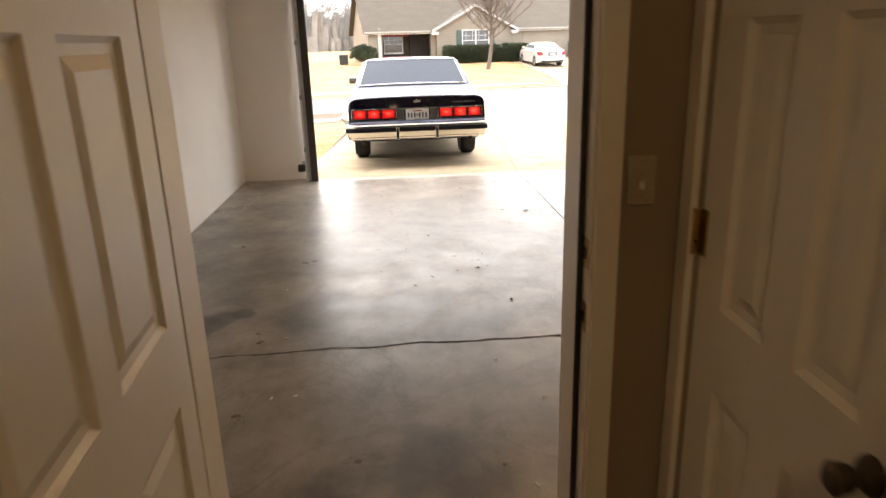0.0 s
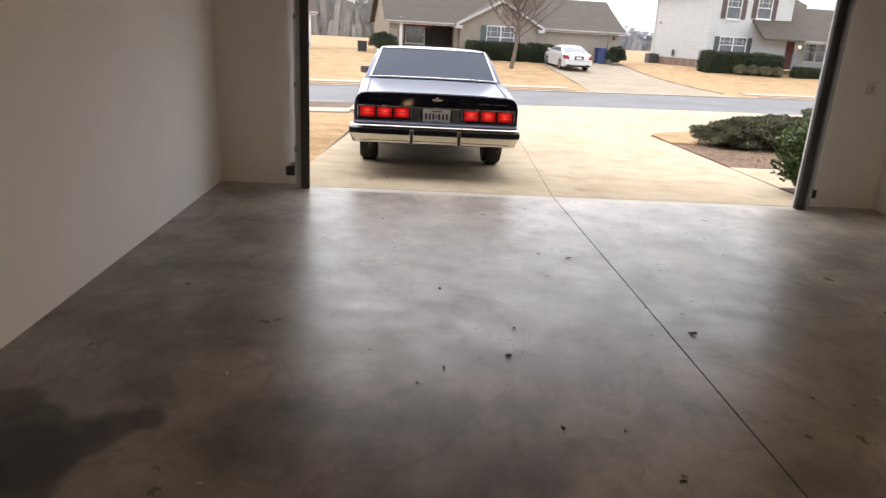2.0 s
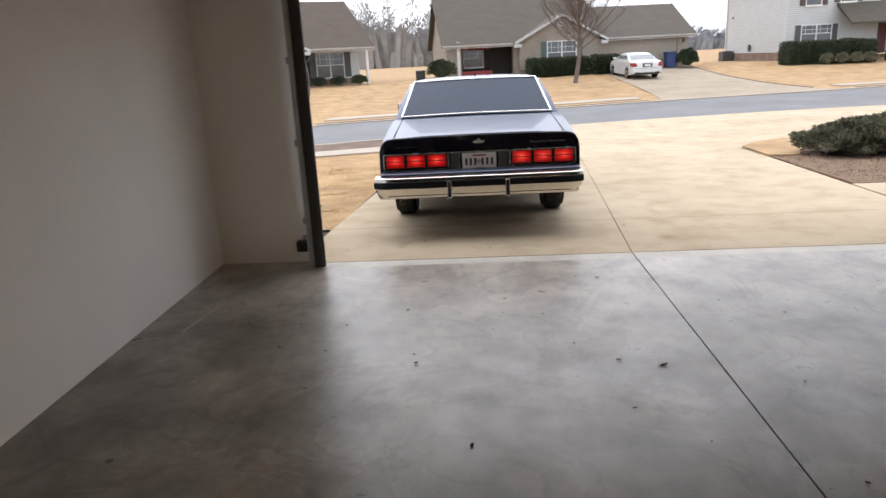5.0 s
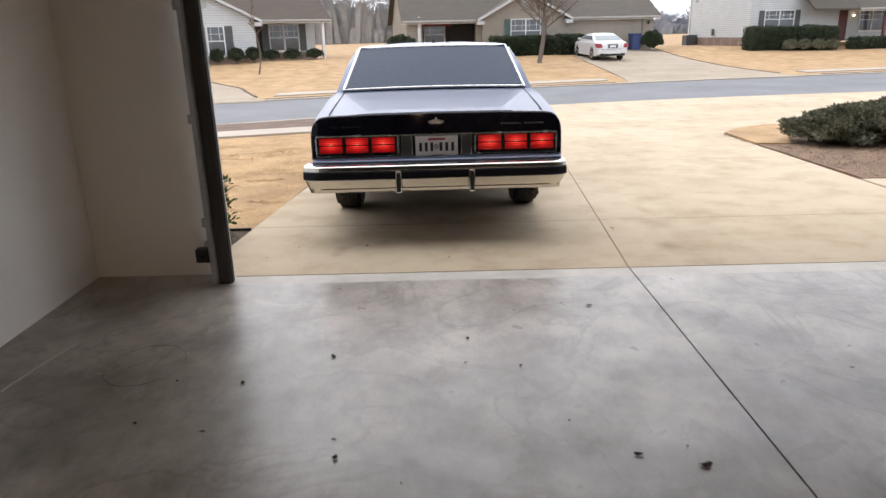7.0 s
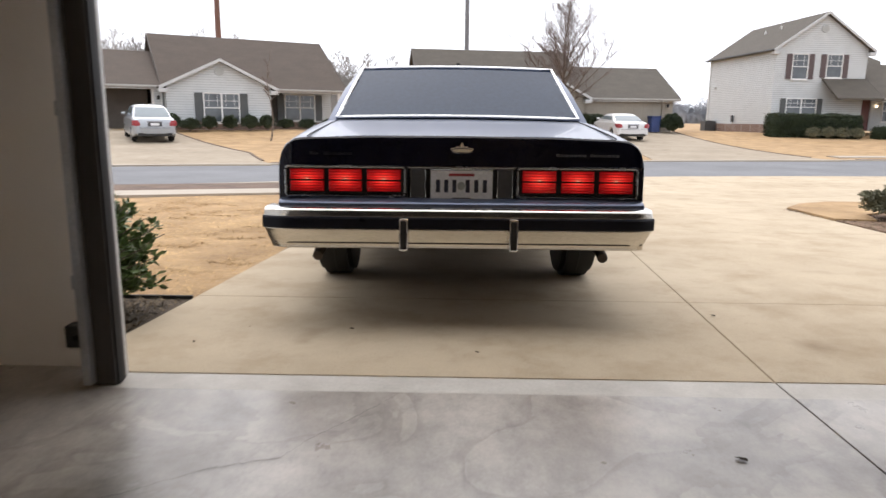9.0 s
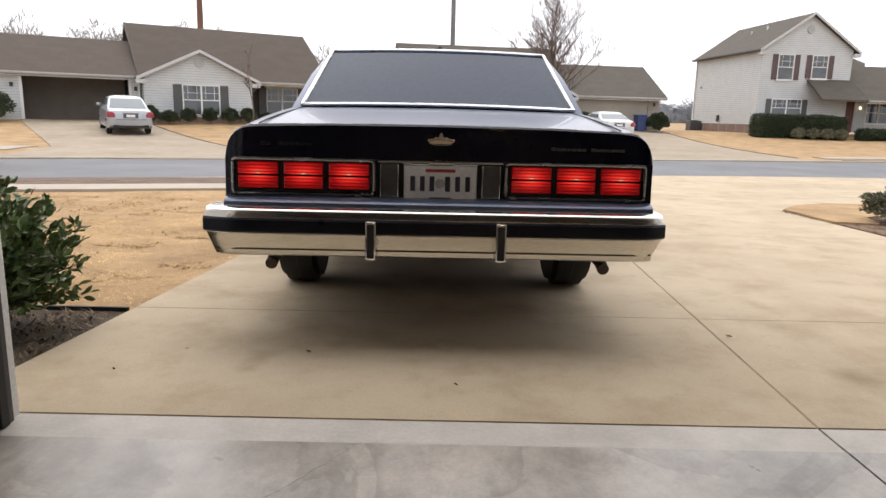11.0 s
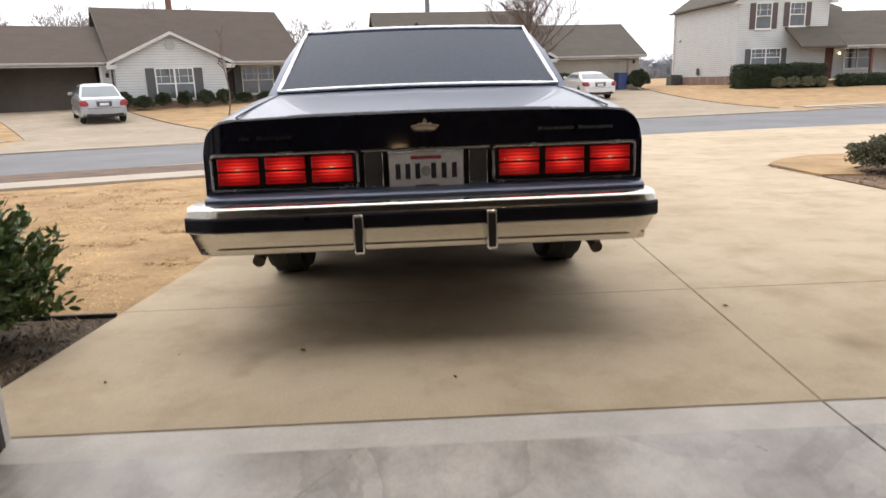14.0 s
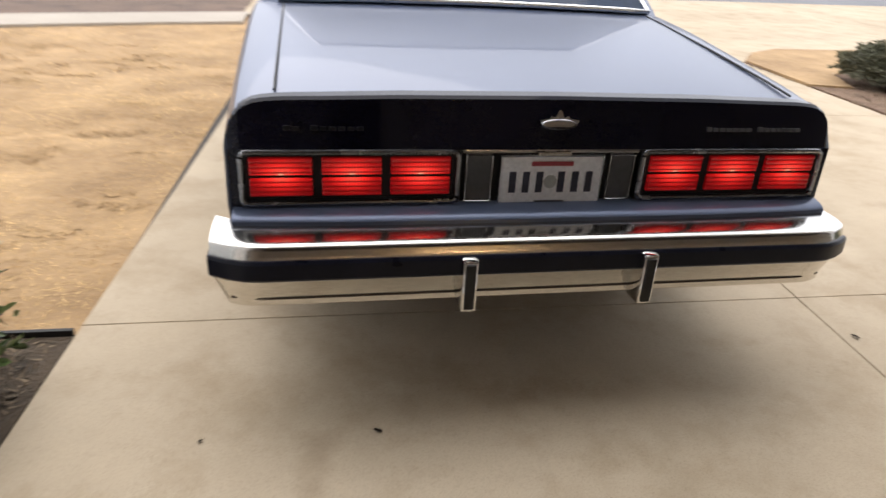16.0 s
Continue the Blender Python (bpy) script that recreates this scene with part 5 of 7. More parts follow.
    part("bumper_seam", loft([[(x, -0.050 + 0.12 * (abs(x) / hw) ** 3, 0.606), (x, -0.050 + 0.12 * (abs(x) / hw) ** 3, 0.616), (x, 0.05, 0.616), (x, 0.05, 0.606)] for x in np.linspace(-hw * 0.93, hw * 0.93, 9)]), "black", car)
    part("rear_valance", box(-hw * 0.78, hw * 0.78, -0.02, 0.12, 0.29, 0.40, 0.02), "black", car, "dark lower valance")
    return car


small_sedan("parked_sedan", "silver compact sedan parked on the driveway opposite", "silver", pose(-11.85, 33.3, -0.15, 2.6, 0, 31), 4.3, 1.66, 1.48)
small_sedan("parked_sedan", "white sedan parked before the tan garage", "whitecar", pose(9.45, 41.0, -0.12, 2.0, 0, 6), 4.5, 1.70, 1.37)



def street_sedan():
    """A long low modern saloon: local y from tail to nose."""
    L, hw, H = 4.92, 0.92, 1.45
    car = thing("street_sedan", "white modern sedan with dark windows on the street", "car", "", "", pose(-9.9, 21.65, -0.447, 0, 0, 111))
    axles = (1.02, 3.85)
    deck = [(0.0, 0.86), (0.05, 1.02), (0.2, 1.08), (0.9, 1.06), (3.4, 0.98), (4.1, 0.92), (4.6, 0.80), (4.86, 0.66), (L, 0.58)]
    width = [(0.0, 0.74), (0.12, 0.84), (0.5, hw), (4.2, hw), (4.65, 0.84), (L, 0.60)]
    keel = [(0.0, 0.34), (0.3, 0.22), (4.5, 0.20), (L, 0.26)]
    ys = sorted({0.0, 0.04, 0.12, 0.25, 0.45, 2.4, 2.9, 3.3, 4.4, 4.6, 4.75, 4.86, L, *[a + 0.38 * math.cos(math.pi * k / 12) for a in axles for k in range(13)]})

    def half(y):
        zd, w, zb = interp(y, deck), interp(y, width), interp(y, keel)
        zl = min(max(zb, arch(y, axles, 0.365)), zd - 0.14)
        return [(0, zb), (w - 0.22, zb), (w - 0.21, max(zb + 0.01, zl - 0.005)), (w - 0.02, zl), (w - 0.004, zl + 0.02), (w, max(zl + 0.04, zd - 0.34)), (w - 0.012, max(zl + 0.06, zd - 0.20)), (w - 0.03, zd - 0.09), (w - 0.075, zd - 0.025), (w - 0.18, zd), (0, zd + 0.015)]
    part("body", loft(sweep_profile(ys, half)), "whitecar", car, "", True)
    k = [(0.865, 0.32, 3.72, 0.98), (0.83, 0.55, 3.55, 1.06), (0.74, 1.05, 3.02, 1.26), (0.68, 1.40, 2.76, 1.36), (0.60, 1.72, 2.55, 1.42), (0.36, 1.95, 2.35, H)]
    rings = []
    for w, y0, y1, z in k:
        c = 0.10
        rings.append([(-w + c, y0, z), (w - c, y0, z), (w, y0 + c, z), (w, y1 - c, z), (w - c, y1, z), (-w + c, y1, z), (-w, y1 - c, z), (-w, y0 + c, z)])
    part("cabin_roof", loft(rings), "whitecar", car, "", True)

    def pane(nm, p, off):
        p = [Vector(q) for q in p]
        nrm = (p[1] - p[0]).cross(p[2] - p[0]).normalized()
        nrm = nrm if nrm.dot(Vector(off)) > 0 else -nrm
        part(nm, loft([[q - nrm * 0.04 for q in p], [q + nrm * 0.010 for q in p]]), "carglass", car, "dark glass")
    pane("windscreen", [(-0.70, 3.50, 1.07), (0.70, 3.50, 1.07), (0.60, 2.80, 1.345), (-0.60, 2.80, 1.345)], (0, 1, 1))
    pane("rear_window", [(-0.70, 0.62, 1.07), (0.70, 0.62, 1.07), (0.60, 1.34, 1.335), (-0.60, 1.34, 1.335)], (0, -1, 1))
    for s in (-1, 1):
        pane("side_window", [(s * 0.838, 2.30, 1.04), (s * 0.838, 3.34, 1.02), (s * 0.715, 2.72, 1.30), (s * 0.715, 2.30, 1.325)], (s, 0, 0))
        pane("side_window", [(s * 0.838, 1.24, 1.06), (s * 0.838, 2.22, 1.04), (s * 0.715, 2.22, 1.325), (s * 0.715, 1.52, 1.29)], (s, 0, 0))
        pane("quarter_window", [(s * 0.838, 0.86, 1.075), (s * 0.838, 1.18, 1.062), (s * 0.725, 1.42, 1.28), (s * 0.745, 1.18, 1.23)], (s, 0, 0))
        part("headlamp", loft([[(s * 0.40, 4.86, z0), (s * 0.80, 4.64, z0 + 0.03), (s * 0.86, 4.40, z0 + 0.09), (s * 0.62, 4.60, z0 + 0.05)] for z0 in (0.60, 0.70)]), "satin", car, "slim clear headlamp")
        part("tail_lamp", loft([[(s * 0.45, 0.02, z0), (s * 0.83, 0.12, z0), (s * 0.90, 0.40, z0 + 0.03), (s * 0.60, 0.35, z0 + 0.02)] for z0 in (0.84, 0.96)]), "redlens", car, "red tail lamp")
        part("door_mirror", turn(box(-0.09, 0.09, -0.06, 0.06, -0.06, 0.06, 0.03), Matrix.Translation((s * 0.98, 3.22, 1.06))), "whitecar", car)
        part("sill_line", box(*sorted((s * 0.905, s * 0.926)), 1.5, 3.4, 0.25, 0.30, 0.006), "blackplastic", car)
        part("door_line", box(*sorted((s * 0.912, s * 0.923)), 2.255, 2.265, 0.32, 0.95), "blackplastic", car)
        for y0 in (1.5, 2.55):
            part("door_handle", box(*sorted((s * 0.90, s * 0.935)), y0, y0 + 0.16, 0.86, 0.885, 0.006), "whitecar", car)
        for a in axles:
            wh = wheel(car, s * 0.815, a, 0.335, 0.21, 0.24)
            for q in range(10):
                t = 2 * math.pi * q / 10
                spoke = turn(box(-0.006, 0.012, -0.016, 0.016, 0.03, 0.225, 0.003), pose(s * 0.922, a, 0.335, math.degrees(t), 0, 0))
                part("spoke", spoke, "rim", wh)
    part("grille", loft([[(x, 4.93 - 0.36 * (abs(x) / 0.72) ** 2.2, z) for z in (0.40, 0.54)] + [(x, 4.84 - 0.36 * (abs(x) / 0.72) ** 2.2, z) for z in (0.54, 0.40)] for x in np.linspace(-0.56, 0.56, 9)]), "blackplastic", car, "black lower grille")
    part("upper_grille", loft([[(x, 4.925 - 0.36 * (abs(x) / 0.72) ** 2.2, z) for z in (0.60, 0.65)] + [(x, 4.84 - 0.36 * (abs(x) / 0.72) ** 2.2, z) for z in (0.65, 0.60)] for x in np.linspace(-0.42, 0.42, 9)]), "blackplastic", car, "narrow black upper grille")
    return car


street_sedan()

# ---------------------------------------------------------------- houses across the street


def window(house, place, u0, u1, z0, z1, shutter=None, lights=2, curtain=True, sw=0.42):
    """A framed window set on a wall: u along it, v = 0 its face, lower v nearer the street."""
    w = part("window", turn(box(u0, u1, -0.01, 0.06, z0, z1), place), "pane", house, "white-framed window")
    fr = bmesh.new()
    f = 0.06
    for a in ((u0 - f, u1 + f, z0 - f, z0), (u0 - f, u1 + f, z1, z1 + f), (u0 - f, u0, z0, z1), (u1, u1 + f, z0, z1), (u0, u1, (z0 + z1) / 2 - 0.025, (z0 + z1) / 2 + 0.025)):
        fr = box(a[0], a[1], -0.05, 0.02, a[2], a[3], 0.0, fr)
    for i in range(1, lights):
        c = u0 + (u1 - u0) * i / lights
        fr = box(c - 0.04, c + 0.04, -0.048, 0.02, z0, z1, 0.0, fr)
    part("frame", turn(fr, place), "trimwhite", w)
    gr = bmesh.new()
    n = lights * 2
    for i in range(n):
        c = u0 + (u1 - u0) * (i + 0.5) / n
        gr = box(c - 0.009, c + 0.009, -0.02, 0.0, (z0 + z1) / 2, z1, 0.0, gr)
    gr = box(u0, u1, -0.02, 0.0, z0 + (z1 - z0) * 0.75 - 0.009, z0 + (z1 - z0) * 0.75 + 0.009, 0.0, gr)
    part("glazing_bar", turn(gr, place), "trimwhite", w)
    part("sill", turn(box(u0 - 0.1, u1 + 0.1, -0.09, 0.02, z0 - f - 0.05, z0 - f), place), "trimwhite", w)
    if shutter:
        for a, b in ((u0 - f - sw, u0 - f - 0.01), (u1 + f + 0.01, u1 + f + sw)):
            s = part("shutter", turn(box(a, b, -0.05, 0.0, z0 - 0.04, z1 + 0.04, 0.008), place), shutter, house)
    return w


def roof_slab(house, pts, thick, material, place, name="roof"):
    p = [Vector(q) for q in pts]
    b = loft([[q - Vector((0, 0, thick)) for q in p], p])
    return part(name, turn(b, place), material, house)


def gable_roof(house, u0, u1, v0, v1, eave, ridge, material, place, over=0.35, side=0.3):
    """Two slopes with the ridge along u."""
    vm = (v0 + v1) / 2
    k = (ridge - eave) / (vm - v0)
    zl = eave - k * over
    roof_slab(house, [(u0 - side, v0 - over, zl), (u1 + side, v0 - over, zl), (u1 + side, vm, ridge), (u0 - side, vm, ridge)], 0.12, material, place)
    roof_slab(house, [(u1 + side, v1 + over, zl), (u0 - side, v1 + over, zl), (u0 - side, vm, ridge), (u1 + side, vm, ridge)], 0.12, material, place)
    part("fascia", turn(box(u0 - side - 0.005, u1 + side + 0.005, v0 - over - 0.03, v0 - over - 0.002, zl - 0.15, zl - 0.01), place), "eave", house)
    part("gutter", turn(box(u0 - side, u1 + side, v0 - over - 0.12, v0 - over - 0.031, zl - 0.115, zl - 0.02, 0.02), place), "eave", house)
    part("soffit", turn(box(u0 - side, u1 + side, v0 - over, v0, zl - 0.2, zl - 0.17), place), "trimwhite", house)
    for u in (u0, u1):
        s = -1 if u == u0 else 1
        for a, b, za, zb in ((v0 - over, vm, zl, ridge), (vm, v1 + over, ridge, zl)):
            part("rake_board", turn(loft([[(u + s * (side + 0.002), a, za - 0.16), (u + s * (side + 0.03), a, za - 0.16), (u + s * (side + 0.03), a, za + 0.02), (u + s * (side + 0.002), a, za + 0.02)], [(u + s * (side + 0.002), b, zb - 0.16), (u + s * (side + 0.03), b, zb - 0.16), (u + s * (side + 0.03), b, zb + 0.02), (u + s * (side + 0.002), b, zb + 0.02)]]), place), "rakedark", house)


def block(house, u0, u1, v0, v1, z0, z1, material, place, gable=None, holes=()):
    """Outer walls of one block; gable: ridge height of triangles in its end walls."""
    part("wall", wall_with_holes(u0, u1, z0, z1, list(holes), 0.15, place @ Matrix.Translation((0, v0, 0))), material, house)
    part("wall", turn(box(u0, u1, v1 - 0.15, v1, z0, z1), place), material, house)
    for u in (u0, u1):
        a, b = (u, u + 0.15) if u == u0 else (u - 0.15, u)
        pts = [(v0 + 0.151, z0), (v1 - 0.151, z0), (v1 - 0.151, z1)]
        if gable:
            pts += [((v0 + v1) / 2, gable - 0.15)]
        pts += [(v0 + 0.151, z1)]
        b2 = loft([[(a, v, z) for v, z in pts], [(b, v, z) for v, z in pts]])
        part("wall", turn(b2, place), material, house)


def front_gable(house, u0, u1, v0, v1, eave, ridge, wallmat, roofmat, place, over=0.35, z0=0.0, holes=()):
    """A wing whose gable faces the street, its roof running back from v0 to v1."""
    um = (u0 + u1) / 2
    part("wall", wall_with_holes(u0, u1, z0, eave, list(holes), 0.15, place @ Matrix.Translation((0, v0, 0))), wallmat, house)
    for a, b in ((u0, u0 + 0.15), (u1 - 0.15, u1)):
        part("wall", turn(box(a, b, v0 + 0.151, v1, z0, eave), place), wallmat, house)
    tri = [(u0, eave + 0.001), (u1, eave + 0.001), (um, ridge - 0.12)]
    part("gable", turn(loft([[(u, v0, z) for u, z in tri], [(u, v0 + 0.15, z) for u, z in tri]]), place), wallmat, house)
    k = (ridge - eave) / (um - u0)
    ze = eave - k * over
    for a, b in ((u0 - over, um), (u1 + over, um)):
        roof_slab(house, [(a, v0 - 0.3, ze), (b, v0 - 0.3, ridge), (b, v1, ridge), (a, v1, ze)], 0.12, roofmat, place)
        part("rake_board", turn(loft([[(a, v, ze - 0.15), (a, v, ze + 0.012), (b, v, ridge + 0.012), (b, v, ridge - 0.14)] for v in (v0 - 0.335, v0 - 0.302)]), place), "raketrim", house)
    for s, a in ((-1, u0 - over), (1, u1 + over)):
        part("return", turn(box(*sorted((a, a - s * 0.42)), v0 - 0.33, v0 + 0.1, ze - 0.30, ze - 0.10, 0.01), place), "raketrim", house)
    part("vent", turn(disc(um, v0 - 0.03, eave + (ridge - eave) * 0.52, 0.24, 0.06, "y", 12), place), "blind", house)


def porch_lamp(place, u, v, z, house):
    l = part("porch_lamp", turn(disc(u, v, z, 0.05, 0.13, "z", 10, 0.01), place), "porchlight", house, "lit porch lamp")


H1 = pose(-19.43, 37.58, 0.22, 0, 0, 30)
h1 = thing("white_bungalow", "white-sided bungalow with brown roof and open garage", "house")
G = (0.72, 5.17, 0.0, 2.08)
block(h1, -1.3, 5.7, 0.0, 7.0, 0.0, 2.4, "sidewhite", H1, 4.15, [G])
gable_roof(h1, -1.3, 5.6, 0.0, 7.0, 2.40, 4.15, "shingle", H1)
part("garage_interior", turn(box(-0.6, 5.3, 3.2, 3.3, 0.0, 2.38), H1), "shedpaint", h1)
part("garage_floor", turn(box(-0.6, 5.3, 0.0, 3.2, 0.0, 0.02), H1), "drive", h1)
for a, b in ((0.60, 0.72), (5.17, 5.29)):
    part("trim", turn(box(a, b, -0.02, 0.0, 0.0, 2.2), H1), "trimwhite", h1)
part("trim", turn(box(0.60, 5.29, -0.021, -0.001, 2.08, 2.2), H1), "trimwhite", h1)
block(h1, 5.9, 15.2, 1.6, 9.0, 0.0, 2.4, "sidewhite", H1, None, [(12.4, 14.2, 0.5, 2.0), (11.4, 12.3, 0.0, 2.1)])
for u in (5.9, 15.05):
    tri = [(0.65, 2.401), (8.85, 2.401), (4.75, 5.05)]
    part("gable", turn(loft([[(w, v, z) for v, z in tri] for w in (u, u + 0.15)]), H1), "sidewhite", h1)
part("porch_ceiling", turn(box(10.96, 15.2, 0.1, 1.6, 2.30, 2.34), H1), "raketrim", h1)
part("porch_floor", turn(box(10.99, 15.2, 0.0, 1.6, -0.3, 0.05), H1), "olddrive", h1)
gable_roof(h1, 5.9, 15.2, -0.1, 9.0, 2.40, 5.2, "shingle", H1, 0.30)
front_gable(h1, 5.75, 10.95, -0.9, 4.0, 2.33, 3.58, "sidewhite", "shingle", H1)
window(h1, H1 @ Matrix.Translation((0, -0.9, 0)), 7.55, 9.25, 0.45, 1.85, "shutter", 2)
window(h1, H1 @ Matrix.Translation((0, 1.6, 0)), 12.45, 14.15, 0.55, 1.95, "shutter", 2)
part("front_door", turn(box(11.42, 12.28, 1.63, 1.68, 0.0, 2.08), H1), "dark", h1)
part("porch_post", turn(box(14.95, 15.1, -0.3, -0.15, 0.0, 2.2), H1), "trimwhite", h1)
part("brick_base", turn(box(5.72, 10.98, -0.98, -0.901, -0.3, 0.42), H1), "brick", h1)
part("brick_base", turn(box(10.99, 15.22, 1.52, 1.599, 0.051, 0.42), H1), "brick", h1)
for u in (0.3, 5.48):
    part("wall_lamp", turn(disc(u, -0.06, 1.62, 0.07, 0.2, "z", 10), H1), "blackplastic", h1)
part("downpipe", turn(box(5.58, 5.66, -0.09, -0.01, 0.0, 2.3, 0.01), H1), "trimwhite", h1)
porch_lamp(H1, 11.15, 0.35, 1.75, h1)

H2 = pose(-1.5, 45.6, 0.16, 0, 0, 9.4)
h2 = thing("tan_bungalow", "tan bungalow with grey-brown roof, porch and closed garage", "house")
block(h2, 0.0, 9.4, 0.0, 8.5, 0.0, 2.3, "sidetan", H2, 5.1, [(0.9, 4.1, 0.0, 2.2)])
gable_roof(h2, 0.0, 9.4, 0.0, 8.5, 2.30, 5.1, "shinglegrey", H2, 0.35)
# near-black back wall: the porch's deep shade is put into its colour
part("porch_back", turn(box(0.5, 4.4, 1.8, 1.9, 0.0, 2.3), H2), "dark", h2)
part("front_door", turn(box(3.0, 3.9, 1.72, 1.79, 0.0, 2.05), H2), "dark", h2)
window(h2, H2 @ Matrix.Translation((0, 1.78, 0)), 1.3, 2.5, 0.75, 1.8, None, 1)
part("porch_bench", turn(box(0.95, 2.9, 0.5, 0.9, 0.1, 0.5, 0.03), H2), "porchred", h2, "red porch seat")
part("porch_banner", turn(box(1.0, 2.95, 1.6, 1.66, 1.75, 2.1), H2), "porchred", h2)
part("porch_post", turn(box(0.62, 0.8, -0.1, 0.08, 0.0, 2.25), H2), "trimwhite", h2)
front_gable(h2, 4.4, 9.5, -0.5, 4.0, 2.25, 3.6, "sidetan", "shinglegrey", H2)
window(h2, H2 @ Matrix.Translation((0, -0.5, 0)), 6.15, 7.9, 0.75, 2.0, "shuttergreen", 2, sw=0.35)
block(h2, 9.5, 15.5, 0.3, 7.0, 0.0, 2.3, "sidetan", H2, 4.15, [(9.9, 14.8, 0.0, 2.1)])
gable_roof(h2, 9.4, 15.5, 0.3, 7.0, 2.30, 4.15, "shinglegrey", H2, 0.35)
gd = part("garage_door", turn(box(9.9, 14.8, 0.38, 0.44, 0.0, 2.1), H2), "garagedoor", h2, "tan panelled garage door")
for i in range(4):
    for j in range(8):
        part("door_panel", turn(box(10.0 + j * 0.6, 10.5 + j * 0.6, 0.365, 0.381, 0.08 + i * 0.52, 0.50 + i * 0.52, 0.006), H2), "garagedoor", gd)
part("wall_lamp", turn(disc(15.15, 0.24, 1.7, 0.07, 0.2, "z", 10), H2), "blackplastic", h2)
part("brick_base", turn(box(4.42, 9.48, -0.56, -0.501, -0.3, 0.45), H2), "brick", h2)

H3 = pose(20.15, 49.3, 0.42, 0, 0, 5)
h3 = thing("white_two_storey_house", "white two-storey house with grey-brown roof and maroon shutters", "house")
front_gable(h3, 0.0, 5.95, 0.0, 8.8, 5.15, 7.2, "sidewhite", "shinglegrey", H3, 0.32)
part("wall", turn(box(0.0, 5.95, 8.65, 8.8, 0.0, 5.15), H3), "sidewhite", h3)
tri = [(0.0, 5.15), (5.95, 5.15), (2.975, 7.08)]
part("gable", turn(loft([[(u, 8.6, z) for u, z in tri], [(u, 8.75, z) for u, z in tri]]), H3), "sidewhite", h3)
part("brick_base", turn(box(-0.03, 6.0, -0.05, -0.003, -0.4, 0.38), H3), "brick", h3)
part("brick_base", turn(box(-0.06, -0.003, -0.05, 8.8, -0.4, 0.38), H3), "brick", h3)
part("gutter", turn(box(-0.46, -0.33, -0.3, 8.8, 4.84, 4.95, 0.02), H3), "shutter", h3)
part("downpipe", turn(box(-0.09, -0.01, 8.6, 8.7, 0.0, 4.9), H3), "trimwhite", h3)
window(h3, H3, 1.12, 2.07, 3.2, 4.65, "shutterred", 1, sw=0.36)
window(h3, H3, 3.35, 4.3, 3.32, 4.65, "shutterred", 1, sw=0.36)
window(h3, H3, 0.98, 2.88, 0.95, 1.95, "shutter", 2, sw=0.36)
part("roof_vent", turn(disc(1.9, 5.0, 6.5, 0.05, 0.3, "z", 10), H3), "trimwhite", h3)
part("roof_vent", turn(disc(2.1, 3.4, 6.66, 0.05, 0.3, "z", 10), H3), "trimwhite", h3)
part("meter_box", turn(box(-0.16, -0.061, 4.6, 4.8, 0.5, 0.95, 0.01), H3), "greypanel", h3)
part("wall_light", turn(box(-0.12, -0.001, 7.6, 7.8, 2.85, 3.0, 0.02), H3), "blind", h3)
block(h3, 5.95, 17.0, 1.2, 4.6, 0.0, 2.3, "sidewhite", H3, None, [(6.5, 7.4, 0.0, 2.05), (8.2, 10.0, 0.6, 2.0)])
gable_roof(h3, 6.35, 17.0, -0.9, 3.8, 2.62, 4.25, "shinglegrey", H3, 0.9)
roof_slab(h3, [(6.02, -0.9, 2.625), (8.3, 2.0, 4.5), (7.0, 2.84, 5.2), (6.02, 2.84, 5.2)], 0.1, "shinglegrey", H3)
roof_slab(h3, [(6.02, 2.84, 5.2), (7.0, 2.84, 5.2), (8.3, 4.5, 4.0), (6.02, 6.6, 2.65)], 0.1, "shinglegrey", H3)
roof_slab(h3, [(3.1, -1.8, 2.0), (6.04, -1.8, 2.0), (6.04, -0.01, 3.25), (3.1, -0.01, 3.25)], 0.12, "shinglegrey", H3)
part("front_door", turn(box(6.5, 7.4, 1.25, 1.3, 0.0, 2.05), H3), "maroon", h3)
window(h3, H3 @ Matrix.Translation((0, 1.2, 0)), 8.25, 9.95, 0.65, 1.95, None, 2)
for u in (7.9, 10.6, 13.4):
    part("porch_post", turn(box(u, u + 0.14, -1.6, -1.46, 0.0, 1.95), H3), "maroon", h3)
part("garage_door", turn(box(11.3, 14.2, 1.12, 1.19, 0.0, 2.1), H3), "maroon", h3)
porch_lamp(H3, 7.75, 1.1, 1.6, h3)
ac = thing("air_conditioner", "grey outdoor air-conditioning unit beside the white house", "air conditioner", "", "", H3)
part("casing", box(-0.92, -0.12, 7.0, 7.8, -0.2, 0.55, 0.03), "greypanel", ac)
part("grille", disc(-0.52, 7.4, 0.56, 0.32, 0.03, "z", 20), "blackplastic", ac)

# their driveways


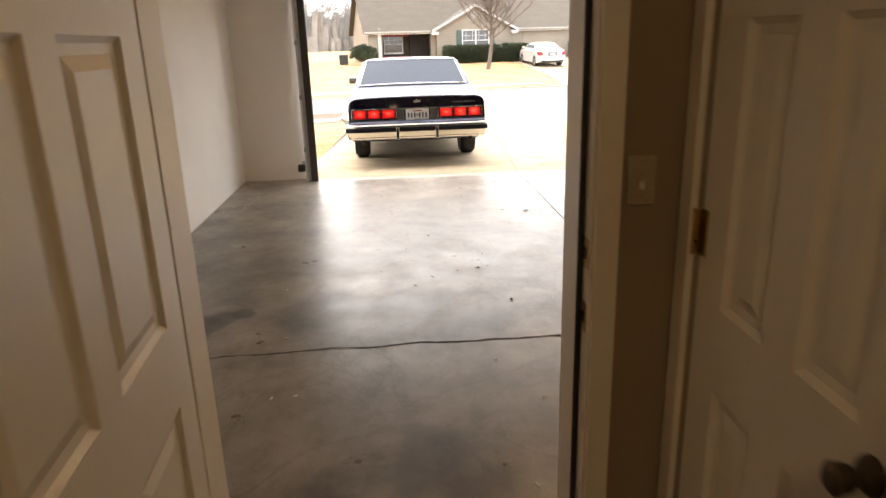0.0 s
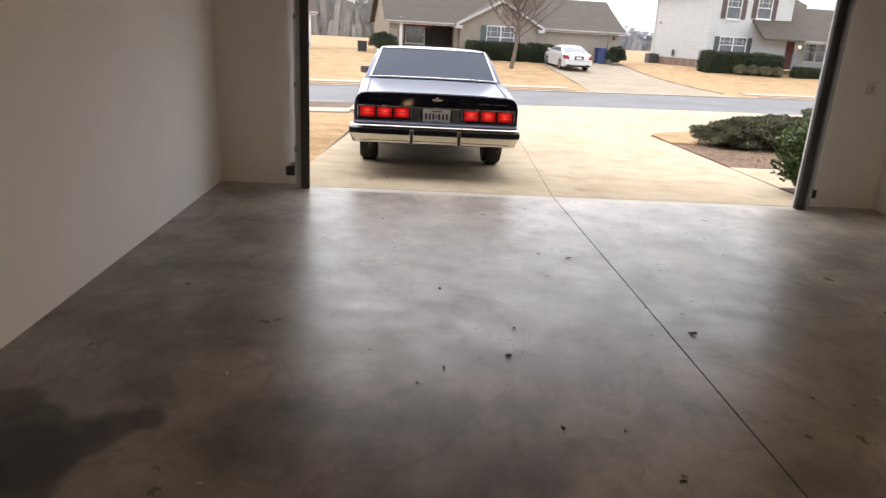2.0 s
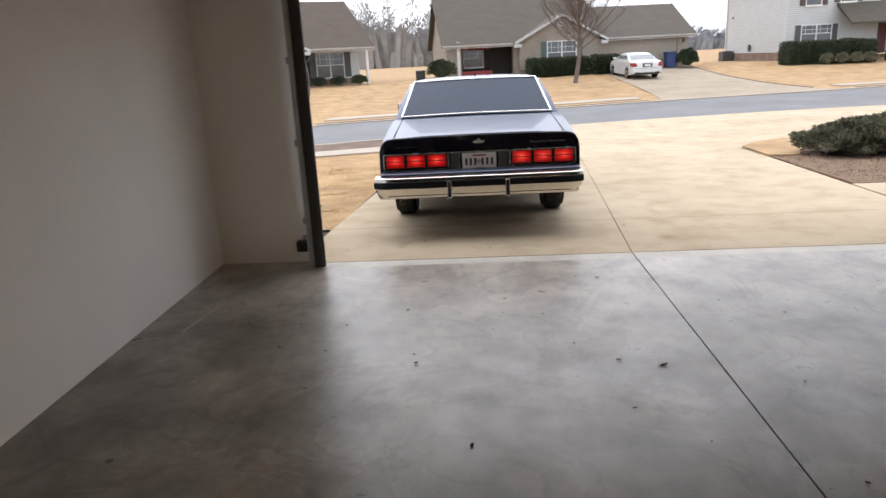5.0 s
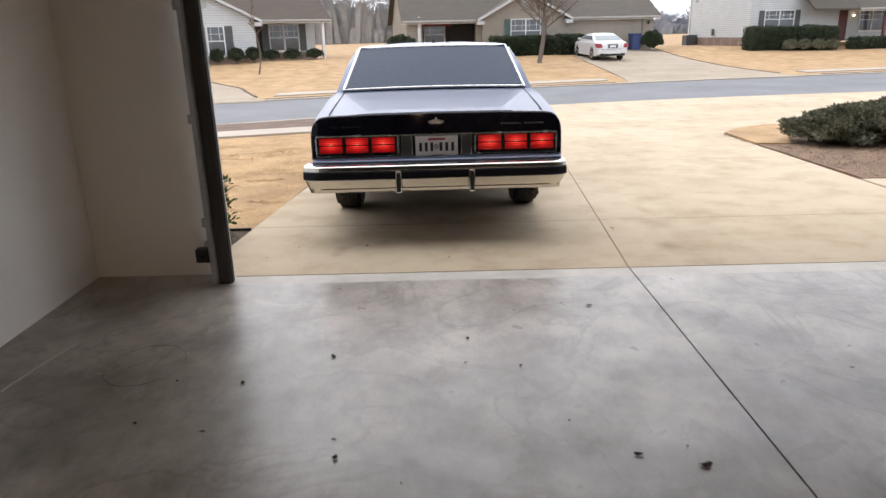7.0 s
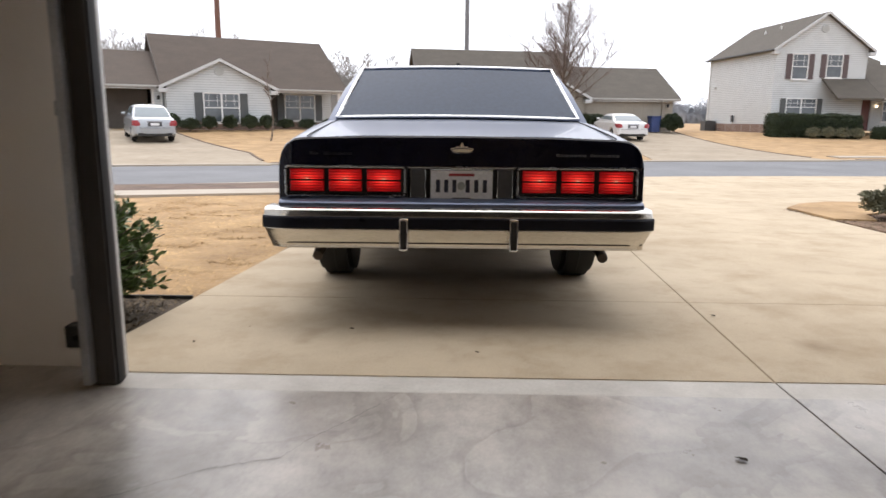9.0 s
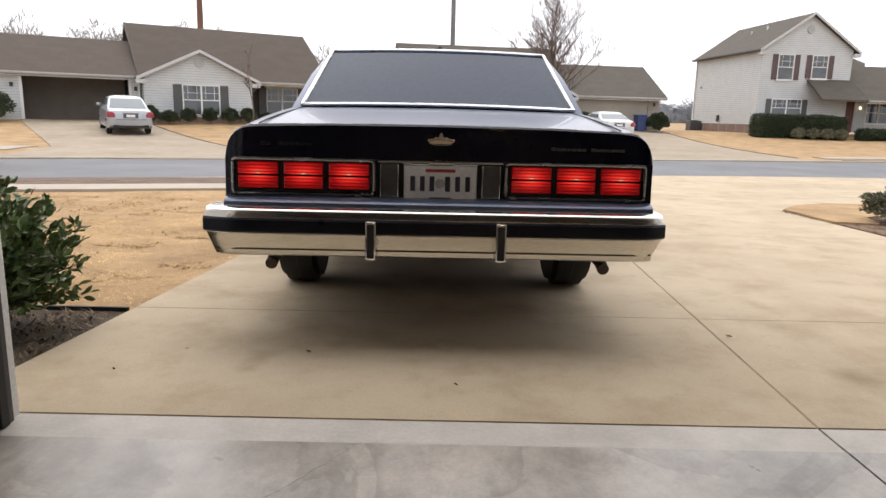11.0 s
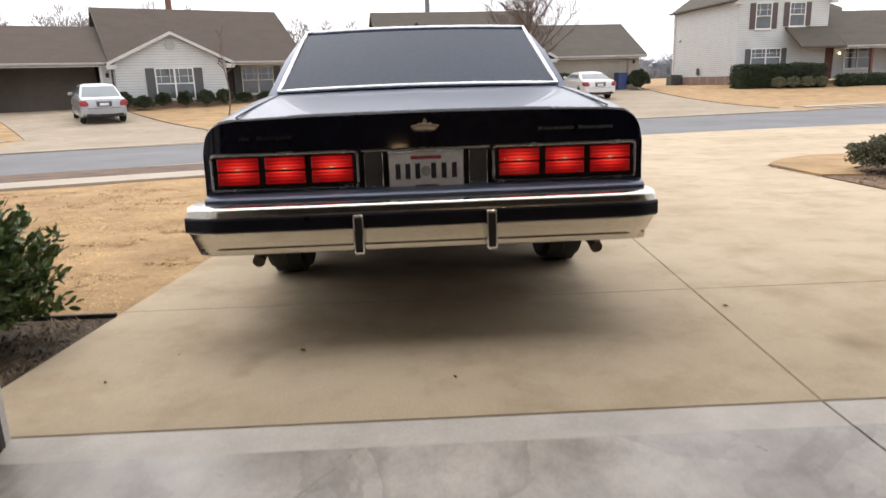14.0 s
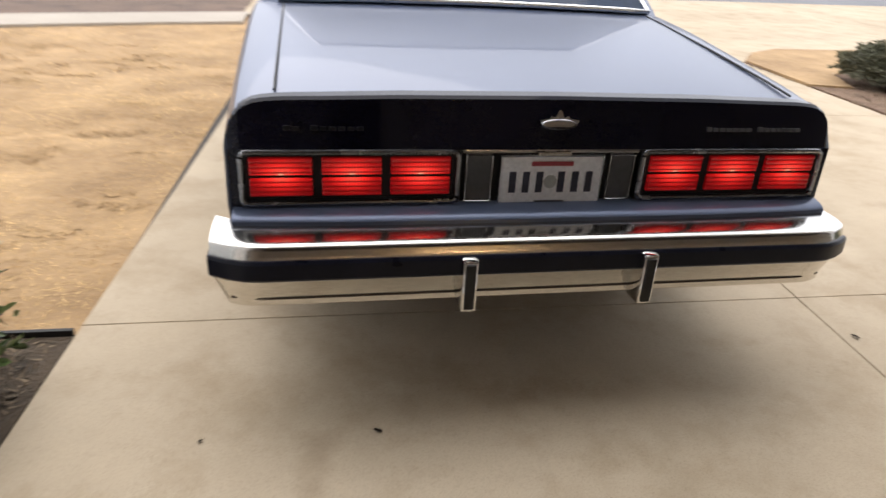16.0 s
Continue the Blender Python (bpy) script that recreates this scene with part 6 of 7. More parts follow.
def far_drive(name, label, a, b, house_m, v, xa, xb, bends=None):
    d = thing(name, label, "driveway", "", "structure")
    p0, p1 = house_m @ Vector((a, v, 0)), house_m @ Vector((b, v, 0))
    k = 10
    rings = []
    for i in range(k + 1):
        f = i / k
        row = []
        for p, s, ex in ((p0, -1, xa), (p1, 1, xb)):
            e = Vector((ex, far_edge(ex) + 0.01, 0))
            q = p.lerp(e, f)
            if bends:
                m = Vector((*bends[s > 0], 0))
                q = p.lerp(m, f / 0.7) if f < 0.7 else m.lerp(e, (f - 0.7) / 0.3)
            q.x += s * 0.9 * f ** 4
            row.append(q)
        zs = [max(yard_z(q.y - far_edge(q.x)) + 0.035 - 0.022 * max(0, f - 0.8) / 0.2, -0.444) for q in row]
        rings.append([(row[0].x, row[0].y, zs[0] - 0.2), (row[1].x, row[1].y, zs[1] - 0.2), (row[1].x, row[1].y, zs[1]), (row[0].x, row[0].y, zs[0])])
    part("slab", loft(rings), "olddrive", d)
    part("turf_edge", loft([[(r[2][0] + 0.004, r[2][1], r[2][2] - 0.1), (r[2][0] + 0.10, r[2][1] + 0.03, r[2][2] - 0.1), (r[2][0] + 0.10, r[2][1] + 0.03, r[2][2] + 0.015), (r[2][0] + 0.004, r[2][1], r[2][2] + 0.02)] for r in rings[:-1]]), "verge", d, "worn earth edge of the turf")


far_drive("driveway", "pale concrete driveway of the white bungalow", 0.5, 5.6, H1, -0.01, -10.7, -5.9, ((-11.85, 28.0), (-7.35, 30.16)))
far_drive("driveway", "pale concrete driveway of the tan bungalow", 9.7, 15.6, H2, 0.28, 8.2, 13.6)

# ---------------------------------------------------------------- plants


def leaf_cloud(count, size, shape, seed, drop=0.35, slim=0.5):
    """Many small leaves scattered through a volume: shape(rnd) gives a point and the way outwards."""
    rnd = random.Random(seed)
    vs, fs = [], []
    for _ in range(count):
        p, out = shape(rnd)
        d = (Vector(out) + Vector((rnd.uniform(-1, 1), rnd.uniform(-1, 1), rnd.uniform(-1, 1))) * 0.9).normalized()
        side = d.cross(Vector((rnd.uniform(-1, 1), rnd.uniform(-1, 1), rnd.uniform(-0.4, 1)))).normalized()
        nrm = side.cross(d)
        s = size * rnd.uniform(0.6, 1.3)
        i = len(vs)
        p = Vector(p)
        vs += [p, p + d * s * 0.5 + side * s * slim * 0.5 + nrm * s * 0.06, p + d * s - nrm * s * 0.08, p + d * s * 0.5 - side * s * slim * 0.5 + nrm * s * 0.06]
        fs.append((i, i + 1, i + 2, i + 3))
    return vs, fs


def ellipsoid(cx, cy, cz, rx, ry, rz, lumps=0.25, inner=0.55, freq=2.0, ph=0.0):
    def f(rnd):
        while True:
            d = Vector((rnd.gauss(0, 1), rnd.gauss(0, 1), rnd.gauss(0, 1)))
            if d.length > 0.1:
                d.normalize()
                break
        if d.z < -0.35:
            d.z *= -1
        r = (inner + (1 - inner) * rnd.random() ** 0.5) * (1 + lumps * noise.noise((d.x * freq + ph, d.y * freq, d.z * freq)) + 0.5 * lumps * noise.noise((d.x * 5 + ph, d.y * 5, d.z * 5)))
        return (cx + rx * r * d.x, cy + ry * r * d.y, max(cz - rz + 0.03, cz + rz * r * d.z)), d
    return f


def shrub(name, label, at, rx, ry, rz, count, size, material, seed, group="", slim=0.5, stems=7, lumps=0.25, inner=0.5):
    t = thing(name, label, "shrub", group, "", Matrix.Translation(at))
    rnd = random.Random(seed)
    stem = bmesh.new()
    for i in range(stems):
        a = rnd.uniform(0, 6.28)
        e = Vector((rx * 0.75 * math.cos(a) * rnd.random(), ry * 0.75 * math.sin(a) * rnd.random(), rz * rnd.uniform(1.1, 1.75)))
        join(stem, tube([(0.05 * math.cos(a), 0.05 * math.sin(a), -0.05), e * 0.5 + Vector((0.03, 0.02, 0)), e], [0.014, 0.009, 0.003], 5))
    part("stem", stem, "bark", t)
    vs, fs = leaf_cloud(count, size, ellipsoid(0, 0, rz, rx, ry, rz, lumps, inner, 2.0, seed), seed, slim=slim)
    raw("foliage", vs, fs, material, t)
    core = []
    for q in range(9):
        e = -1.2 + 2.7 * q / 8
        row = []
        for w in range(18):
            a = 2 * math.pi * w / 18
            d = Vector((math.cos(a) * math.cos(e), math.sin(a) * math.cos(e), math.sin(e)))
            s = 0.66 * (1 + lumps * noise.noise((d.x * 2 + seed, d.y * 2, d.z * 2)) + 0.10 * noise.noise((d.x * 9, d.y * 9, d.z * 9 + seed)))
            row.append((rx * s * d.x, ry * s * d.y, max(-0.04, rz + rz * s * d.z)))
        core.append(row)
    part("inner_growth", loft(core), material, t)
    return t


def sprig_bush(name, label, at, rx, ry, h, sprigs, size, material, seed):
    """An open evergreen with leafy shoots that stick out."""
    t = thing(name, label, "shrub", "", "", Matrix.Translation(at))
    rnd = random.Random(seed)
    stem = bmesh.new()
    vs, fs = [], []
    for i in range(sprigs):
        a, e = rnd.uniform(0, 6.28), rnd.random() ** 0.5
        top = Vector((rx * e * math.cos(a), ry * e * math.sin(a), h * (0.25 + 0.75 * rnd.random()) * (1 - 0.35 * e * e)))
        base = Vector((top.x * 0.25, top.y * 0.25, max(0.0, top.z * 0.35)))
        mid = base.lerp(top, 0.55) + Vector((rnd.uniform(-1, 1), rnd.uniform(-1, 1), rnd.uniform(-0.3, 1))) * 0.03
        if i % 3 == 0:
            join(stem, tube([base, mid, top], [0.006, 0.004, 0.002], 4))
        for k in range(16):
            f = rnd.uniform(0.25, 1.0)
            p = base.lerp(mid, f * 2) if f < 0.5 else mid.lerp(top, f * 2 - 1)
            d = ((top - base).normalized() * 0.7 + Vector((rnd.uniform(-1, 1), rnd.uniform(-1, 1), rnd.uniform(-0.5, 0.9)))).normalized()
            sd = d.cross(Vector((rnd.uniform(-1, 1), rnd.uniform(-1, 1), rnd.uniform(-1, 1)))).normalized()
            nr = sd.cross(d)
            s = size * rnd.uniform(0.6, 1.25)
            j = len(vs)
            vs += [p, p + d * s * 0.35 + sd * s * 0.22, p + d * s * 0.75 + sd * s * 0.20 - nr * s * 0.03, p + d * s - nr * s * 0.1, p + d * s * 0.75 - sd * s * 0.20 - nr * s * 0.03, p + d * s * 0.35 - sd * s * 0.22]
            vs[j + 1] = vs[j + 1] + nr * s * 0.06
            vs[j + 5] = vs[j + 5] + nr * s * 0.06
            fs += [(j, j + 1, j + 2, j + 3), (j, j + 3, j + 4, j + 5)]
    part("stem", stem, "bark", t)
    raw("foliage", vs, fs, material, t)
    return t


sprig_bush("evergreen_shrub", "leafy dark green shrub in the soil bed by the garage", (-1.82, 8.98, -0.05), 0.70, 0.42, 0.74, 1050, 0.050, "leaf", 5)
sprig_bush("evergreen_shrub", "upright green shrub beside the garage corner", (4.70, 8.97, -0.04), 0.52, 0.38, 1.0, 700, 0.06, "leaf", 8)
shrub("juniper", "low spreading grey-green juniper mound", (5.92, 13.75, -0.22), 0.62, 0.7, 0.21, 22000, 0.048, "juniper", 21, "junipers", 0.42, 7, 0.40, 0.6)
shrub("juniper", "low spreading grey-green juniper mound", (6.75, 13.65, -0.22), 0.90, 0.85, 0.30, 32000, 0.05, "juniper", 22, "junipers", 0.42, 7, 0.40, 0.6)
shrub("juniper", "low spreading grey-green juniper mound", (8.1, 13.9, -0.23), 1.05, 0.9, 0.36, 20000, 0.055, "juniper", 23, "junipers", 0.42, 7, 0.40, 0.6)


def on_house(m, u, v):
    p = m @ Vector((u, v, 0))
    return (p.x, p.y, yard_z(p.y - far_edge(p.x)) - 0.02)


for i, (u, rr, hh) in enumerate(((5.9, 0.5, 0.45), (6.7, 0.55, 0.33), (7.6, 0.45, 0.40), (8.6, 0.45, 0.40), (9.6, 0.55, 0.42), (10.5, 0.5, 0.42), (11.8, 0.55, 0.3), (13.0, 0.6, 0.3), (14.3, 0.6, 0.3))):
    shrub("foundation_shrub", "clipped dark shrub before the white bungalow", on_house(H1, u, -1.7 if u < 11 else -0.6), rr * 0.78, rr * 0.78, hh * 0.95, 1900, 0.075, "hedge", 40 + i, "shrubs before the white bungalow", 0.6, 3)
shrub("foundation_shrub", "clipped dark shrub beside the open garage", on_house(H1, -0.35, -0.9), 0.75, 0.7, 0.66, 3000, 0.08, "hedge", 60, "", 0.6, 3)


def hedge(name, label, m, u0, u1, v, height, depth, seed, count):
    t = thing(name, label, "hedge", "", "")
    a, b = Vector(on_house(m, u0, v)), Vector(on_house(m, u1, v))
    d = (b - a)
    n = Vector((-d.y, d.x, 0)).normalized()
    rnd = random.Random(seed)

    def shape(r):
        f = r.random()
        k = r.random()
        wob = 1 + 0.10 * noise.noise((f * 9 + seed, 0, 0))
        if k < 0.45:
            w, z, o = -0.5, r.random(), -n
        elif k < 0.9:
            w, z, o = r.uniform(-0.5, 0.5), 1.0, Vector((0, 0, 1))
        else:
            w, z, o = r.uniform(-0.5, 0.5), r.random(), d.normalized() * (1 if r.random() < 0.5 else -1)
            f = 0.0 if o.dot(d) < 0 else 1.0
        rr = 0.5 - 0.12 * max(0, z - 0.7) / 0.3
        p = a + d * f + n * (w * depth * (1 if abs(w) < 0.5 else rr * 2)) + Vector((0, 0, z * height * wob))
        return p + Vector((r.gauss(0, 0.05), r.gauss(0, 0.05), r.gauss(0, 0.05))), o
    vs, fs = leaf_cloud(count * 3, 0.09, shape, seed, slim=0.7)
    raw("foliage", vs, fs, "hedge", t)
    core = box(0, d.length, -depth * 0.42, depth * 0.42, -0.05, height * 0.93, 0.08)
    ang = math.degrees(math.atan2(d.y, d.x))
    part("core", turn(core, pose(a.x, a.y, a.z, 0, 0, ang)), "hedge", t)
    return t


hedge("hedge", "long clipped dark green hedge before the tan bungalow", H2, 4.7, 8.3, -1.5, 0.95, 0.9, 71, 4200)
hedge("hedge", "clipped dark green hedge beside the bare tree", H2, 8.6, 10.2, -1.6, 1.0, 0.9, 72, 2200)
shrub("foundation_shrub", "round dark shrub at the corner of the tan bungalow", on_house(H2, -0.5, -1.0), 0.85, 0.8, 0.6, 4500, 0.085, "hedge", 73, "", 0.7, 3)
shrub("foundation_shrub", "round dark shrub beside the blue bin", on_house(H2, 14.95, -0.8), 0.66, 0.62, 0.58, 7000, 0.075, "hedge", 74, "", 0.7, 3)
hedge("hedge", "tall clipped dark green hedge before the white house", H3, -1.25, 4.2, -2.2, 1.25, 1.0, 75, 5200)
for i, u in enumerate((0.9, 1.8, 2.7, 3.6)):
    shrub("foundation_shrub", "small brownish shrub before the tall hedge", on_house(H3, u, -3.2), 0.36, 0.36, 0.32, 500, 0.11, "juniper", 80 + i, "small shrubs before the hedge", 0.6, 3)
hedge("hedge", "low clipped hedge before the porch", H3, 5.2, 9.6, -2.6, 0.6, 0.8, 77, 2500)

binv = thing("wheelie_bin", "dark blue plastic wheeled bin beside the tan garage", "bin", "", "", pose(*on_house(H2, 14.0, -0.4), 0, 0, 9))
part("body", loft([[(-0.24 * s, -0.27 * s, z), (0.24 * s, -0.27 * s, z), (0.24 * s, 0.27 * s, z), (-0.24 * s, 0.27 * s, z)] for s, z in ((1, 0.08), (1.15, 0.9), (1.2, 0.96))]), "bluebin", binv)
part("lid", box(-0.30, 0.30, -0.34, 0.34, 0.962, 1.03, 0.025), "bluebin", binv)
for s in (-1, 1):
    part("wheel", disc(s * 0.24, 0.24, 0.11, 0.11, 0.05, "x", 16), "black", binv)
binb = thing("wheelie_bin", "black wheeled bin on the far lawn", "bin", "", "", pose(*on_house(H2, -1.7, -0.5), 0, 0, 0))
part("body", loft([[(-0.25 * s, -0.25 * s, z), (0.25 * s, -0.25 * s, z), (0.25 * s, 0.25 * s, z), (-0.25 * s, 0.25 * s, z)] for s, z in ((1, 0.0), (1.1, 0.6))]), "blackplastic", binb)
part("lid", box(-0.29, 0.29, -0.29, 0.29, 0.602, 0.66, 0.02), "blackplastic", binb)


def yard_point(x, y):
    return (x, y, yard_z(y - far_edge(x)))


def leader_tree(name, label, at, height, reach, seed, lean=(0, 0), low=0.24, limbs=30, trunk=0.10, depth0=2):
    """A young leafless tree: one leader, limbs rising from it in a broad cone, and fine twigs."""
    t = thing(name, label, "tree", "", "", Matrix.Translation(at))
    rnd = random.Random(seed)
    woody, fine = bmesh.new(), ([], [])

    def twig(p, d, ln, r, depth):
        pts = [p]
        for q in range(3):
            d = (d + Vector((rnd.uniform(-1, 1), rnd.uniform(-1, 1), rnd.uniform(-0.1, 0.9))) * 0.16).normalized()
            pts.append(pts[-1] + d * ln / 3)
        V, F = fine
        b = len(V)
        for q, c in enumerate(pts):
            rr = max(0.0035, r * (1 - 0.25 * q))
            for s in range(3):
                a = 2.094 * s
                V.append((c.x + rr * math.cos(a), c.y + rr * math.sin(a), c.z + rr * math.sin(a + 1)))
        for q in range(3):
            for s in range(3):
                F.append((b + 3 * q + s, b + 3 * q + (s + 1) % 3, b + 3 * q + 3 + (s + 1) % 3, b + 3 * q + 3 + s))
        if depth:
            for q in range(4 if depth > 1 else 3):
                c = pts[rnd.choice((1, 2, 2, 3))]
                sd = (d + Vector((rnd.uniform(-1, 1), rnd.uniform(-1, 1), rnd.uniform(-0.5, 0.8))) * 0.9).normalized()
                twig(c, sd, ln * rnd.uniform(0.45, 0.75), r * 0.6, depth - 1)

    def stem_at(f):
        return Vector((lean[0] * (f - 0.5 * f * f) * 1.6 + 0.10 * math.sin(f * 7), lean[1] * f + 0.08 * math.sin(f * 5 + 1), height * f))
    join(woody, tube([stem_at(q / 14) for q in range(15)], [trunk * (1 - 0.9 * q / 14) + 0.008 for q in range(15)], 8))
    for k in range(limbs):
        f = low + (0.96 - low) * (k / limbs) ** 1.15
        a = k * 2.4 + rnd.uniform(-0.5, 0.5)
        ln = reach * (1.30 * (1 - f) + 0.16) * rnd.uniform(0.75, 1.15)
        p = stem_at(f)
        up = 0.50 + 0.85 * f
        d = Vector((math.cos(a), math.sin(a), up)).normalized()
        pts = [p]
        for q in range(4):
            d = (d + Vector((rnd.uniform(-1, 1), rnd.uniform(-1, 1), rnd.uniform(-0.2, 0.8))) * 0.14).normalized()
            pts.append(pts[-1] + d * ln / 4)
        r = trunk * 0.42 * (1 - f) + 0.011
        join(woody, tube(pts, [r, r * 0.8, r * 0.6, r * 0.45, r * 0.3], 5))
        for q in range(8):
            g = rnd.uniform(0.3, 4.0)
            c = pts[int(min(3, g))].lerp(pts[int(min(3, g)) + 1], g - int(min(3, g)))
            sd = (d + Vector((rnd.uniform(-1, 1), rnd.uniform(-1, 1), rnd.uniform(-0.3, 0.9))) * 0.75).normalized()
            twig(c, sd, ln * rnd.uniform(0.24, 0.46), r * 0.45, depth0)
    part("trunk", woody, "bark", t, "", True)
    raw("crown", fine[0], fine[1], "twig", t, "bare twiggy crown")
    return t


leader_tree("bare_tree", "leafless young tree on the lawn opposite", yard_point(5.55, 40.5), 6.75, 3.1, 4, (0.35, 0.0), 0.25, 40, 0.115)
leader_tree("bare_tree", "thin leafless sapling before the white bungalow", yard_point(-7.95, 36.2), 3.9, 0.62, 9, (0.1, 0.0), 0.45, 9, 0.030, 1)

# far woods (distance haze is in their colours), field and masts
rnd = random.Random(31)


def wood_quad(mesh, x0, z0, x1, z1, y, w0, w1):
    wv, wf = mesh
    i = len(wv)
    wv.extend([(x0 - w0, y, z0), (x0 + w0, y, z0), (x1 + w1, y, z1), (x1 - w1, y, z1)])
    wf.append((i, i + 1, i + 2, i + 3))


woods_near, woods_far = ([], []), ([], [])
for k in range(1300):
    x = rnd.uniform(-330, 330)
    y = rnd.uniform(150, 190) + (40 if x > 0 else -15)
    h = rnd.uniform(0.7, 1.15) * (16 if x < -45 else 11.5 if x < 4 else 6.5)
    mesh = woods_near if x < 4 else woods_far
    wood_quad(mesh, x, 0, x + rnd.uniform(-0.6, 0.6), h * 0.8, y, 0.12, 0.05)
    for q in range(190):
        a, f = rnd.uniform(-1, 1), rnd.uniform(0.2, 1.0)
        half = 0.26 * h * math.sin(math.pi * min(1.0, 0.18 + 0.8 * f))
        px, pz = x + a * half, h * f
        ln = h * rnd.uniform(0.03, 0.08)
        wood_quad(mesh, px, pz - ln * 0.5, px + a * ln * 0.9 + rnd.uniform(-0.3, 0.3) * ln, pz + ln * rnd.uniform(0.2, 0.8), y + rnd.uniform(-2, 2), rnd.uniform(0.04, 0.10), 0.025)
    for q in range(34):
        px = x + rnd.uniform(-2.5, 2.5)
        wood_quad(mesh, px, 0, px + rnd.uniform(-1, 1), h * rnd.uniform(0.10, 0.62), y + rnd.uniform(-3, 3), rnd.uniform(0.35, 0.9), rnd.uniform(0.20, 0.6))
for mesh, material, label in ((woods_near, "nearwood", "brown leafless woods behind the houses, paled for distance haze"), (woods_far, "farwood", "leafless woods along the horizon, distance haze in their grey colour")):
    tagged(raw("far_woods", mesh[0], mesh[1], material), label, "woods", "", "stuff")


def mast(name, label, x, y, r, h, material):
    t = thing(name, label, "pole")
    part("shaft", tube([(x, y, 0), (x, y, h * 0.5), (x, y, h)], [r, r * 0.85, r * 0.7], 12), material, t)
    part("base", disc(x, y, 0.4, r * 1.5, 0.8, "z", 12), "walk", t)
    part("cap", disc(x, y, h + 0.05, r * 0.75, 0.1, "z", 12), material, t)


mast("utility_pole", "tall rust-brown pole behind the white bungalow", -24.3, 78.0, 0.38, 14.6, "poleb")
mast("light_mast", "slim grey mast behind the tan bungalow", 1.4, 76.0, 0.26, 24.0, "poleg")

# ---------------------------------------------------------------- straw and litter
rnd = random.Random(77)
sv, sf = [], []


def blades(x0, x1, y0, y1, count, within, size, lift=0.0, rise=0.16):
    for _ in range(count):
        x, y = rnd.uniform(x0, x1), rnd.uniform(y0, y1)
        if not within(x, y):
            continue
        z = ground_z(x, y) + 0.035 * noise.noise((x * 0.5, y * 0.5, 0.0)) * (0 if lift else 1) - 0.004 + lift
        a, s = rnd.uniform(0, 6.28), size * rnd.uniform(0.5, 1.4)
        lx, ly = math.cos(a) * s * rnd.uniform(0.4, 1.2), math.sin(a) * s * rnd.uniform(0.4, 1.2)
        w = 0.005 + 0.02 * size
        i = len(sv)
        sv.extend([(x - w * math.sin(a), y + w * math.cos(a), z), (x + w * math.sin(a), y - w * math.cos(a), z), (x + lx, y + ly, z + s * rnd.uniform(0.02, rise) + 0.004)])
        sf.append((i, i + 1, i + 2))


blades(-7.5, -1.05, 9.43, 13.0, 80000, lambda x, y: x < left_at(y) + 0.015, 0.045)
blades(-10, -1.0, 13.0, 18.5, 40000, lambda x, y: x < left_at(y) and y < near_edge(x) - 3.2, 0.07)
blades(4.8, 12, 13.6, 17.0, 14000, lambda x, y: inside(x, y, ISLAND), 0.06, 0.05)
straw = raw("straw_grass", sv, sf, "straw")
tagged(straw, "short dry tan grass blades of the front lawn", "grass", "", "stuff")


sv, sf = [], []
for _ in range(330):
    cx, cy = rnd.uniform(-6.5, -1.1), rnd.uniform(9.5, 15.5)
    if cx > left_at(cy) - 0.1:
        continue
    w = rnd.uniform(0.06, 0.22)
    h = w * rnd.uniform(0.5, 0.9)
    blades(cx - w, cx + w, cy - h, cy + h, int(500 * w), lambda x, y: ((x - cx) / w) ** 2 + ((y - cy) / h) ** 2 < rnd.random() + 0.2, 0.05, 0.005, 0.32)
mats = raw("matted_grass", sv, sf, "strawdark")
tagged(mats, "brown matted tufts in the dry lawn", "grass", "", "stuff")


def left_bed(y):
    return 4.70 + 0.03 * (y - 10.95)


sv, sf = [], []
blades(-6.0, -1.2, 8.40, 9.37, 9000, lambda x, y: True, 0.04, 0.027, 0.5)
blades(4.5, 9.0, 8.40, 9.28, 2500, lambda x, y: True, 0.035, 0.043, 0.5)
blades(4.75, 10.0, 11.0, 15.0, 12000, lambda x, y: not inside(x, y, ISLAND) and x > left_bed(y), 0.045, 0.045, 0.4)
bits = raw("mulch_litter", sv, sf, "debris")
tagged(bits, "brown bark bits and needles strewn over the beds", "mulch", "", "stuff")


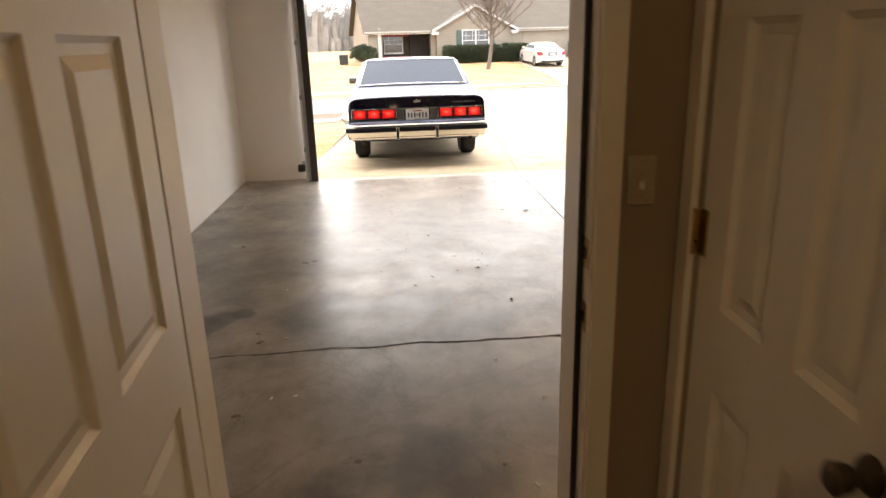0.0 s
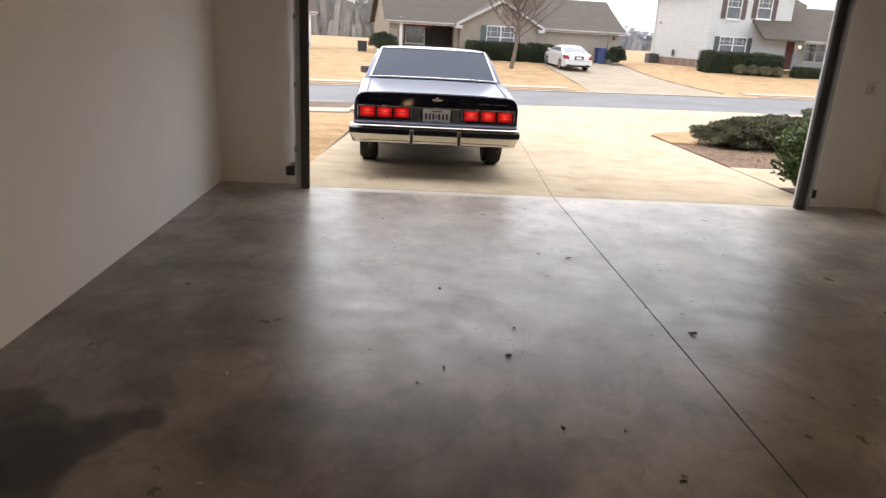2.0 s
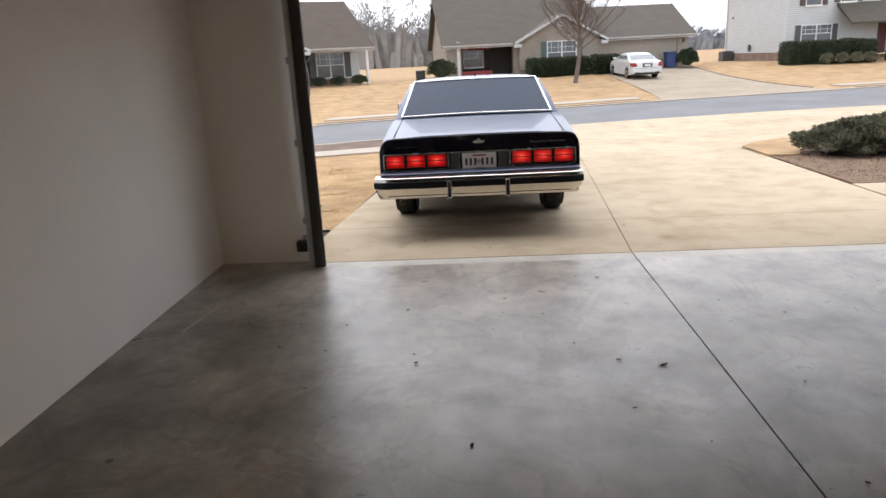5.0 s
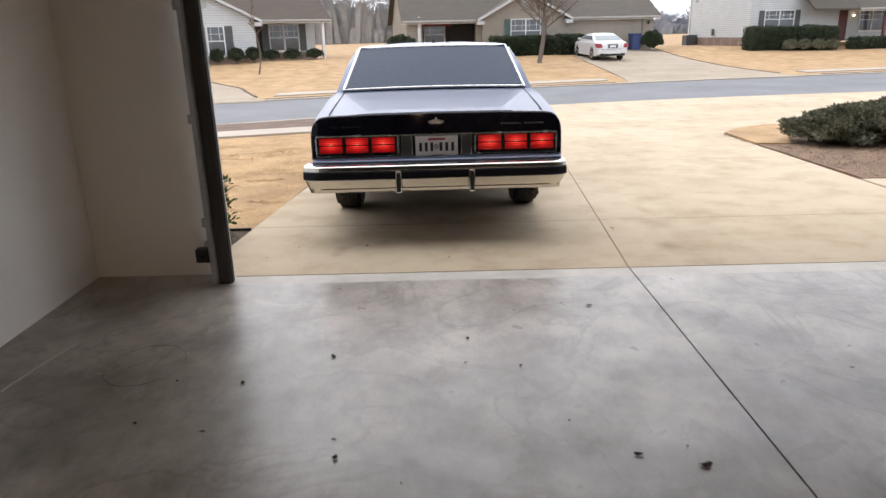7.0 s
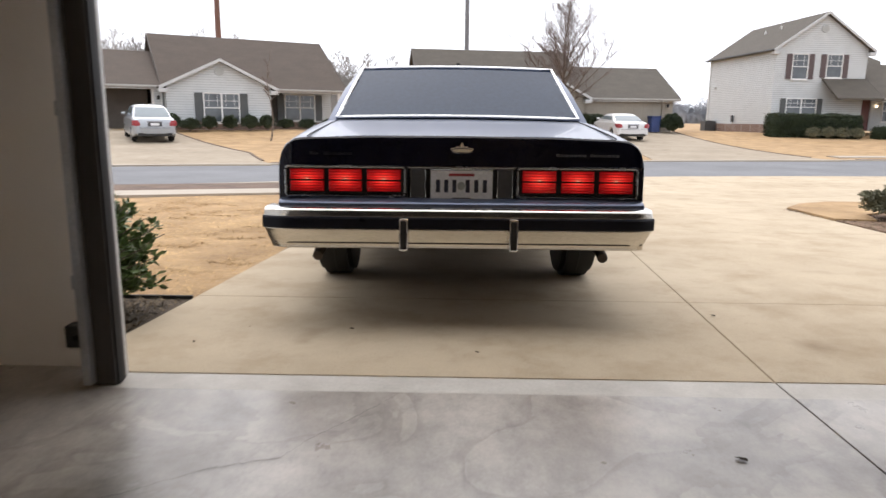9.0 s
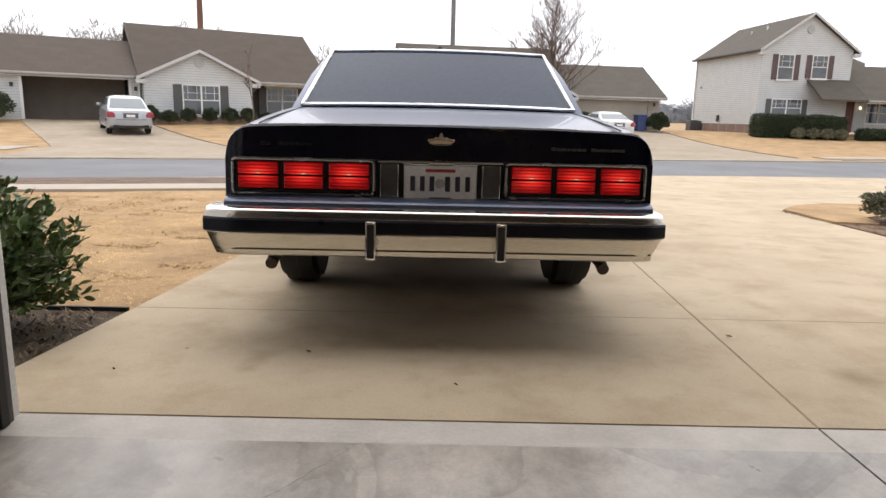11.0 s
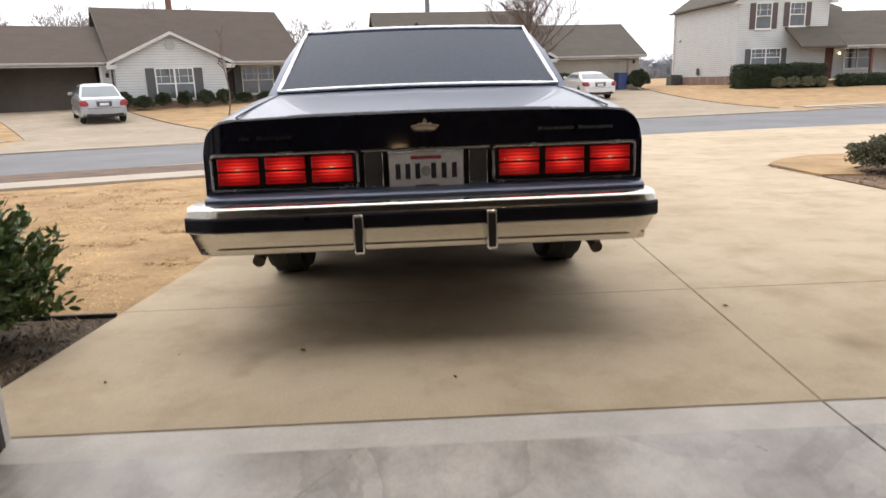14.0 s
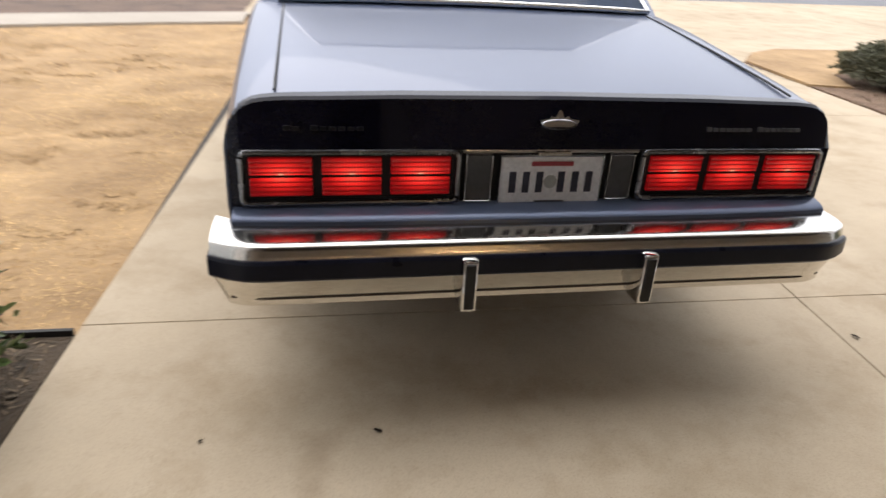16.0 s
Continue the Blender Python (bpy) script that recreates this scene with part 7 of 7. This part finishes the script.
def litter(x, y, size, seed, z=None):
    """A crumpled dry leaf or crumb lying on the concrete."""
    rnd = random.Random(seed)
    k = 7
    vs = [(0, 0, size * 0.08)]
    for i in range(k):
        a = 2 * math.pi * i / k
        r = size * rnd.uniform(0.35, 1.0)
        vs.append((r * math.cos(a), 0.6 * r * math.sin(a), size * rnd.uniform(0.0, 0.22) + 0.002))
    ob = raw("dry_leaf", vs, [(0, i + 1, (i + 1) % k + 1) for i in range(k)], "leafdry")
    ob.matrix_basis = pose(x, y, drive_z(y) + 0.002, 0, 0, rnd.uniform(0, 360))
    return tagged(ob, "small crumpled brown leaf on the concrete", "dry leaf", "litter on the concrete")


# leaves and grit: places on the concrete; the few larger leaves first
LEAVES = ((0.59, 4.56), (1.64, 4.89), (1.03, 6.22), (1.23, 6.15), (-0.14, 7.02), (1.14, 7.55), (-0.02, 6.24), (0.28, 5.45), (0.72, 3.93), (1.09, 3.60), (1.47, 3.48), (1.65, 9.12))
GRIT = ((-0.09, 4.58), (0.26, 4.42), (0.44, 4.53), (0.57, 4.74), (0.66, 4.89), (0.84, 4.72), (1.40, 4.86), (0.14, 4.26), (-0.04, 6.35), (1.21, 6.26), (0.09, 5.10), (2.47, 6.35), (1.83, 5.94), (1.24, 5.45), (1.00, 5.73), (1.69, 5.17), (-0.35, 5.70), (-0.49, 6.79), (-0.54, 6.42), (0.83, 6.44), (0.22, 6.09), (-0.82, 6.49), (0.48, 7.18), (0.46, 6.93), (0.70, 6.89), (-0.78, 6.82), (0.66, 4.60), (1.93, 4.22), (1.16, 2.89), (2.3, 5.3), (2.6, 6.2), (2.1, 6.8), (2.9, 7.3), (-0.65, 8.79), (-0.165, 8.78), (0.41, 8.45), (-0.82, 8.54))
for i, (x, y) in enumerate(LEAVES):
    litter(x, y, (0.038, 0.05, 0.026, 0.032)[i] if i < 4 else 0.025, 200 + i)
for i, (x, y) in enumerate(GRIT):
    litter(x, y, 0.011 + 0.008 * ((i * 37) % 10) / 10, 230 + i)


def crumb(x, y, size, seed):
    rnd = random.Random(seed)
    ob = part("paper_crumb", turn(box(-size, size, -size * 0.35, size * 0.35, 0.001, size * 0.4, size * 0.1), pose(x, y, 0, 0, 0, rnd.uniform(0, 180))), "papercrumb")
    return tagged(ob, "tiny pale crumb on the garage floor", "crumb", "litter on the concrete")


for i, (x, y) in enumerate(((-0.71, 4.31), (0.98, 3.93), (1.11, 3.64), (-0.60, 3.54), (-0.46, 2.88), (0.67, 2.73), (-0.57, 2.87), (0.51, 2.12))):
    crumb(x, y, 0.012, 300 + i)
